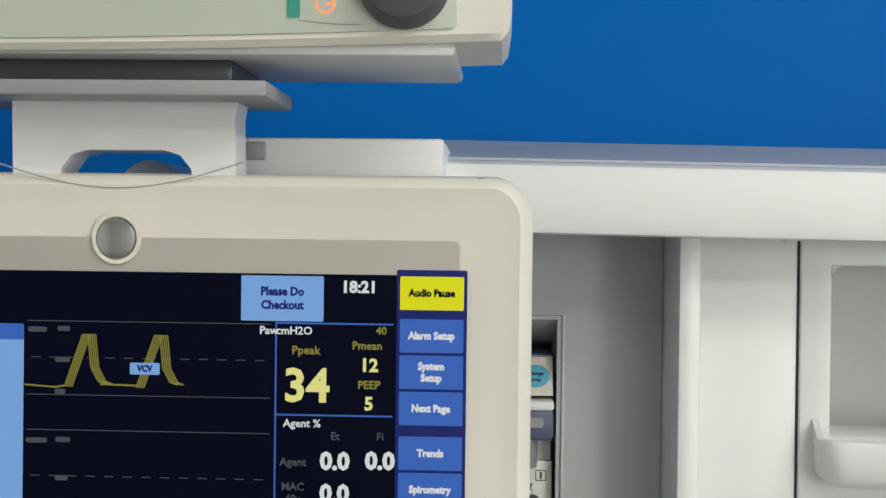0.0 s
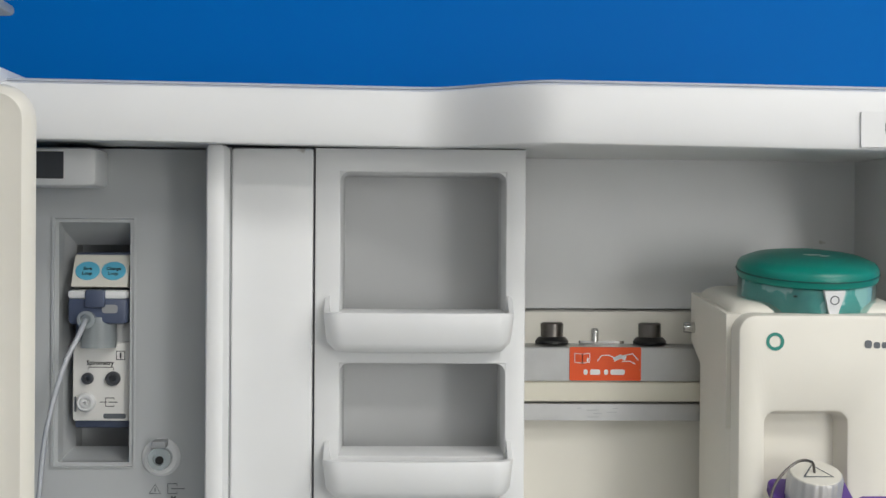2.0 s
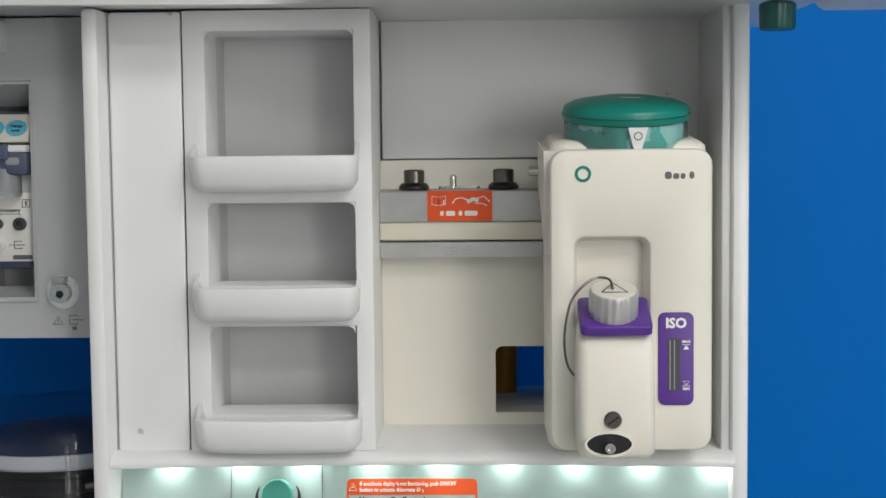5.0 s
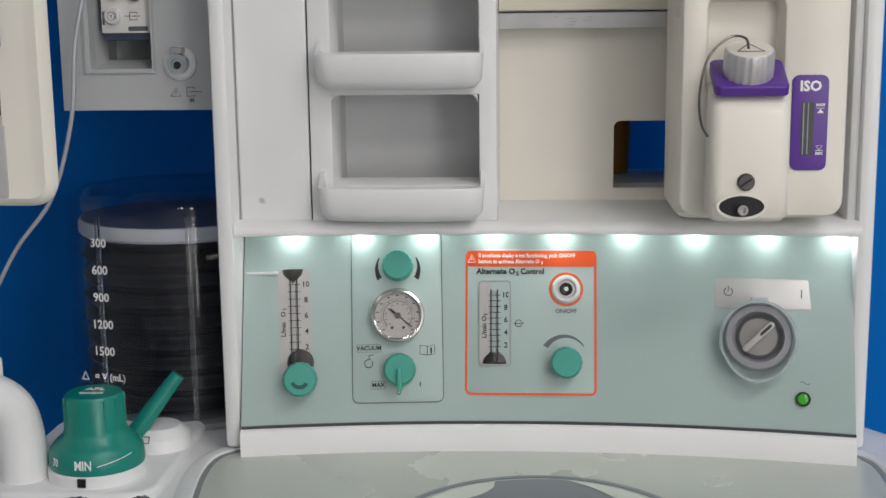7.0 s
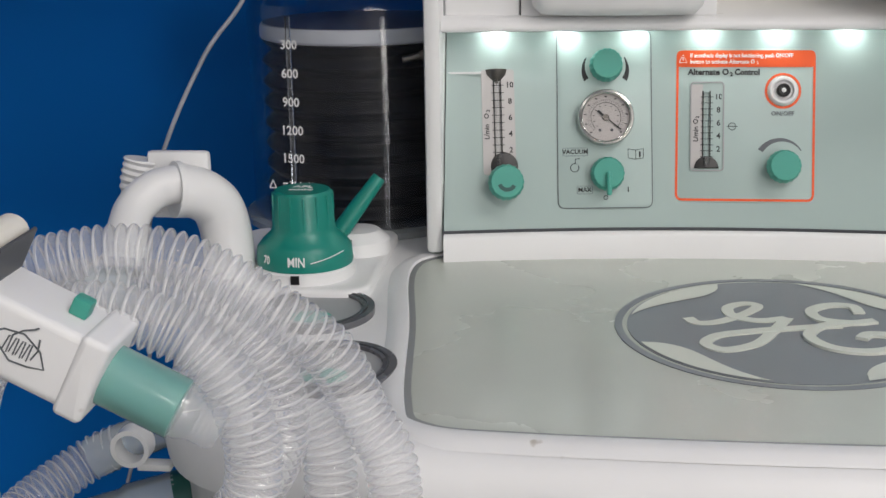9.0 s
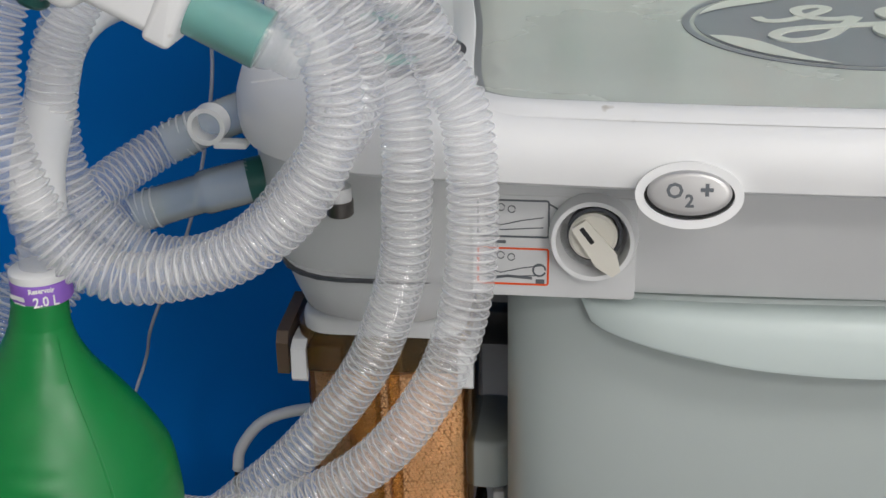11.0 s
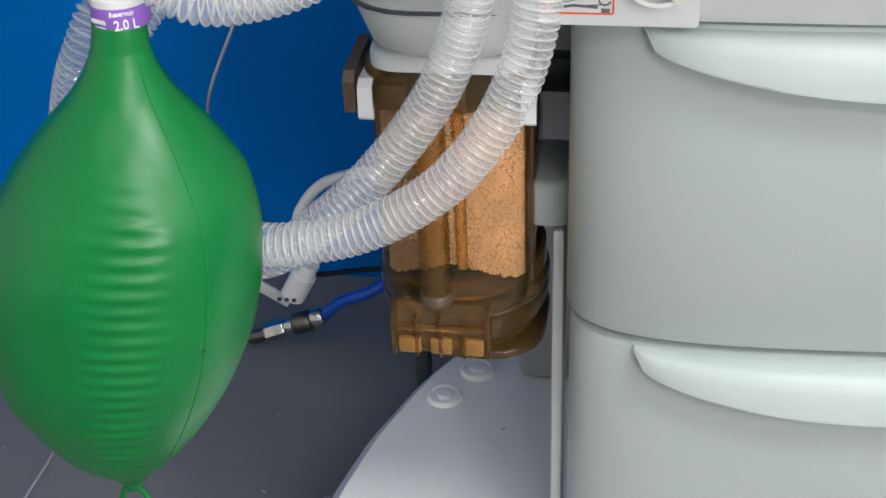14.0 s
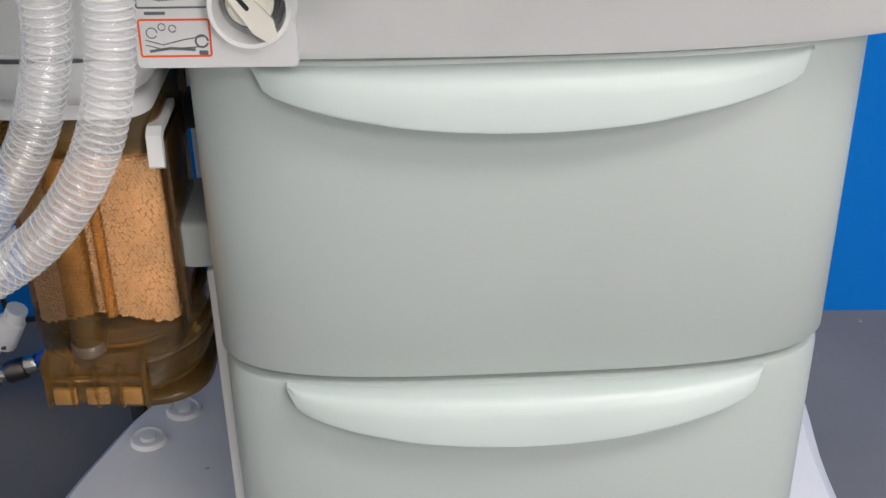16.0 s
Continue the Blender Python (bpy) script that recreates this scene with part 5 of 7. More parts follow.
# dial
DLM = pose(0.1358, -0.021, 1.196, 9, 0, 0)
part("dial_skirt", lathe([(0.0455, 0), (0.0458, 0.004), (0.0455, 0.017), (0.044, 0.018)], 72), clear_mat("pale_teal_clear", (0.75, 0.95, 0.94, 1), (0.4, 0.75, 0.72, 1), 0.12, 0.08), vap, "translucent teal graduated dial skirt", DLM)
part("dial_core", lathe([(0.0425, 0.0005), (0.0425, 0.017)], 48), mat("pale_teal_core", lin(75, 180, 175), 0.5, var=0.3, scale=50, wear=((0.72, 0.86, 0.86, 1), 42, 0.53)), vap, "", DLM)
dc = part("dial_cap", lathe([(0.046, 0.018), (0.0468, 0.0195), (0.0466, 0.026), (0.045, 0.0285), (0.038, 0.0315), (0.02, 0.0345), (0.001, 0.0355)], 72), TEAL, vap, "teal domed dial cap", DLM)
part("dial_groove", ringslab(oval(0, 0, 0.0474, 0.0474, 72), 0.001, 0.0222, 0.0229), TEALD, dc, "", DLM)
bars(DLM @ pose(0, -0.006, 0.0347, -3, 0, 0), [(-0.003, 0.001, 0.008, 0.0016), (0.006, 0.001, 0.006, 0.0016), (0.0, -0.003, 0.012, 0.0016), (-0.001, -0.007, 0.006, 0.0016), (0.006, -0.011, 0.006, 0.0016)], WINK, dc)
IMk = DLM @ pose(0.004, -0.0465, 0.009, 90, 0, 4)
bm = bmesh.new()
tri = [(-0.0068, 0.0085), (-0.0068, 0.007), (-0.0022, -0.009), (0.0022, -0.009), (0.0068, 0.007), (0.0068, 0.0085)][::-1]
slab(tri, -0.003, 0.0012, 0.0, bm)
im_ = part("index_pointer", bm, WHITE, vap, "white index pointer", IMk)
part("index_circle", ringslab(oval(0, 0.0025, 0.0031, 0.0031, 24), 0.0007, 0, 0.0003), GREYINK, im_, "", at(IMk, 0, 0, 0.0012))
bars(DLM @ pose(-0.02, -0.0425, 0.013, 90, 0, -25), [(0, 0, 0.0025, 0.001)], INK, vap)

# ---- gas module ----
gm = thing("gas_module", (-0.352, 0.05, 1.1), "cream plug-in gas module with clear water trap", "medical module")
GX, GY = -0.353, 0.046
part("body", box(GX - 0.0205, GX + 0.0205, GY, 0.098, 1.1, 1.2265, 0.002), SLATE, gm, "slate blue module case")
part("front_plate", box(GX - 0.0205, GX + 0.0202, GY - 0.006, GY + 0.002, 1.106, 1.162, 0.0012), PAPER, gm, "cream lower front plate")
bm = bmesh.new()
hp = [(GY + 0.004, 1.2255), (GY - 0.004, 1.2245), (GY - 0.016, 1.2025), (GY + 0.004, 1.2)]
loft(bm, [[(GX - 0.0195, y, z) for y, z in hp], [(GX + 0.0198, y, z) for y, z in hp]])
part("button_plate", bm, CREAM, gm, "cream sloped button plate", None, 20)
GB = frontal(GX, GY - 0.0104, 1.2135, -28.5)
for dx, w in ((-0.0092, "Save"), (0.0092, "Change")):
    bt = part("loop_button", slab(oval(dx, 0, 0.0086, 0.0072, 32), -0.0006, 0.0008, 0.0003), SKY, gm, "sky blue oval loop button", GB)
    text(w, 0.0034, INK, bt, at(GB, dx, 0.0014, 0.0009), 0.0001)
    text("Loop", 0.0034, INK, bt, at(GB, dx, -0.0025, 0.0009), 0.0001)
part("trap_shelf", box(GX - 0.0205, GX + 0.0205, GY - 0.022, GY + 0.002, 1.194, 1.2, 0.002), WHITE, gm, "white trap latch")
part("trap_head", box(GX - 0.0208, GX + 0.0205, GY - 0.021, GY + 0.002, 1.176, 1.195, 0.003), SLATE, gm, "slate blue water trap head")
part("trap_latch", box(GX - 0.008, GX + 0.006, GY - 0.0245, GY - 0.018, 1.188, 1.2005, 0.0015), SLATE, gm)
part("trap_inset", box(GX - 0.0175, GX + 0.0195, GY - 0.001, GY + 0.004, 1.16, 1.178, 0.001), GREYW, gm)
wt = part("water_trap_cup", lathe([(0.0125, 0), (0.013, 0.002), (0.013, 0.022)], 32), CLEAR2, gm, "clear water trap cup", pose(GX - 0.0015, GY - 0.009, 1.159))
for dx in (-0.006, 0.0, 0.005):
    part("trap_filter", box(GX - 0.0015 + dx - 0.0014, GX + dx, GY - 0.01, GY - 0.006, 1.161, 1.178, 0.0004), DGREY, wt)
part("trap_port", lathe([(0.0062, 0), (0.0062, 0.006), (0.004, 0.0065), (0.0035, 0.003), (0.001, 0.003)], 24), CLEAR2, gm, "clear luer port", frontal(GX - 0.0065, GY - 0.021, 1.1795))
bars(frontal(GX + 0.009, GY - 0.0213, 1.187), [(0, 0, 0.011, 0.006)], GREY, gm)
LF = frontal(GX, GY - 0.0061, 0)
text("Spirometry", 0.0047, INK, gm, at(LF, -0.001, 1.1475), 0.0001, squeeze=0.9)
bm = stroke([(-0.0095, 1.1425), (-0.0095, 1.1445), (0.0085, 1.1445), (0.0085, 1.1425)], 0.0005)
stroke([(0.0105, 1.150), (0.0165, 1.150), (0.0165, 1.156), (0.0105, 1.156), (0.0105, 1.150)], 0.0006, 0.0002, bm)
stroke([(0.0135, 1.151), (0.0135, 1.155)], 0.0012, 0.0002, bm)
stroke([(-0.001, 1.1195), (0.004, 1.1195)], 0.0005, 0.0002, bm)
stroke([(0.009, 1.1215), (0.009, 1.1225), (0.003, 1.1225), (0.003, 1.1165), (0.009, 1.1165), (0.009, 1.1175)], 0.0006, 0.0002, bm)
stroke([(0.005, 1.1195), (0.0115, 1.1195)], 0.0006, 0.0002, bm)
part("plate_symbols", bm, INK, gm, "", LF, 0)
bars(LF, [(0.0095, 1.1095, 0.016, 0.0036), (-0.0185, 1.118, 0.0016, 0.011)], GREYINK, gm)
for dx, r in ((-0.0095, 0.0032), (0.0085, 0.0042)):
    part("luer_socket", lathe([(r + 0.001, 0), (r + 0.001, 0.003), (r, 0.004), (r * 0.6, 0.004), (r * 0.5, 0.001), (0.0005, 0.001)], 24), DGREY, gm, "dark luer socket", at(LF, dx, 1.1365))
part("bnc_socket", lathe([(0.0068, 0), (0.0068, 0.003), (0.0055, 0.005), (0.0042, 0.005), (0.0042, 0.002), (0.0025, 0.002), (0.0025, 0.006), (0.0012, 0.006), (0.0008, 0.002)], 28), WHITE, gm, "white round outlet socket", at(LF, -0.0105, 1.1195))

# ---- displays ----
mon = thing("anesthesia_display", (-0.53, -0.14, 0.99), "cream-framed anesthesia display showing waveforms and blue keys", "display")
X0, X1, Z0, Z1 = -0.75, -0.336, 0.992, 1.327
MC, MZ = (X0 + X1) / 2, (Z0 + Z1) / 2
DS = frontal(MC - 0.014, -0.148, MZ + 0.0015)
W_, H_ = X1 - X0, Z1 - Z0


def bulge(lp, k=0.014):
    return [(x, y + (k * (1 - (2 * x / W_) ** 2) - k if y > 0 else 0)) for x, y in lp]


fr_out = bulge(rrect(0, 0.004, W_, H_ + 0.008, 0.018, 8))
bm = bmesh.new()
loops = []
for d, z in ((-0.04, -0.05), (-0.03, -0.044), (-0.012, -0.022), (-0.002, -0.012), (0.0, -0.007), (-0.002, -0.001), (-0.006, 0.0015), (-0.013, 0.0)):
    loops.append([(x, y, z) for x, y in grown(fr_out, d)])
loft(bm, loops)
part("housing", bm, CREAM, mon, "cream display housing with rounded corners", DS, 40)
part("inner_frame", slab(rrect(-0.00325, -0.0125, W_ - 0.0605, H_ - 0.043, 0.003), 0.0, 0.0018, 0.0004), mat("warm_grey_bezel", lin(178, 174, 166), 0.45, var=0.03), mon, "warm grey inner frame", DS)
SX0, SX1, SZ0, SZ1 = -W_ / 2 + 0.027, W_ / 2 - 0.0335, -H_ / 2 + 0.062, H_ / 2 - 0.050
scr = part("screen", slab(rrect((SX0 + SX1) / 2, (SZ0 + SZ1) / 2, SX1 - SX0, SZ1 - SZ0, 0.001, 1), 0.001, 0.0022), SCR, mon, "lit black screen with blue keys and yellow curves", DS)
part("round_badge", lathe([(0.0095, 0), (0.009, 0.002), (0.007, 0.0025), (0.001, 0.0028)], 36), STEEL, mon, "chrome round badge", at(DS, 0.0132, H_ / 2 - 0.0345, 0.0018))
part("badge_collar", ringslab(oval(0, 0, 0.0115, 0.012, 36), 0.0018, 0, 0.0022), CREAM, mon, "", at(DS, 0.0132, H_ / 2 - 0.0345, 0.0014))
bm = stroke([(-0.048 + 0.12 * i / 20, H_ / 2 + 0.0015 - 0.0125 * math.sin(math.pi * i / 20)) for i in range(21)], 0.0006)
part("housing_seam", bm, GREY, mon, "", at(DS, 0, 0, 0.0014), 0)


def sc(x, z):
    """Screen place from world x and z."""
    return x - MC, z - MZ


SZ = 0.0023


def key(x0, x1, z0, z1, m, words=(), size=0.0052, ink=S_WHITE, bold=0.00025, thick=0.0003):
    cx_, cy_ = sc((x0 + x1) / 2, (z0 + z1) / 2)
    k = part("screen_key", slab(rrect(cx_, cy_, x1 - x0, z1 - z0, 0.0006, 2), 0, thick), m, scr, "", at(DS, 0, 0, SZ), 0)
    for n, s in enumerate(words):
        text(s, size, ink, k, at(DS, cx_, cy_ + ((len(words) - 1) / 2 - n) * size * 1.15, SZ + 0.0004), bold, squeeze=0.9)
    return k


key(-0.3985, -0.366, 1.1, 1.2795, S_NAVY, thick=0.0001)
KX0, KX1 = -0.397, -0.3675
key(KX0, KX1, 1.261, 1.2765, S_YEL, ("Audio Pause",), 0.0047, SCR)
for z1, wds in ((1.2568, ("Alarm Setup",)), (1.24, ("System", "Setup")), (1.2232, ("Next Page",)), (1.2025, ("Trends",)), (1.1857, ("Spirometry",)), (1.165, ("Procedures",)), (1.1482, ("Start", "00:00:00"))):
    key(KX0, KX1, z1 - 0.0155, z1, S_BLUE, wds, 0.0047)
key(-0.471, -0.4325, 1.255, 1.276, S_PALE, ("Please Do", "Checkout"), 0.0055, S_NAVY)
key(-0.62, -0.5735, 1.12, 1.252, S_PALE, thick=0.0001)
key(-0.62, -0.5735, 1.2445, 1.252, S_BLUE)


def stext(s, size, x, z, m=S_WHITE, bold=0.0003, align="CENTER"):
    text(s, size, m, scr, at(DS, *sc(x, z), SZ + 0.0002), bold, align)


stext("18:21", 0.0075, -0.416, 1.271)
stext("cmH2O", 0.0052, -0.446, 1.2505, S_WHITE, 0.0001)
stext("Paw", 0.0052, -0.458, 1.2505, S_WHITE, 0.0001)
stext("Ppeak", 0.0055, -0.4405, 1.2415, S_OLIVE, 0.0001)
stext("34", 0.0215, -0.44, 1.2245, S_CREAM, 0.0006)
stext("40", 0.005, -0.4055, 1.251, S_OLIVE, 0.0001)
stext("Pmean", 0.0052, -0.412, 1.244, S_OLIVE, 0.0001)
stext("12", 0.0085, -0.411, 1.2348, S_CREAM)
stext("PEEP", 0.0052, -0.411, 1.2258, S_OLIVE, 0.0001)
stext("5", 0.0085, -0.411, 1.217, S_CREAM)
stext("Agent %", 0.0052, -0.442, 1.2075, S_WHITE, 0.0001)
stext("Et", 0.005, -0.4265, 1.2018, S_GREY, 0.0001)
stext("Fi", 0.005, -0.4055, 1.202, S_GREY, 0.0001)
stext("Agent", 0.0052, -0.446, 1.1895, S_GREY, 0.0001)
stext("0.0", 0.0112, -0.4265, 1.19, S_WHITE, 0.0005)
stext("0.0", 0.0112, -0.4055, 1.1905, S_WHITE, 0.0005)
stext("MAC", 0.005, -0.446, 1.178, S_GREY, 0.0001)
stext("40y", 0.005, -0.446, 1.1725, S_GREY, 0.0001)
stext("0.0", 0.0112, -0.4265, 1.175, S_WHITE, 0.0005)
stext("CO2 %", 0.0052, -0.442, 1.1645, S_WHITE, 0.0001)
stext("3.0/8.0", 0.005, -0.4085, 1.164, S_WHITE, 0.0001)
stext("Et", 0.005, -0.4385, 1.157, S_GREY, 0.0001)
stext("Fi", 0.005, -0.411, 1.157, S_GREY, 0.0001)
stext("7", 0.0125, -0.4285, 1.145, S_WHITE, 0.0005)
bm = bmesh.new()
for x0, x1, z in ((-0.454, -0.4, 1.2541), (-0.454, -0.4, 1.2115), (-0.454, -0.4, 1.169), (-0.454, -0.4, 1.127)):
    a, b = sc(x0, z), sc(x1, z)
    stroke([a, b], 0.0008, 0.0001, bm)
a, b = sc(-0.4545, 1.2545), sc(-0.4545, 1.127)
stroke([a, b], 0.0008, 0.0001, bm)
part("screen_rules", bm, S_BLUE, scr, "", at(DS, 0, 0, SZ), 0)
bm = bmesh.new()
for z in (1.2535, 1.219, 1.2025):
    stroke([sc(-0.572, z), sc(-0.457, z)], 0.0004, 0.0001, bm)
for z in (1.2365, 1.181):
    for k in range(13):
        stroke([sc(-0.57 + k * 0.0088, z), sc(-0.5655 + k * 0.0088, z)], 0.0004, 0.0001, bm)
part("screen_grid", bm, S_GREY, scr, "", at(DS, 0, 0, SZ), 0)
bm = bmesh.new()
stroke([sc(-0.573, 1.2235), sc(-0.558, 1.2225), sc(-0.5535, 1.2235)], 0.0007, 0.0001, bm)
for x in (-0.554, -0.52):
    for k in range(5):
        d = k * 0.0009
        stroke([sc(x + d, 1.2228), sc(x + 0.0085 + d, 1.2475), sc(x + 0.011 + d, 1.2475), sc(x + 0.0125 + d, 1.232), sc(x + 0.016 + d, 1.2255), sc(x + 0.019 + d, 1.2245)], 0.0005, 0.0001, bm)
stroke([sc(-0.537, 1.2242), sc(-0.519, 1.2238)], 0.0007, 0.0001, bm)
part("screen_curve", bm, S_OLIVE, scr, "", at(DS, 0, 0, SZ + 0.0001), 0)
key(-0.523, -0.509, 1.229, 1.2345, S_PALE, ("VCV",), 0.004, S_NAVY)
for x, z, w in ((-0.567, 1.2495, 0.009), (-0.5545, 1.25, 0.006), (-0.555, 1.2355, 0.007), (-0.556, 1.2205, 0.005), (-0.567, 1.1975, 0.01), (-0.5545, 1.198, 0.007), (-0.555, 1.18, 0.006)):
    bars(at(DS, *sc(x, z), SZ + 0.0001), [(0, 0, w, 0.0024)], S_GREY, scr)
# lower edge of the screen: pale keys, knob and alarm lamp
for k, s in enumerate(("%", "cmH2O", "cmH2O")):
    x = -0.4645 + 0.035 * k
    key(x - 0.0168, x + 0.0168, 1.0515, 1.075, S_BLUE)
    stext(s, 0.0045, x, 1.0535, S_WHITE, 0.0001)
stext("40", 0.011, -0.395, 1.064, S_WHITE, 0.0004)
part("lower_strip", slab(rrect(*sc(-0.4575, 1.0235), 0.179, 0.05, 0.0015, 2), 0.0005, 0.0021, 0.0004), SILVER, mon, "silver lower control strip", DS)
KM2 = at(DS, *sc(-0.394, 1.0215), 0.002)
part("rotary_ring", ringslab(oval(0, 0, 0.0195, 0.0195, 48), 0.0022, 0, 0.0035), STEEL, mon, "steel knob ring", KM2)
part("knob_glow", ringslab(oval(0, 0, 0.0175, 0.0175, 48), 0.0012, 0, 0.003), GLOW, mon, "orange lit ring", KM2)
part("rotary_knob", lathe([(0.0162, 0), (0.016, 0.012), (0.0145, 0.014), (0.006, 0.0125), (0.001, 0.012)], 48), TEAL, mon, "teal rotary control knob", KM2)
part("mute_key", slab(rrect(*sc(-0.4655, 1.026), 0.005, 0.0135, 0.001, 2), 0.002, 0.003, 0.0004), TEAL2, mon, "teal key", DS)
part("key_outline", ringslab(rrect(*sc(-0.45, 1.026), 0.026, 0.013, 0.001, 2), 0.0005, 0.0021, 0.0024), GREY, mon, "", DS)
bm = stroke(arc(*sc(-0.4525, 1.0262), 0.0035, 45, 350, 18), 0.0006)
part("alarm_symbol", bm, GLOW, mon, "orange lit alarm symbol", at(DS, 0, 0, 0.0022), 0)
part("arm_bracket", box(-0.58, -0.5, -0.13, -0.02, 1.2, 1.28, 0.006), GREYW, mon, "pale grey mounting arm")
# white block on the shelf behind the display
tagged(part("arm_mount", box(-0.5, -0.394, -0.1, 0.0, 1.316, 1.3455, 0.002), WHITE, None), "white display arm mount on the top shelf", "mount")
part("mount_notch", box(-0.499, -0.4835, -0.102, -0.09, 1.334, 1.343, 0.001), GREY, bpy.data.objects["arm_mount"])

pmn = thing("patient_monitor", (-0.5, -0.15, 1.35), "pale grey patient monitor on a white bracket above the display", "monitor")
PF = frontal(-0.0155, -0.17, 0.004)
bm = bmesh.new()
lp = []
for i in range(41):
    t = i / 40
    x = -0.66 + t * 0.31
    lp.append((x, 1.3745 + 0.006 * t * t))
lp += [(-0.347, 1.3845), (-0.3455, 1.395), (-0.3455, 1.56), (-0.66, 1.56)]
loops = []
for d, z in ((-0.004, -0.09), (0, -0.086), (0, -0.003), (-0.003, 0.0)):
    loops.append([(x, y, z) for x, y in grown(lp, d)])
loft(bm, loops)
part("housing", bm, CREAM, pmn, "cream rounded monitor housing", PF, 40)
bm = bmesh.new()
lp2 = [(-0.655 + 0.283 * i / 20, 1.3795 + 0.0055 * (i / 20) ** 2) for i in range(21)] + [(-0.37, 1.387), (-0.37, 1.55), (-0.655, 1.55)]
slab(lp2, -0.002, 0.0012, 0.0005, bm)
part("front_panel", bm, mat("pale_grey_green_panel", lin(196, 204, 192), 0.45, var=0.02), pmn, "pale grey-green front panel", PF)
part("rotary_knob", lathe([(0.0205, 0), (0.0205, 0.004), (0.017, 0.013), (0.012, 0.014), (0.001, 0.0135)], 48), DGREY, pmn, "dark grey rotary knob", at(PF, -0.3935, 1.405, 0.001))
part("status_lamp", slab(rrect(-0.443, 1.396, 0.0055, 0.013, 0.001, 2), 0.001, 0.002), TEAL2, pmn, "teal status bar", PF)
bm = stroke(arc(-0.429, 1.396, 0.0042, 60, 380, 18), 0.0008)
stroke([(-0.429, 1.396), (-0.424, 1.396)], 0.0008, 0.0002, bm)
part("status_symbol", bm, GLOW, pmn, "orange lit symbol", at(PF, 0, 0, 0.0013), 0)
bm = stroke([(-0.441, 1.3885), (-0.425, 1.3868), (-0.4125, 1.3866)], 0.0005)
part("panel_line", bm, GREY, pmn, "", at(PF, 0, 0, 0.0013), 0)
part("lower_hood", box(-0.62, -0.386, -0.164, -0.06, 1.3775, 1.3845, 0.003), GREYW, pmn, "pale grey lower hood")
part("mount_column", box(-0.61, -0.49, -0.15, -0.08, 1.3655, 1.378, 0.003), DGREY, pmn, "dark swivel block")
part("mount_plate", box(-0.64, -0.4705, -0.172, -0.1, 1.3585, 1.3655, 0.001), GREY, pmn, "grey steel mounting plate")
br = bmesh.new()
bl = [(-0.597, 1.36), (-0.596, 1.315), (-0.575, 1.315), (-0.573, 1.327), (-0.568, 1.3335), (-0.56, 1.3357), (-0.524, 1.3357), (-0.5165, 1.3335), (-0.511, 1.327), (-0.5092, 1.315), (-0.4894, 1.315), (-0.4905, 1.352), (-0.489, 1.36)]
loft(br, [[(x, -0.143, z) for x, z in bl], [(x, -0.118, z) for x, z in bl]])
part("bracket", br, WHITE, pmn, "white arched bracket", None, 30)
part("bracket_pivot", lathe([(0.016, 0), (0.016, 0.06)], 24), GREYW, pmn, "", pose(-0.545, -0.06, 1.318, 90, 0, 0) @ pose(0, 0, -0.03))

# ---- breathing system on the left of the worktop ----
brs = thing("breathing_system", (-0.33, -0.15, 0.6), "white breathing system block with bellows, teal relief valve and bag arm", "breathing system")
bm = bmesh.new()
loops = []
for z, w, d, r in ((0.614, 0.07, 0.12, 0.03), (0.617, 0.088, 0.15, 0.035), (0.626, 0.106, 0.18, 0.04), (0.646, 0.118, 0.2, 0.045), (0.661, 0.124, 0.21, 0.045)):
    loops.append([(x, y, z) for x, y in rrect(-0.31, -0.235, w, d, r, 6)])
loft(bm, loops)
part("lower_bowl", bm, GREYW, brs, "pale grey lower bowl", None, 50)
part("bowl_foot", slab(rrect(-0.313, -0.235, 0.106, 0.136, 0.02), 0.6035, 0.6155, 0.004), GREYW, brs, "pale grey mounting foot")
part("bowl_seam", slab(rrect(-0.31, -0.235, 0.128, 0.214, 0.046), 0.6585, 0.6608), DGREY, brs, "", None, 0)
part("apl_base", slab(rrect(-0.36, -0.055, 0.125, 0.175, 0.02), 0.776, 0.7865, 0.004), WHITE, brs, "white raised valve plate")
AP = (-0.3495, -0.1, 0.786)
part("valve_collar", lathe([(0.036, 0), (0.036, 0.008), (0.034, 0.0095), (0.001, 0.0095)], 48), WHITE, brs, "white valve collar", pose(*AP))
part("collar_mark", box(-0.3525, -0.3465, -0.1372, -0.135, 0.7885, 0.7945), BLACK, brs, "", None, 0)
av = part("relief_valve_knob", lathe([(0.0345, 0.0095), (0.035, 0.012), (0.034, 0.022), (0.03, 0.027), (0.0235, 0.033), (0.0225, 0.037), (0.0212, 0.0605), (0.0195, 0.0628), (0.001, 0.0633)], 72), TEAL, brs, "teal pressure relief valve knob", pose(*AP))
for k in range(14):
    a = 2 * math.pi * k / 14
    part("knob_rib", slab(rrect(0, 0, 0.0016, 0.025, 0.0007, 2), -0.0008, 0.0007, 0.0003), TEAL, av, "", pose(*AP) @ pose(0, 0, 0, 0, 0, math.degrees(a)) @ pose(0.0218, 0, 0.048, 90, 0, 90))
text("MIN", 0.0095, WINK, av, pose(AP[0] + 0.001, AP[1] - 0.0347, AP[2] + 0.0175, 85, 0, 0), 0.0002, squeeze=0.75)
text("70", 0.008, WINK, av, pose(AP[0] - 0.0215, AP[1] - 0.0277, AP[2] + 0.0175, 85, 0, -38), 0.0002, squeeze=0.8)
text("APL", 0.0085, WINK, av, pose(AP[0], AP[1] + 0.005, AP[2] + 0.0635), 0.0002)
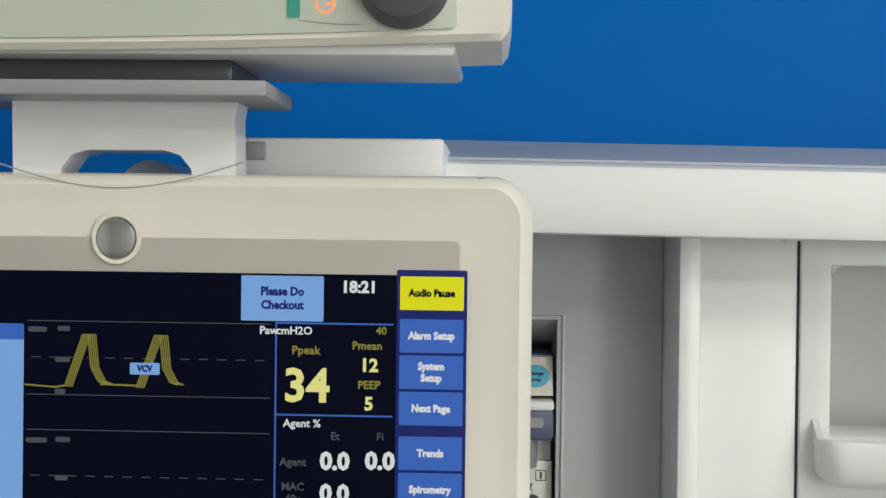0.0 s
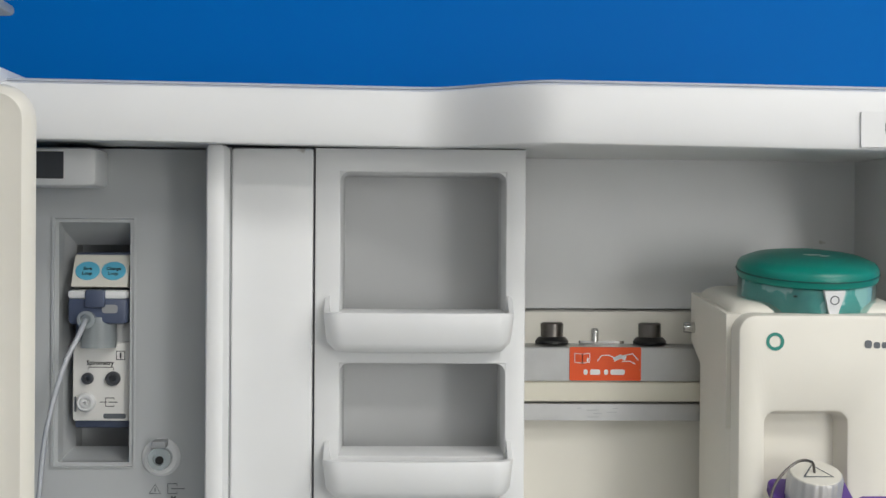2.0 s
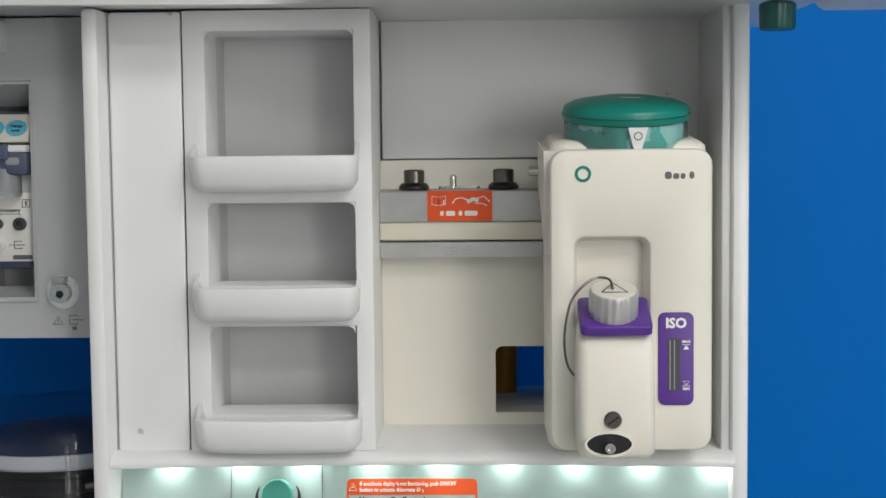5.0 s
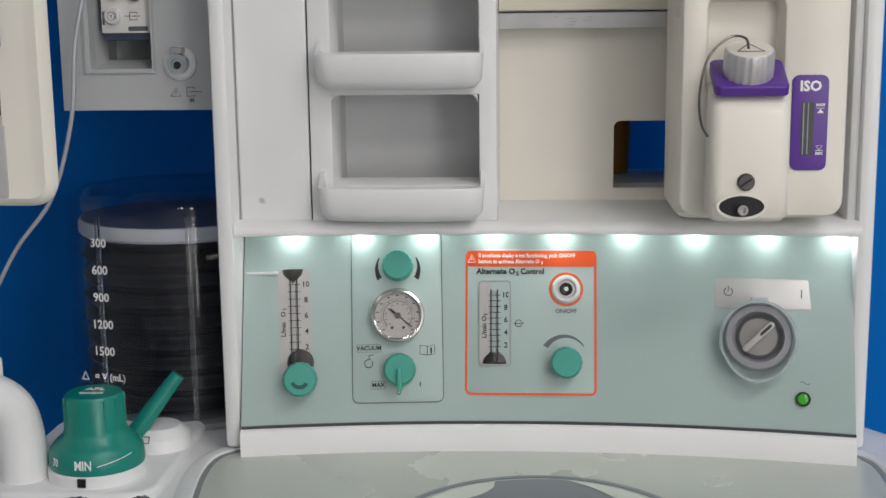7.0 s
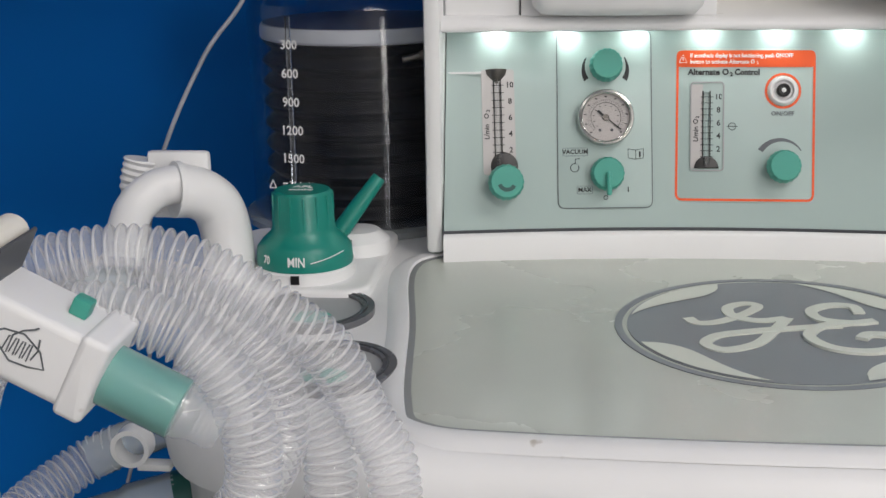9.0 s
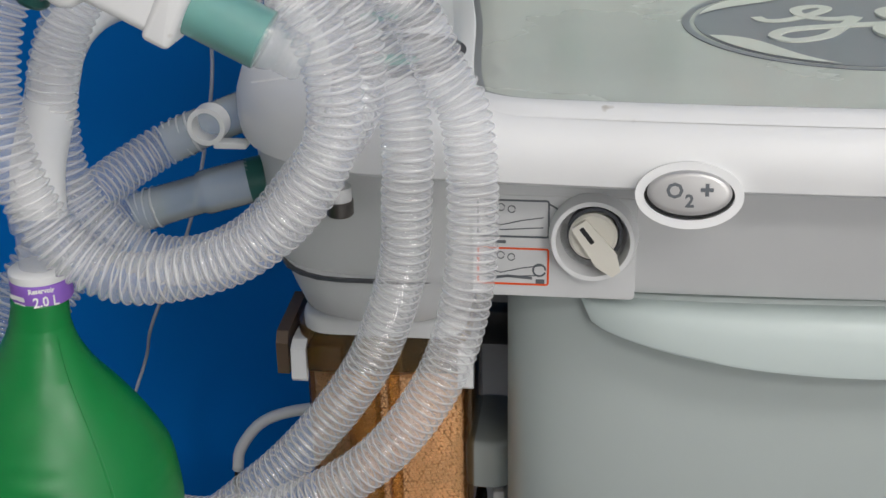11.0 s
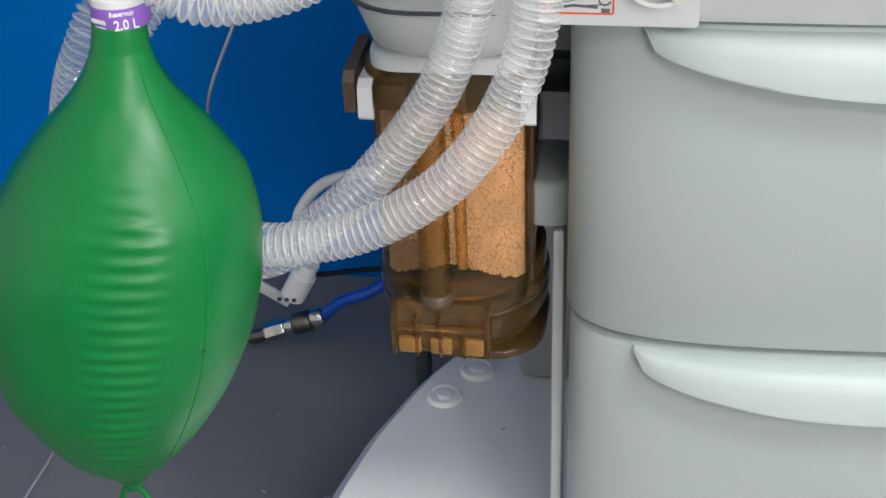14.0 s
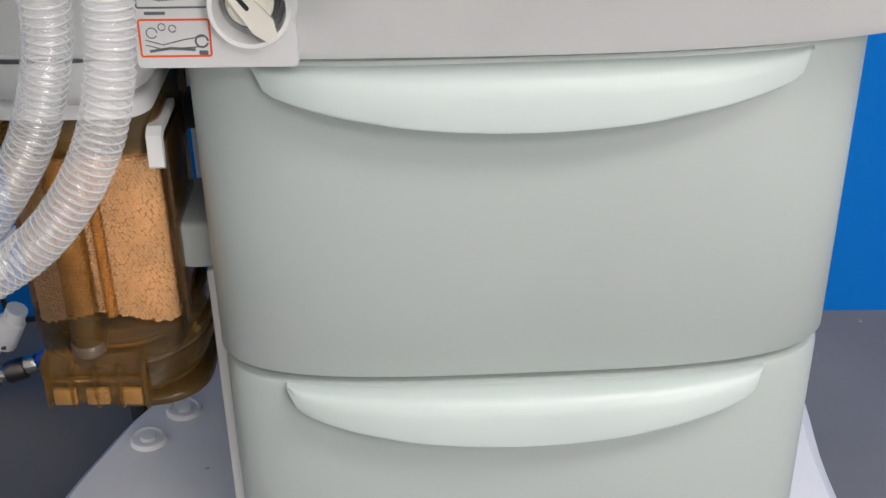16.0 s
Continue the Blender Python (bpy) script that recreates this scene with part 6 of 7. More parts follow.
text("cmH2O", 0.0055, WINK, av, pose(AP[0], AP[1] - 0.005, AP[2] + 0.0635), 0.0001)
bm = bmesh.new()
for i in range(9):
    a0, a1 = radians(-72 + i * 5), radians(-72 + (i + 1) * 5)
    q = [(0.0352 * math.cos(a), 0.0352 * math.sin(a), 0.0165 + 0.0006 * j + (k * 0.0007)) for k, a, j in ((0, a0, i), (0, a1, i + 1), (1, a1, i + 1), (1, a0, i))]
    bm.faces.new([bm.verts.new(p) for p in q])
part("knob_line", bm, WINK, av, "", pose(*AP), 0)
part("lever_dome", lathe([(0.026, 0), (0.0245, 0.01), (0.017, 0.017), (0.001, 0.018)], 40), WHITE, brs, "white lever dome", pose(-0.322, -0.035, 0.786))
part("bag_lever", tube([(-0.336, -0.052, 0.8), (-0.32, -0.045, 0.822), (-0.302, -0.037, 0.846)], 0.006, 0.003, 16, lambda i, n: 0.0075 - 0.0022 * i / n), TEAL, brs, "teal bag selector lever")
part("lever_symbol", ringslab(rrect(0, 0, 0.009, 0.006, 0.0006, 2), 0.0006, 0, 0.0003), GREYINK, brs, "", pose(-0.327, -0.0585, 0.7975, 50, 0, 0))
for cx_, cy_ in ((-0.327, -0.171), (-0.297, -0.279)):
    rg = part("check_valve_ring", ringslab(oval(cx_, cy_, 0.0385, 0.0435, 56), 0.0085, 0.776, 0.7835), RINGM, brs, "grey ring of a check valve window")
    part("ring_groove", ringslab(oval(cx_, cy_, 0.034, 0.039, 56), 0.0015, 0.783, 0.7841), DGREY, rg)
    part("window_floor", slab(oval(cx_, cy_, 0.0302, 0.0347, 48), 0.777, 0.7812), GREY, rg, "grey window floor")
    part("valve_disc", slab(oval(cx_ - 0.002, cy_ - 0.014, 0.014, 0.011, 40), 0.7805, 0.7819), TEAL2, rg, "teal valve disc")
# bellows
BX, BY = -0.338, 0.12
prof = [(0.083 + 0.004 * math.cos(2 * math.pi * i / 8), 0.792 + 0.1415 * i / 64) for i in range(65)]
part("bellows", lathe([(0.06, 0.79)] + prof + [(0.06, 0.9355)], 56), RUBBER, brs, "black folded rubber bellows", pose(BX, BY, 0))
part("bellows_top_ring", lathe([(0.087, 0.9345), (0.0885, 0.9365), (0.0885, 0.944), (0.087, 0.947), (0.06, 0.947)], 56), WHITE, brs, "white bellows top ring", pose(BX, BY, 0))
part("bellows_plate", lathe([(0.086, 0.9475), (0.001, 0.9476)], 48), SLATE, brs, "", pose(BX, BY, 0))
dome = [(0.099, 0.787), (0.099, 0.957), (0.096, 0.966), (0.087, 0.972), (0.05, 0.976), (0.001, 0.977)]
bm = bmesh.new()
loft(bm, [[(r * math.cos(2 * math.pi * i / 64), r * math.sin(2 * math.pi * i / 64), z) for i in range(64)] for r, z in dome], False, True)
dm = part("bellows_dome", bm, SMOKE, brs, "clear graduated bellows dome", pose(BX, BY, 0))
for a in (-118, -72):
    part("dome_rib", box(-0.002, 0.002, -0.0015, 0.0015, 0.787, 0.958, 0.0006), CLEAR, dm, "", pose(BX + 0.0995 * math.cos(radians(a)), BY + 0.0995 * math.sin(radians(a)), 0, 0, 0, a + 90))
part("dome_base", lathe([(0.107, 0), (0.107, 0.005), (0.101, 0.007), (0.0995, 0.007)], 56), CLEAR2, dm, "", pose(BX, BY, 0.7795))
ta = radians(-117)
for k, s in enumerate(("300", "600", "900", "1200", "1500")):
    text(s, 0.0105, WINK, dm, frontal(BX + 0.1012 * math.cos(ta), BY + 0.1012 * math.sin(ta), 0.936 - 0.023 * k, 0, -14), 0.0002, squeeze=0.95)
text("= V (mL)", 0.0085, WINK, dm, frontal(BX + 0.1012 * math.cos(ta) + 0.004, BY + 0.1012 * math.sin(ta) - 0.001, 0.822, 0, -14), 0.0002, squeeze=0.95)
bm = stroke([(-0.0225, -0.003), (-0.0165, -0.003), (-0.0195, 0.0035), (-0.0225, -0.003)], 0.0015)
stroke([(-0.01, -0.013), (-0.004, -0.013), (-0.004, -0.017), (-0.01, -0.017), (-0.01, -0.013)], 0.0008, 0.0002, bm)
stroke([(0.001, -0.013), (0.007, -0.013), (0.007, -0.017), (0.001, -0.017), (0.001, -0.013)], 0.0008, 0.0002, bm)
stroke([(0.01, -0.015), (0.016, -0.015)], 0.001, 0.0002, bm)
stroke([(0.0135, -0.0125), (0.0165, -0.015), (0.0135, -0.0175)], 0.001, 0.0002, bm)
part("dome_symbols", bm, WINK, dm, "", frontal(BX + 0.1012 * math.cos(ta), BY + 0.1012 * math.sin(ta), 0.822, 0, -14), 0)
# bag arm: upright, elbow and arm to the bag
part("bag_arm_post", tube([(-0.402, -0.11, 0.776), (-0.4025, -0.11, 0.8), (-0.4045, -0.11, 0.822), (-0.4085, -0.113, 0.838), (-0.416, -0.12, 0.848), (-0.425, -0.127, 0.853), (-0.434, -0.1345, 0.8555)], 0.0183, 0.003, 28), WHITE, brs, "white elbow pipe")
EC = look((-0.43, -0.133, 0.8552), (-0.46, -0.154, 0.8592))
part("elbow_collar", ringslab(oval(0, 0, 0.0198, 0.0198, 40), 0.003, -0.001, 0.003), WHITE, brs, "", EC @ pose(0, 0, 0, 180, 0, 0))
part("elbow_groove", lathe([(0.0168, 0.0), (0.001, 0.0001)], 36), GREYW, brs, "", EC @ pose(0, 0, -0.0008))
part("elbow_plate", box(-0.457, -0.412, -0.116, -0.108, 0.83, 0.8785, 0.003), WHITE, brs, "white plate behind the elbow")
part("bag_arm", tube([(-0.424, -0.13, 0.858), (-0.434, -0.137, 0.859), (-0.444, -0.145, 0.857), (-0.453, -0.156, 0.848), (-0.4545, -0.17, 0.838), (-0.4505, -0.2, 0.82), (-0.459, -0.265, 0.8165), (-0.467, -0.325, 0.818), (-0.466, -0.375, 0.81), (-0.458, -0.42, 0.787), (-0.455, -0.448, 0.765), (-0.4545, -0.455, 0.74)], 0.0135, 0.004, 24), WHITE, brs, "white bag arm")
part("arm_grip", tube([(-0.462, -0.11, 0.872), (-0.466, -0.112, 0.85), (-0.46, -0.114, 0.83)], 0.012, 0.0012, 20, lambda i, n: 0.0125 + 0.0007 * math.sin(i * 1.6)), WHITE, brs, "white ribbed grip")
# hose ports on the left flank
part("upper_port", tube([(-0.375, -0.28, 0.752), (-0.4, -0.29, 0.745), (-0.424, -0.298, 0.736)], 0.0125, 0.003, 24), CLEAR2, brs, "clear hose cuff")
part("lower_port_teal", tube([(-0.365, -0.285, 0.708), (-0.385, -0.29, 0.704), (-0.396, -0.293, 0.702)], 0.0145, 0.003, 24), TEALD, brs, "dark teal hose port")
part("lower_port", tube([(-0.392, -0.292, 0.703), (-0.42, -0.3, 0.697), (-0.452, -0.305, 0.688)], 0.0138, 0.003, 24, lambda i, n: 0.0142 if i < n * 0.5 else 0.0125), CLEAR2, brs, "clear hose cuff")
rc = frontal(-0.402, -0.335, 0.753)
part("ring_clip", ringslab(oval(0, 0, 0.0112, 0.0112, 40), 0.0028, -0.006, 0.006), WHITE, brs, "white ring clip", rc)
part("clip_stem", box(0.003, 0.0225, -0.0135, -0.0095, -0.005, 0.005, 0.001), WHITE, brs, "", rc)
part("thumb_screw", lathe([(0.0078, 0), (0.0078, 0.008), (0.007, 0.009), (0.001, 0.009)], 28), DSTEEL, brs, "dark metal thumb screw", pose(-0.321, -0.362, 0.719, 180, 0, 0))
part("thumb_screw_neck", lathe([(0.007, 0), (0.007, 0.008)], 24), WHITE, brs, "", pose(-0.321, -0.362, 0.719))
bm = stroke([(-0.012, 0), (0.012, 0.004), (0.004, 0.0075)], 0.0009)
part("flow_arrow", bm, WINK, brs, "", frontal(-0.352, -0.372, 0.789, -35), 0)


# ---- corrugated hoses ----
PITCH = 0.005


def corrugated(name, pts, label, r=0.0106):
    def rad(i, n):
        return r + 0.0029 * abs(math.sin(math.pi * i / 8)) ** 1.2
    th = thing(name, pts[0], label, "hose", "breathing hoses")
    ct = part("corrugated_tube", tube(pts, r, PITCH / 8, 24, rad, False), HOSE, th, "", None, 180)
    ct.data.materials.append(RIDGE)
    row = (np.arange(len(ct.data.polygons)) // 24) % 8
    ct.data.polygons.foreach_set("material_index", ((row == 3) | (row == 4)).astype(np.int32))
    for a_, b_ in ((pts[0], pts[1]), (pts[-1], pts[-2])):
        d_ = (Vector(b_) - Vector(a_)).normalized() * 0.02
        part("end_cuff", tube([tuple(Vector(a_) - d_ * 0.2), tuple(Vector(a_) + d_ * 0.4), tuple(Vector(a_) + d_)], 0.0127, 0.004, 20, None, False), CLEAR2, th, "smooth clear end cuff")
    return th


corrugated("breathing_hose", [(-0.47, -0.405, 0.545), (-0.43, -0.42, 0.545), (-0.4, -0.43, 0.546), (-0.358, -0.432, 0.555), (-0.323, -0.432, 0.571), (-0.289, -0.432, 0.598), (-0.26, -0.432, 0.639), (-0.244, -0.432, 0.682), (-0.238, -0.428, 0.73), (-0.241, -0.424, 0.786), (-0.253, -0.424, 0.812), (-0.268, -0.43, 0.846), (-0.292, -0.44, 0.87), (-0.321, -0.44, 0.888), (-0.353, -0.44, 0.896), (-0.389, -0.445, 0.893), (-0.427, -0.45, 0.881), (-0.452, -0.46, 0.857), (-0.461, -0.468, 0.82), (-0.457, -0.472, 0.779), (-0.442, -0.472, 0.741), (-0.418, -0.472, 0.72), (-0.387, -0.472, 0.7185), (-0.345, -0.472, 0.733), (-0.312, -0.472, 0.764), (-0.296, -0.472, 0.801), (-0.299, -0.473, 0.834), (-0.314, -0.474, 0.861), (-0.337, -0.475, 0.875), (-0.362, -0.476, 0.88), (-0.39, -0.476, 0.876)], "clear corrugated breathing hose coiled in front of the worktop")
corrugated("breathing_hose", [(-0.47, -0.385, 0.5), (-0.411, -0.4, 0.519), (-0.372, -0.402, 0.55), (-0.346, -0.402, 0.575), (-0.32, -0.402, 0.607), (-0.299, -0.404, 0.64), (-0.285, -0.408, 0.675), (-0.276, -0.414, 0.708), (-0.273, -0.418, 0.745), (-0.272, -0.418, 0.77), (-0.275, -0.415, 0.796), (-0.289, -0.414, 0.826), (-0.305, -0.412, 0.849), (-0.33, -0.41, 0.865), (-0.364, -0.41, 0.871), (-0.402, -0.412, 0.869), (-0.431, -0.418, 0.85), (-0.45, -0.422, 0.813), (-0.455, -0.424, 0.773), (-0.447, -0.424, 0.737), (-0.421, -0.424, 0.712), (-0.39, -0.424, 0.706), (-0.354, -0.424, 0.721), (-0.324, -0.424, 0.754), (-0.3, -0.43, 0.785), (-0.291, -0.436, 0.812), (-0.295, -0.438, 0.84), (-0.311, -0.442, 0.864), (-0.336, -0.444, 0.876), (-0.37, -0.446, 0.878)], "clear corrugated breathing hose running down past the canister")
corrugated("port_hose", [(-0.422, -0.298, 0.737), (-0.443, -0.305, 0.728), (-0.466, -0.335, 0.716), (-0.478, -0.375, 0.705), (-0.49, -0.405, 0.688), (-0.503, -0.415, 0.661), (-0.516, -0.41, 0.636), (-0.53, -0.4, 0.6), (-0.54, -0.39, 0.55)], "clear corrugated hose leaving the upper port")
corrugated("port_hose", [(-0.448, -0.304, 0.689), (-0.465, -0.308, 0.684), (-0.482, -0.325, 0.672), (-0.497, -0.35, 0.655), (-0.51, -0.37, 0.63), (-0.52, -0.37, 0.59), (-0.52, -0.37, 0.54)], "clear corrugated hose leaving the lower port")

# ---- patient connector ----
yp = thing("patient_connector", (-0.36, -0.51, 0.87), "white angled connector with translucent teal tube resting on the hoses", "connector")
YM = frontal(-0.38, -0.515, 0.8785) @ pose(0, 0, 0, 0, 0, -27)
part("body", slab(rrect(0.005, 0, 0.058, 0.034, 0.005), -0.03, 0.004, 0.004), WHITE, yp, "white square connector body", YM)
part("collar", slab(rrect(0.031, 0, 0.013, 0.038, 0.003), -0.031, 0.006, 0.003), WHITE, yp, "", YM)
part("cap", slab(rrect(-0.0275, 0.006, 0.015, 0.062, 0.007), -0.031, 0.006, 0.005), CREAM, yp, "cream rounded end cap", YM)
part("cap_seam", slab(rrect(-0.0188, 0.006, 0.0018, 0.06, 0.0008, 2), -0.031, 0.0052), DGREY, yp, "", YM)
part("lower_bulge", slab(rrect(-0.014, -0.016, 0.018, 0.018, 0.008), -0.028, 0.003, 0.004), WHITE, yp, "", YM)
part("teal_plug", lathe([(0.008, 0), (0.008, 0.008), (0.0065, 0.01)], 24), TEALD, yp, "dark teal plug", YM @ pose(-0.028, -0.024, -0.012, 90, 0, 0))
part("teal_tube", lathe([(0.0135, 0), (0.0135, 0.034), (0.0125, 0.0345)], 36), TEALC, yp, "translucent teal tube", YM @ pose(0.036, -0.001, -0.013, 0, 90, 0))
part("clear_sleeve", lathe([(0.0122, 0), (0.0122, 0.004), (0.0105, 0.008)] + [(0.0098 + 0.0005 * (k % 2), 0.009 + 0.0012 * k) for k in range(9)] + [(0.0085, 0.0205)], 32), SLEEVE, yp, "clear threaded sleeve", YM @ pose(0.069, -0.001, -0.013, 0, 90, 0))
part("side_tab", box(0.012, 0.02, 0.017, 0.025, -0.018, -0.01, 0.001), TEAL2, yp, "", YM)
bm = stroke([(-0.0125, 0.0022), (-0.0085, 0.0055), (0.0, 0.0072), (0.0085, 0.003), (0.0125, -0.0035), (0.006, -0.0055), (-0.002, -0.0065), (-0.0085, -0.002), (-0.0125, 0.0022)], 0.0008)
stroke([(-0.0155, 0.0035), (-0.0125, 0.0022), (-0.0135, -0.0005), (-0.0165, 0.0008), (-0.0155, 0.0035)], 0.0008, 0.0002, bm)
for fx in (-0.0055, -0.0025, 0.0005, 0.0035):
    stroke([(fx - 0.001, -0.003), (fx, 0.004), (fx + 0.0012, 0.0042), (fx + 0.001, -0.0035)], 0.0006, 0.0003, bm)
stroke([(-0.0045, 0.0045), (-0.001, 0.0085), (0.003, 0.011), (0.0045, 0.0125)], 0.0007, 0.0004, bm)
stroke([(0.006, -0.002), (0.0075, 0.003), (0.0065, 0.008)], 0.0007, 0.0004, bm)
part("bag_symbol", bm, GREYINK, yp, "", YM @ pose(0.003, 0.0, 0.0041, 0, 0, 0), 0)

# ---- reservoir bag ----
rb = thing("reservoir_bag", (-0.505, -0.465, 0.37), "green rubber reservoir bag hanging from a lilac-labelled neck", "reservoir bag")


def bag_r(z):
    zz = [0.374, 0.38, 0.39, 0.402, 0.416, 0.44, 0.47, 0.505, 0.54, 0.575, 0.605, 0.63, 0.646, 0.662, 0.682, 0.702]
    rr = [0.006, 0.0075, 0.014, 0.0285, 0.0415, 0.057, 0.0725, 0.0815, 0.0837, 0.0805, 0.0715, 0.055, 0.042, 0.0275, 0.0165, 0.0142]
    t = np.interp(z, zz, rr)
    s = (np.interp(z - 0.008, zz, rr) + np.interp(z + 0.008, zz, rr)) / 2
    return float(0.5 * t + 0.5 * s) if 0.383 < z < 0.685 else float(t)


def bag_c(z):
    return float(np.interp(z, [0.374, 0.414, 0.47, 0.55, 0.605, 0.64, 0.698], [-0.5035, -0.502, -0.496, -0.481, -0.4697, -0.465, -0.4565]))


bm = bmesh.new()
loops = []
NB, SB = 190, 96
for i in range(NB + 1):
    z = 0.374 + 0.328 * i / NB
    r = bag_r(z)
    lp = []
    amp = max(0.0, min(1.0, (z - 0.41) / 0.03)) * max(0.0, min(1.0, (0.64 - z) / 0.03))
    for k in range(SB):
        a = 2 * math.pi * k / SB
        g = math.exp(-((((math.degrees(a) - 289 + 180) % 360) - 180) / 12) ** 2) + 0.7 * math.exp(-((((math.degrees(a) - 180 + 180) % 360) - 180) / 9) ** 2)
        q = r + amp * g * 0.001 * math.sin(2 * math.pi * (z + 0.14 * r * math.cos(a)) / 0.0094)
        lp.append((bag_c(z) + q * math.cos(a), -0.465 + 0.9 * q * math.sin(a), z))
    loops.append(lp)
loft(bm, loops)
part("bag", bm, BAG, rb, "glossy green rubber bag with faint ribs", None, 180)
bm = bmesh.new()
loft(bm, [[(bag_c(z) + (bag_r(z) + d) * math.cos(radians(a)), -0.465 + 0.9 * (bag_r(z) + d) * math.sin(radians(a)), z) for a, d in ((322, -0.0005), (322.6, 0.0005), (323.4, 0.0005), (324, -0.0005))] for z in [0.383 + 0.302 * i / 60 for i in range(61)]])
part("mould_seam", bm, BAG, rb)
part("tail_loop", tube([(-0.504 + 0.0085 * math.sin(t), -0.465, 0.363 + 0.0115 * math.cos(t)) for t in [2 * math.pi * k / 16 for k in range(17)]], 0.0022, 0.002, 10), BAG, rb, "green moulded tail loop")
part("neck_band", lathe([(0.0148, 0), (0.0154, 0.001), (0.0154, 0.0112), (0.0148, 0.012)], 40), LILAC, rb, "lilac neck label", pose(-0.4555, -0.462, 0.7005))
part("neck_cap", lathe([(0.0154, 0), (0.0156, 0.001), (0.0156, 0.004), (0.014, 0.005)], 40), WHITE, rb, "white neck collar", pose(-0.4553, -0.462, 0.7125))
NBM = pose(-0.4555, -0.462, 0.7065)
for s, size, a, z in (("2.0 L", 0.0076, 30, -0.0026), ("Reservoir", 0.0038, 24, 0.0036)):
    text(s, size, WINK, rb, NBM @ pose(0, 0, z, 0, 0, a) @ pose(0, -0.0157, 0, 90, 0, 0), 0.00015, squeeze=0.85)
bars(NBM @ pose(0, 0, -0.001, 0, 0, -26) @ pose(0, -0.0156, 0, 90, 0, 0), [(0, 0, 0.0105, 0.0024), (0.001, -0.003, 0.008, 0.0007)], WINK, rb)
part("neck_connector", lathe([(0.0108, 0), (0.0104, 0.018), (0.0125, 0.02), (0.0125, 0.032)], 32), SLEEVE, rb, "clear connector", pose(-0.4548, -0.461, 0.718))

# ---- absorber canister ----
ac = thing("absorber_canister", (-0.313, -0.228, 0.385), "amber clear canister filled with tan absorbent beads", "canister")
CX2, CY2 = -0.315, -0.232
plan = smooth_loop([(-0.054, 0.03), (-0.054, -0.03), (-0.048, -0.05), (-0.012, -0.06), (0.012, -0.06), (0.048, -0.05), (0.054, -0.03), (0.054, 0.03), (0.036, 0.055), (-0.036, 0.055)], 5)
bm = bmesh.new()
loft(bm, [[(CX2 + x * k, CY2 + y * k, z) for x, y in plan] for z, k in ((0.405, 0.93), (0.425, 1.0), (0.578, 1.0), (0.582, 0.99))])
shell = part("shell", bm, AMBER, ac, "amber clear canister shell", None, 60)


def bead_floor(x):
    """The bead bed stands on a ridged floor that is highest in its middle."""
    return 0.4325 + 0.0155 * (1 - min(1.0, abs(x) / 0.045))


bm = bmesh.new()
loft(bm, [[(CX2 + x * 0.9, CY2 + y * 0.9, z if z > 0.5 else bead_floor(x)) for x, y in plan] for z in (0.44, 0.567)])
part("bead_core", bm, BEADD, ac, "packed tan beads", None, 60)
bm = bmesh.new()
loft(bm, [[(CX2 + x * 0.96, CY2 + y * 0.96, bead_floor(x) - dz) for x, y in plan] for dz in (0.005, 0.0022)])
part("bead_tray", bm, AMBERL, ac, "amber ridged bead floor", None, 40)
# beads lying against the shell
rng = np.random.default_rng(4)
ico = bmesh.new()
bmesh.ops.create_icosphere(ico, subdivisions=1, radius=1.0)
ico.verts.ensure_lookup_table()
iv = np.array([v.co for v in ico.verts])
iff = np.array([[v.index for v in f.verts] for f in ico.faces])
ico.free()
P = np.array([(x, y) for x, y in plan] + [plan[0]]) * 0.93
seg = np.hypot(*np.diff(P, axis=0).T)
cum = np.r_[0, np.cumsum(seg)]
cents = []
nz, ns = 54, int(cum[-1] / 0.0026)
for a in range(nz):
    for b in range(ns):
        s = (b + (a % 2) * 0.5 + rng.uniform(-0.14, 0.14)) / ns * cum[-1]
        s %= cum[-1]
        x, y = np.interp(s, cum, P[:, 0]), np.interp(s, cum, P[:, 1])
        z = 0.431 + 0.136 * (a + rng.uniform(-0.14, 0.14)) / nz
        if y > 0.035 or z < bead_floor(x):
            continue
        cents.append((CX2 + x * rng.uniform(0.98, 1.0), CY2 + y * rng.uniform(0.98, 1.0), z))
cents = np.array(cents)
rad_ = rng.uniform(0.0014, 0.00168, len(cents))
vv = (cents[:, None, :] + iv[None] * rad_[:, None, None]).reshape(-1, 3)
ff = (iff[None] + (np.arange(len(cents)) * len(iv))[:, None, None]).reshape(-1, 3)
me = bpy.data.meshes.new("absorbent_beads")
me.from_pydata(vv.tolist(), [], ff.tolist())
me.materials.append(BEADS)
me.shade_smooth()
tagged(attach("absorbent_beads", me, ac, "tan granular beads"), kind="stuff")
part("front_rib", tube([(CX2 - 0.0125, CY2 - 0.06, 0.425), (CX2 - 0.0125, CY2 - 0.06, 0.5), (CX2 - 0.0125, CY2 - 0.06, 0.578)], 0.0112, 0.01, 28), AMBERL, ac, "amber upright front tube")
part("front_rib", tube([(CX2 + 0.007, CY2 - 0.057, 0.446), (CX2 + 0.007, CY2 - 0.057, 0.5), (CX2 + 0.007, CY2 - 0.057, 0.578)], 0.0043, 0.01, 20), AMBERL, ac, "narrow amber upright rib")
for sx_ in (-1, 1):
    part("side_rib", box(CX2 + sx_ * 0.053 - 0.0035, CX2 + sx_ * 0.053 + 0.0035, CY2 - 0.036, CY2 + 0.03, 0.425, 0.578, 0.002), AMBERD, ac, "thick amber corner rib")
part("tube_foot", lathe([(0.0125, 0), (0.0125, 0.006), (0.0112, 0.008)], 28), BROWN, ac, "", pose(CX2 - 0.0125, CY2 - 0.06, 0.4185))
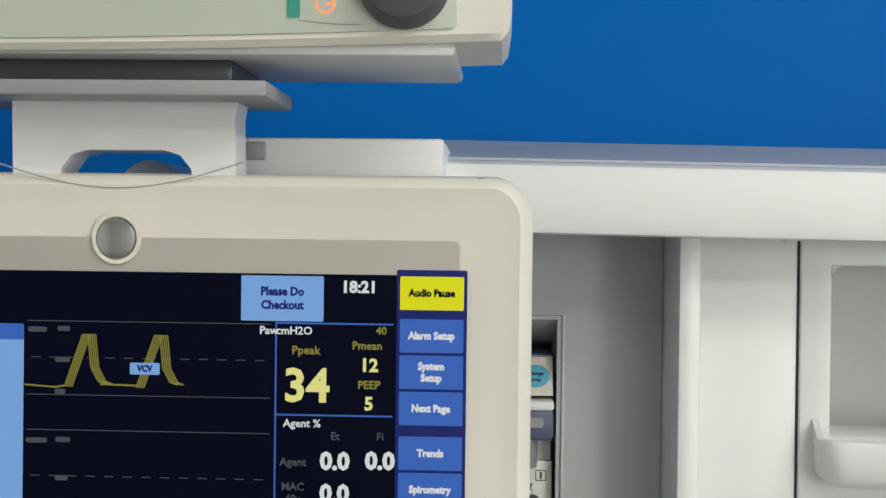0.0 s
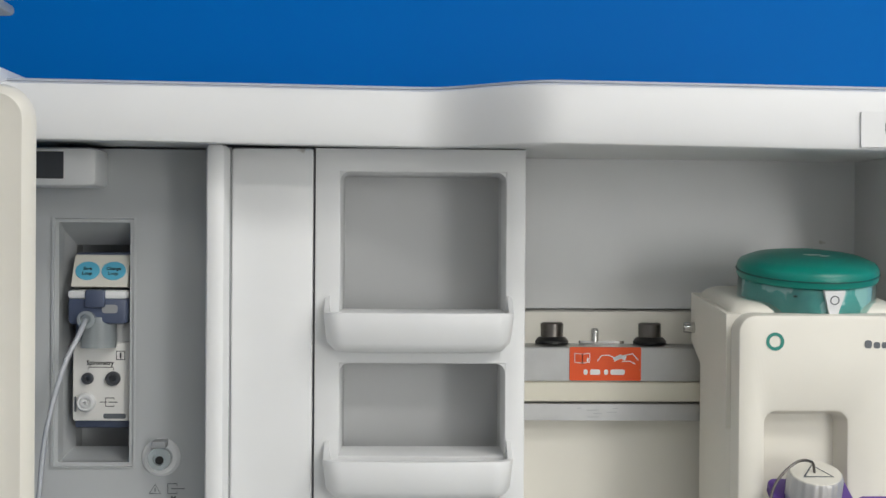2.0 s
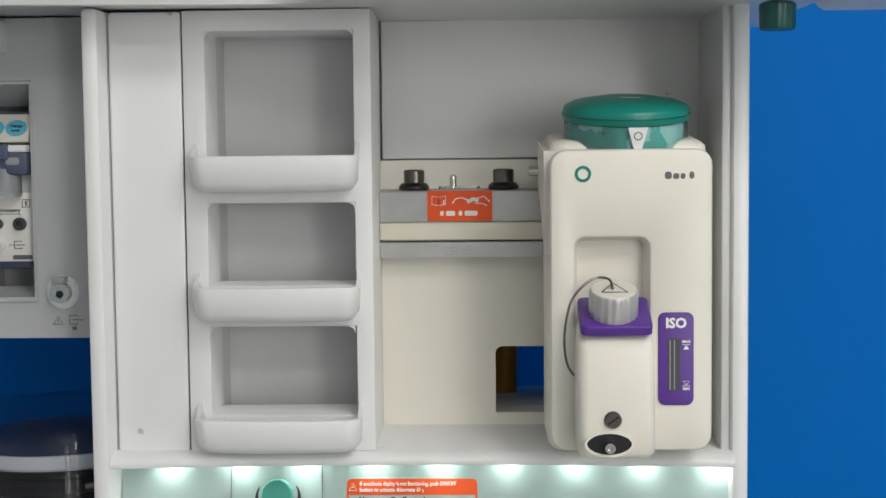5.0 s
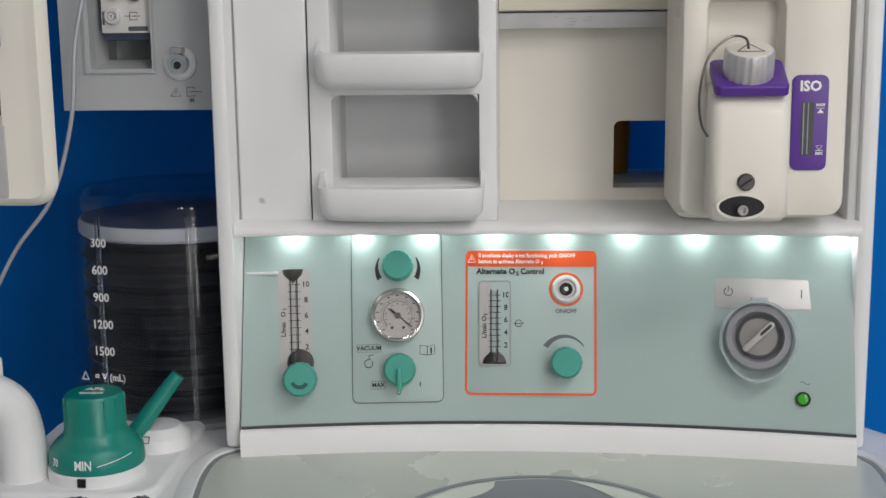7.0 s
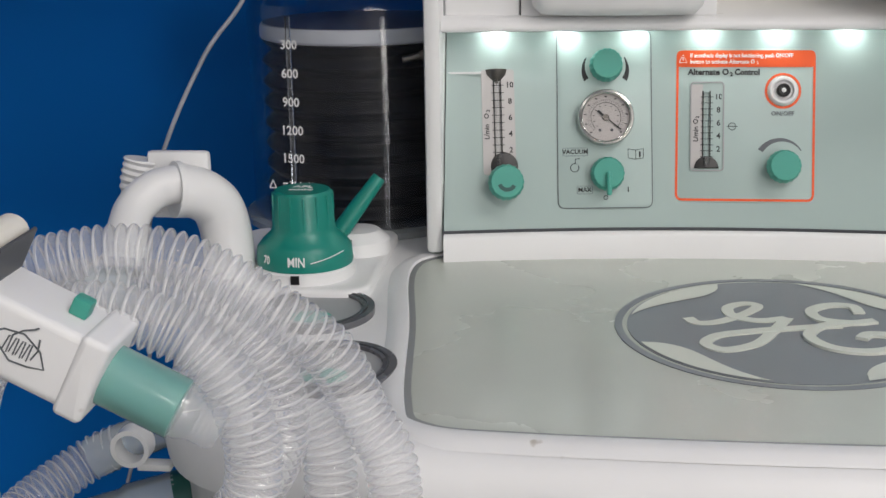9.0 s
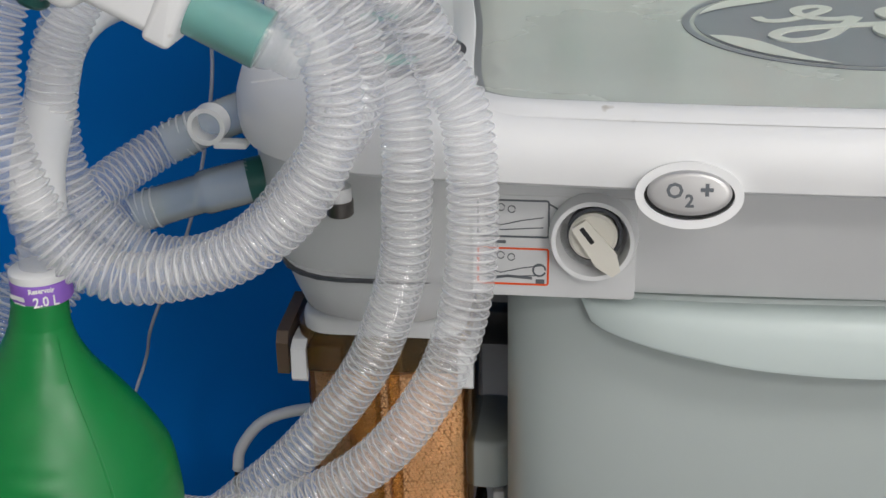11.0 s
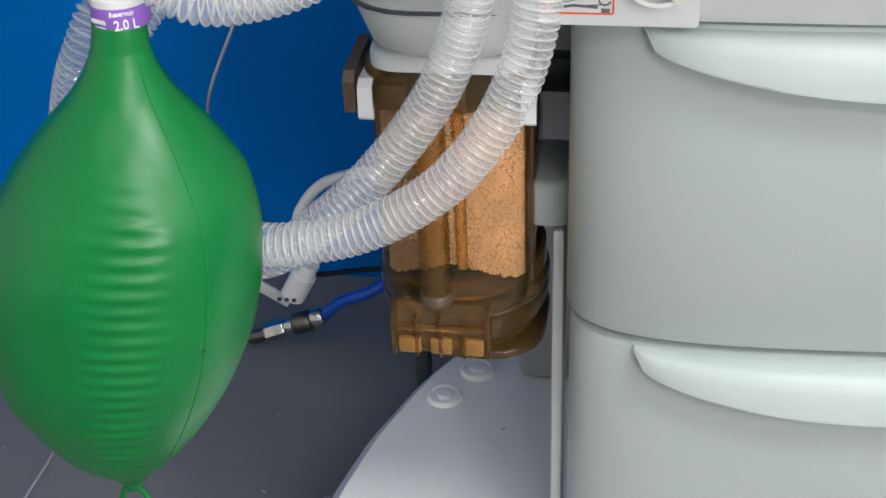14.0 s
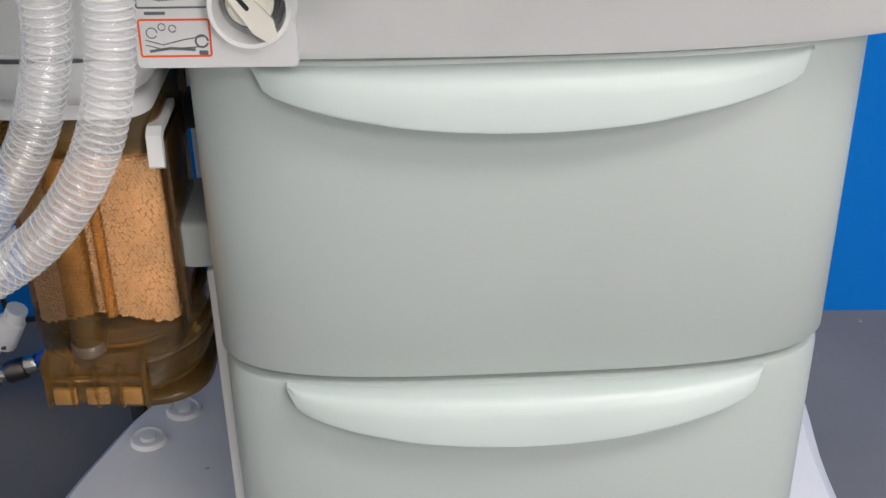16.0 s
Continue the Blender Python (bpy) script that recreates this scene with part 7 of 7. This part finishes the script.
part("base_collar", lathe([(0.045, 0.371), (0.056, 0.3735), (0.0605, 0.38), (0.0612, 0.389), (0.0635, 0.391), (0.0645, 0.395), (0.0645, 0.402), (0.062, 0.4035), (0.062, 0.4065), (0.065, 0.408), (0.065, 0.4155), (0.0622, 0.417), (0.0628, 0.422), (0.0622, 0.436), (0.0585, 0.438), (0.0575, 0.424), (0.05, 0.412)], 64), AMBERD, ac, "ribbed smoky amber base collar", pose(CX2, CY2, 0))
part("collar_ring", ringslab(oval(CX2, CY2, 0.0632, 0.0632, 56), 0.002, 0.4035, 0.4065), BROWN, ac, "dark seal ring")
part("base_foot", slab(rrect(CX2 + 0.014, CY2 + 0.0, 0.1, 0.116, 0.04), 0.3655, 0.372, 0.002), AMBERD, ac, "amber drain foot")
part("drain_outlet", lathe([(0.012, 0), (0.009, 0.008)], 24), GREYW, ac, "", pose(CX2 + 0.004, CY2 - 0.03, 0.3585))
# release latch: sloping plate, cross bars and ribs
bm = bmesh.new()
loft(bm, [[(x, -0.303, 0.379), (x, -0.3055, 0.381), (x, -0.3055, 0.39), (x, -0.302, 0.402), (x, -0.297, 0.4185), (x, -0.293, 0.4185), (x, -0.297, 0.401), (x, -0.3, 0.388), (x, -0.3, 0.379)] for x in (-0.3585, -0.287)])
lt = part("latch_tab", bm, AMBERD, ac, "bright amber release latch", None, 30)
for k in range(5):
    part("latch_rib", box(-0.3595 + 0.01755 * k, -0.3565 + 0.01755 * k, -0.3095, -0.296, 0.3785, 0.42 if k in (0, 4) else 0.412, 0.001), AMBERL, lt)
for k in range(3):
    part("latch_pad", box(-0.3545 + 0.0235 * k, -0.338 + 0.0235 * k, -0.309, -0.304, 0.381, 0.3945, 0.0016), mat("worn_amber_pad", lin(146, 106, 56), 0.3, var=0.1, scale=80), lt, "worn pale amber pad")
part("latch_bar", box(-0.358, -0.288, -0.3075, -0.304, 0.4, 0.4035, 0.001), AMBERD, lt)
part("head_plate", slab(rrect(CX2, CY2, 0.114, 0.126, 0.02), 0.574, 0.6035, 0.003), AMBERD, ac, "brown amber head plate")
part("head_block", box(-0.363, -0.34, -0.299, -0.284, 0.573, 0.592, 0.002), AMBERD, ac)
part("head_port", lathe([(0.014, 0), (0.014, 0.016), (0.011, 0.018)], 28), GREY, ac, "", pose(CX2 - 0.003, CY2 - 0.045, 0.572))
for x in (-0.3685, -0.259):
    hk = bmesh.new()
    hp_ = [(-0.25, 0.5935), (-0.292, 0.5935), (-0.2985, 0.5895), (-0.3, 0.568), (-0.2975, 0.5655), (-0.295, 0.566), (-0.294, 0.57), (-0.293, 0.5855), (-0.289, 0.588), (-0.25, 0.588)]
    loft(hk, [[(x - 0.005, y, z) for y, z in hp_], [(x + 0.005, y, z) for y, z in hp_]])
    part("hook", hk, WHITE, ac, "white plastic hook", None, 30)
bm = bmesh.new()
loft(bm, [[(x, y, z) for y, z in ((-0.297, 0.57), (-0.297, 0.592), (-0.292, 0.599), (-0.24, 0.603), (-0.24, 0.59), (-0.275, 0.585), (-0.285, 0.57))] for x in (-0.3835, -0.3755)])
part("hook_plate", bm, BROWN, ac, "smoky brown bracket plate", None, 30)

# ---- lines and cables ----
def line(name, pts, r, m, label, cat, step=0.008, seg=8):
    return tagged(part(name, tube(pts, r, step, seg), m, None, smooth=180), label, cat)


TUBEM = clear_mat("clear_thin_tube", (0.92, 0.94, 0.96, 1), (0.72, 0.75, 0.8, 1), 0.55, 0.1)
line("sampling_line", [(-0.3598, 0.022, 1.1795), (-0.364, 0.012, 1.166), (-0.372, 0.005, 1.145), (-0.382, 0.0, 1.1), (-0.389, 0.0, 1.04), (-0.409, 0.0, 0.978), (-0.445, 0.0, 0.93), (-0.485, 0.0, 0.848), (-0.53, 0.08, 0.745), (-0.542, 0.1, 0.645), (-0.575, 0.1, 0.512), (-0.626, 0.1, 0.399), (-0.66, 0.14, 0.32), (-0.72, 0.1, 0.17), (-0.79, 0.02, 0.03), (-0.82, -0.02, 0.004), (-0.821, -0.08, 0.004), (-0.83, -0.3, 0.004), (-0.9, -0.6, 0.004)], 0.0019, TUBEM, "thin clear gas sampling line hanging to the floor", "tube")
line("mains_cable", [(-0.36, 0.16, 0.24), (-0.43, 0.2, 0.252), (-0.494, 0.205, 0.247), (-0.547, 0.2, 0.232), (-0.578, 0.2, 0.195), (-0.585, 0.2, 0.165)], 0.0065, WHITE, "white mains cable with a moulded end", "cable", 0.006, 14)
line("data_cable", [(-0.585, 0.2, 0.168), (-0.588, 0.2, 0.13), (-0.575, 0.21, 0.1), (-0.52, 0.24, 0.09), (-0.4, 0.28, 0.08)], 0.0035, BLACK, "thin black cable behind the machine", "cable")
pg = thing("white_plug", (-0.59, 0.2, 0.08), "white ribbed plug hanging above the floor", "plug")
part("plug_body", tube([(-0.572, 0.195, 0.125), (-0.585, 0.195, 0.1), (-0.598, 0.195, 0.076)], 0.015, 0.003, 20, lambda i, n: 0.0125 + 0.003 * (i > n * 0.3)), WHITE, pg, "white plug body")
for k in range(3):
    part("plug_slot", box(-0.612 + 0.009 * k, -0.607 + 0.009 * k, 0.178, 0.1815, 0.079, 0.083, 0.0005), DGREY, pg)
line("gas_supply_hose", [(-0.4, 0.26, 0.14), (-0.47, 0.22, 0.1), (-0.504, 0.2, 0.085), (-0.54, 0.2, 0.068), (-0.565, 0.2, 0.045)], 0.0075, BLUEHOSE, "blue gas supply hose", "hose", 0.006, 14)
gc = thing("gas_coupling", (-0.6, 0.2, 0.0), "steel quick coupling on the blue hose near the floor", "coupling")
cpl = look((-0.563, 0.2, 0.046), (-0.66, 0.19, 0.012))
for z0, z1, r, m_ in ((-0.0, 0.016, 0.0115, STEEL), (0.016, 0.04, 0.0135, DSTEEL), (0.04, 0.052, 0.009, STEEL), (0.052, 0.078, 0.0115, STEEL), (0.078, 0.1, 0.0085, DSTEEL)):
    part("coupling_sleeve", lathe([(r * 0.9, -z0), (r, -z0 - 0.002), (r, -z1 + 0.002), (r * 0.9, -z1)], 6 if m_ is STEEL and z0 > 0.05 else 28), m_, gc, "", cpl)
wh = thing("white_coupling", (-0.69, 0.19, 0.0), "white gas coupling lying on the floor", "coupling")
part("sleeve", lathe([(0.012, 0), (0.0145, -0.004), (0.0145, -0.03), (0.01, -0.034)], 28), WHITE, wh, "", look((-0.672, 0.187, 0.015), (-0.72, 0.17, 0.014)))
part("tag_plate", box(-0.66, -0.6, 0.2, 0.204, 0.06, 0.075, 0.001), GREYW, gc, "", pose(0, 0, 0.01) @ pose(-0.63, 0.2, 0.067, 0, 32, 0) @ pose(0.63, -0.2, -0.067))
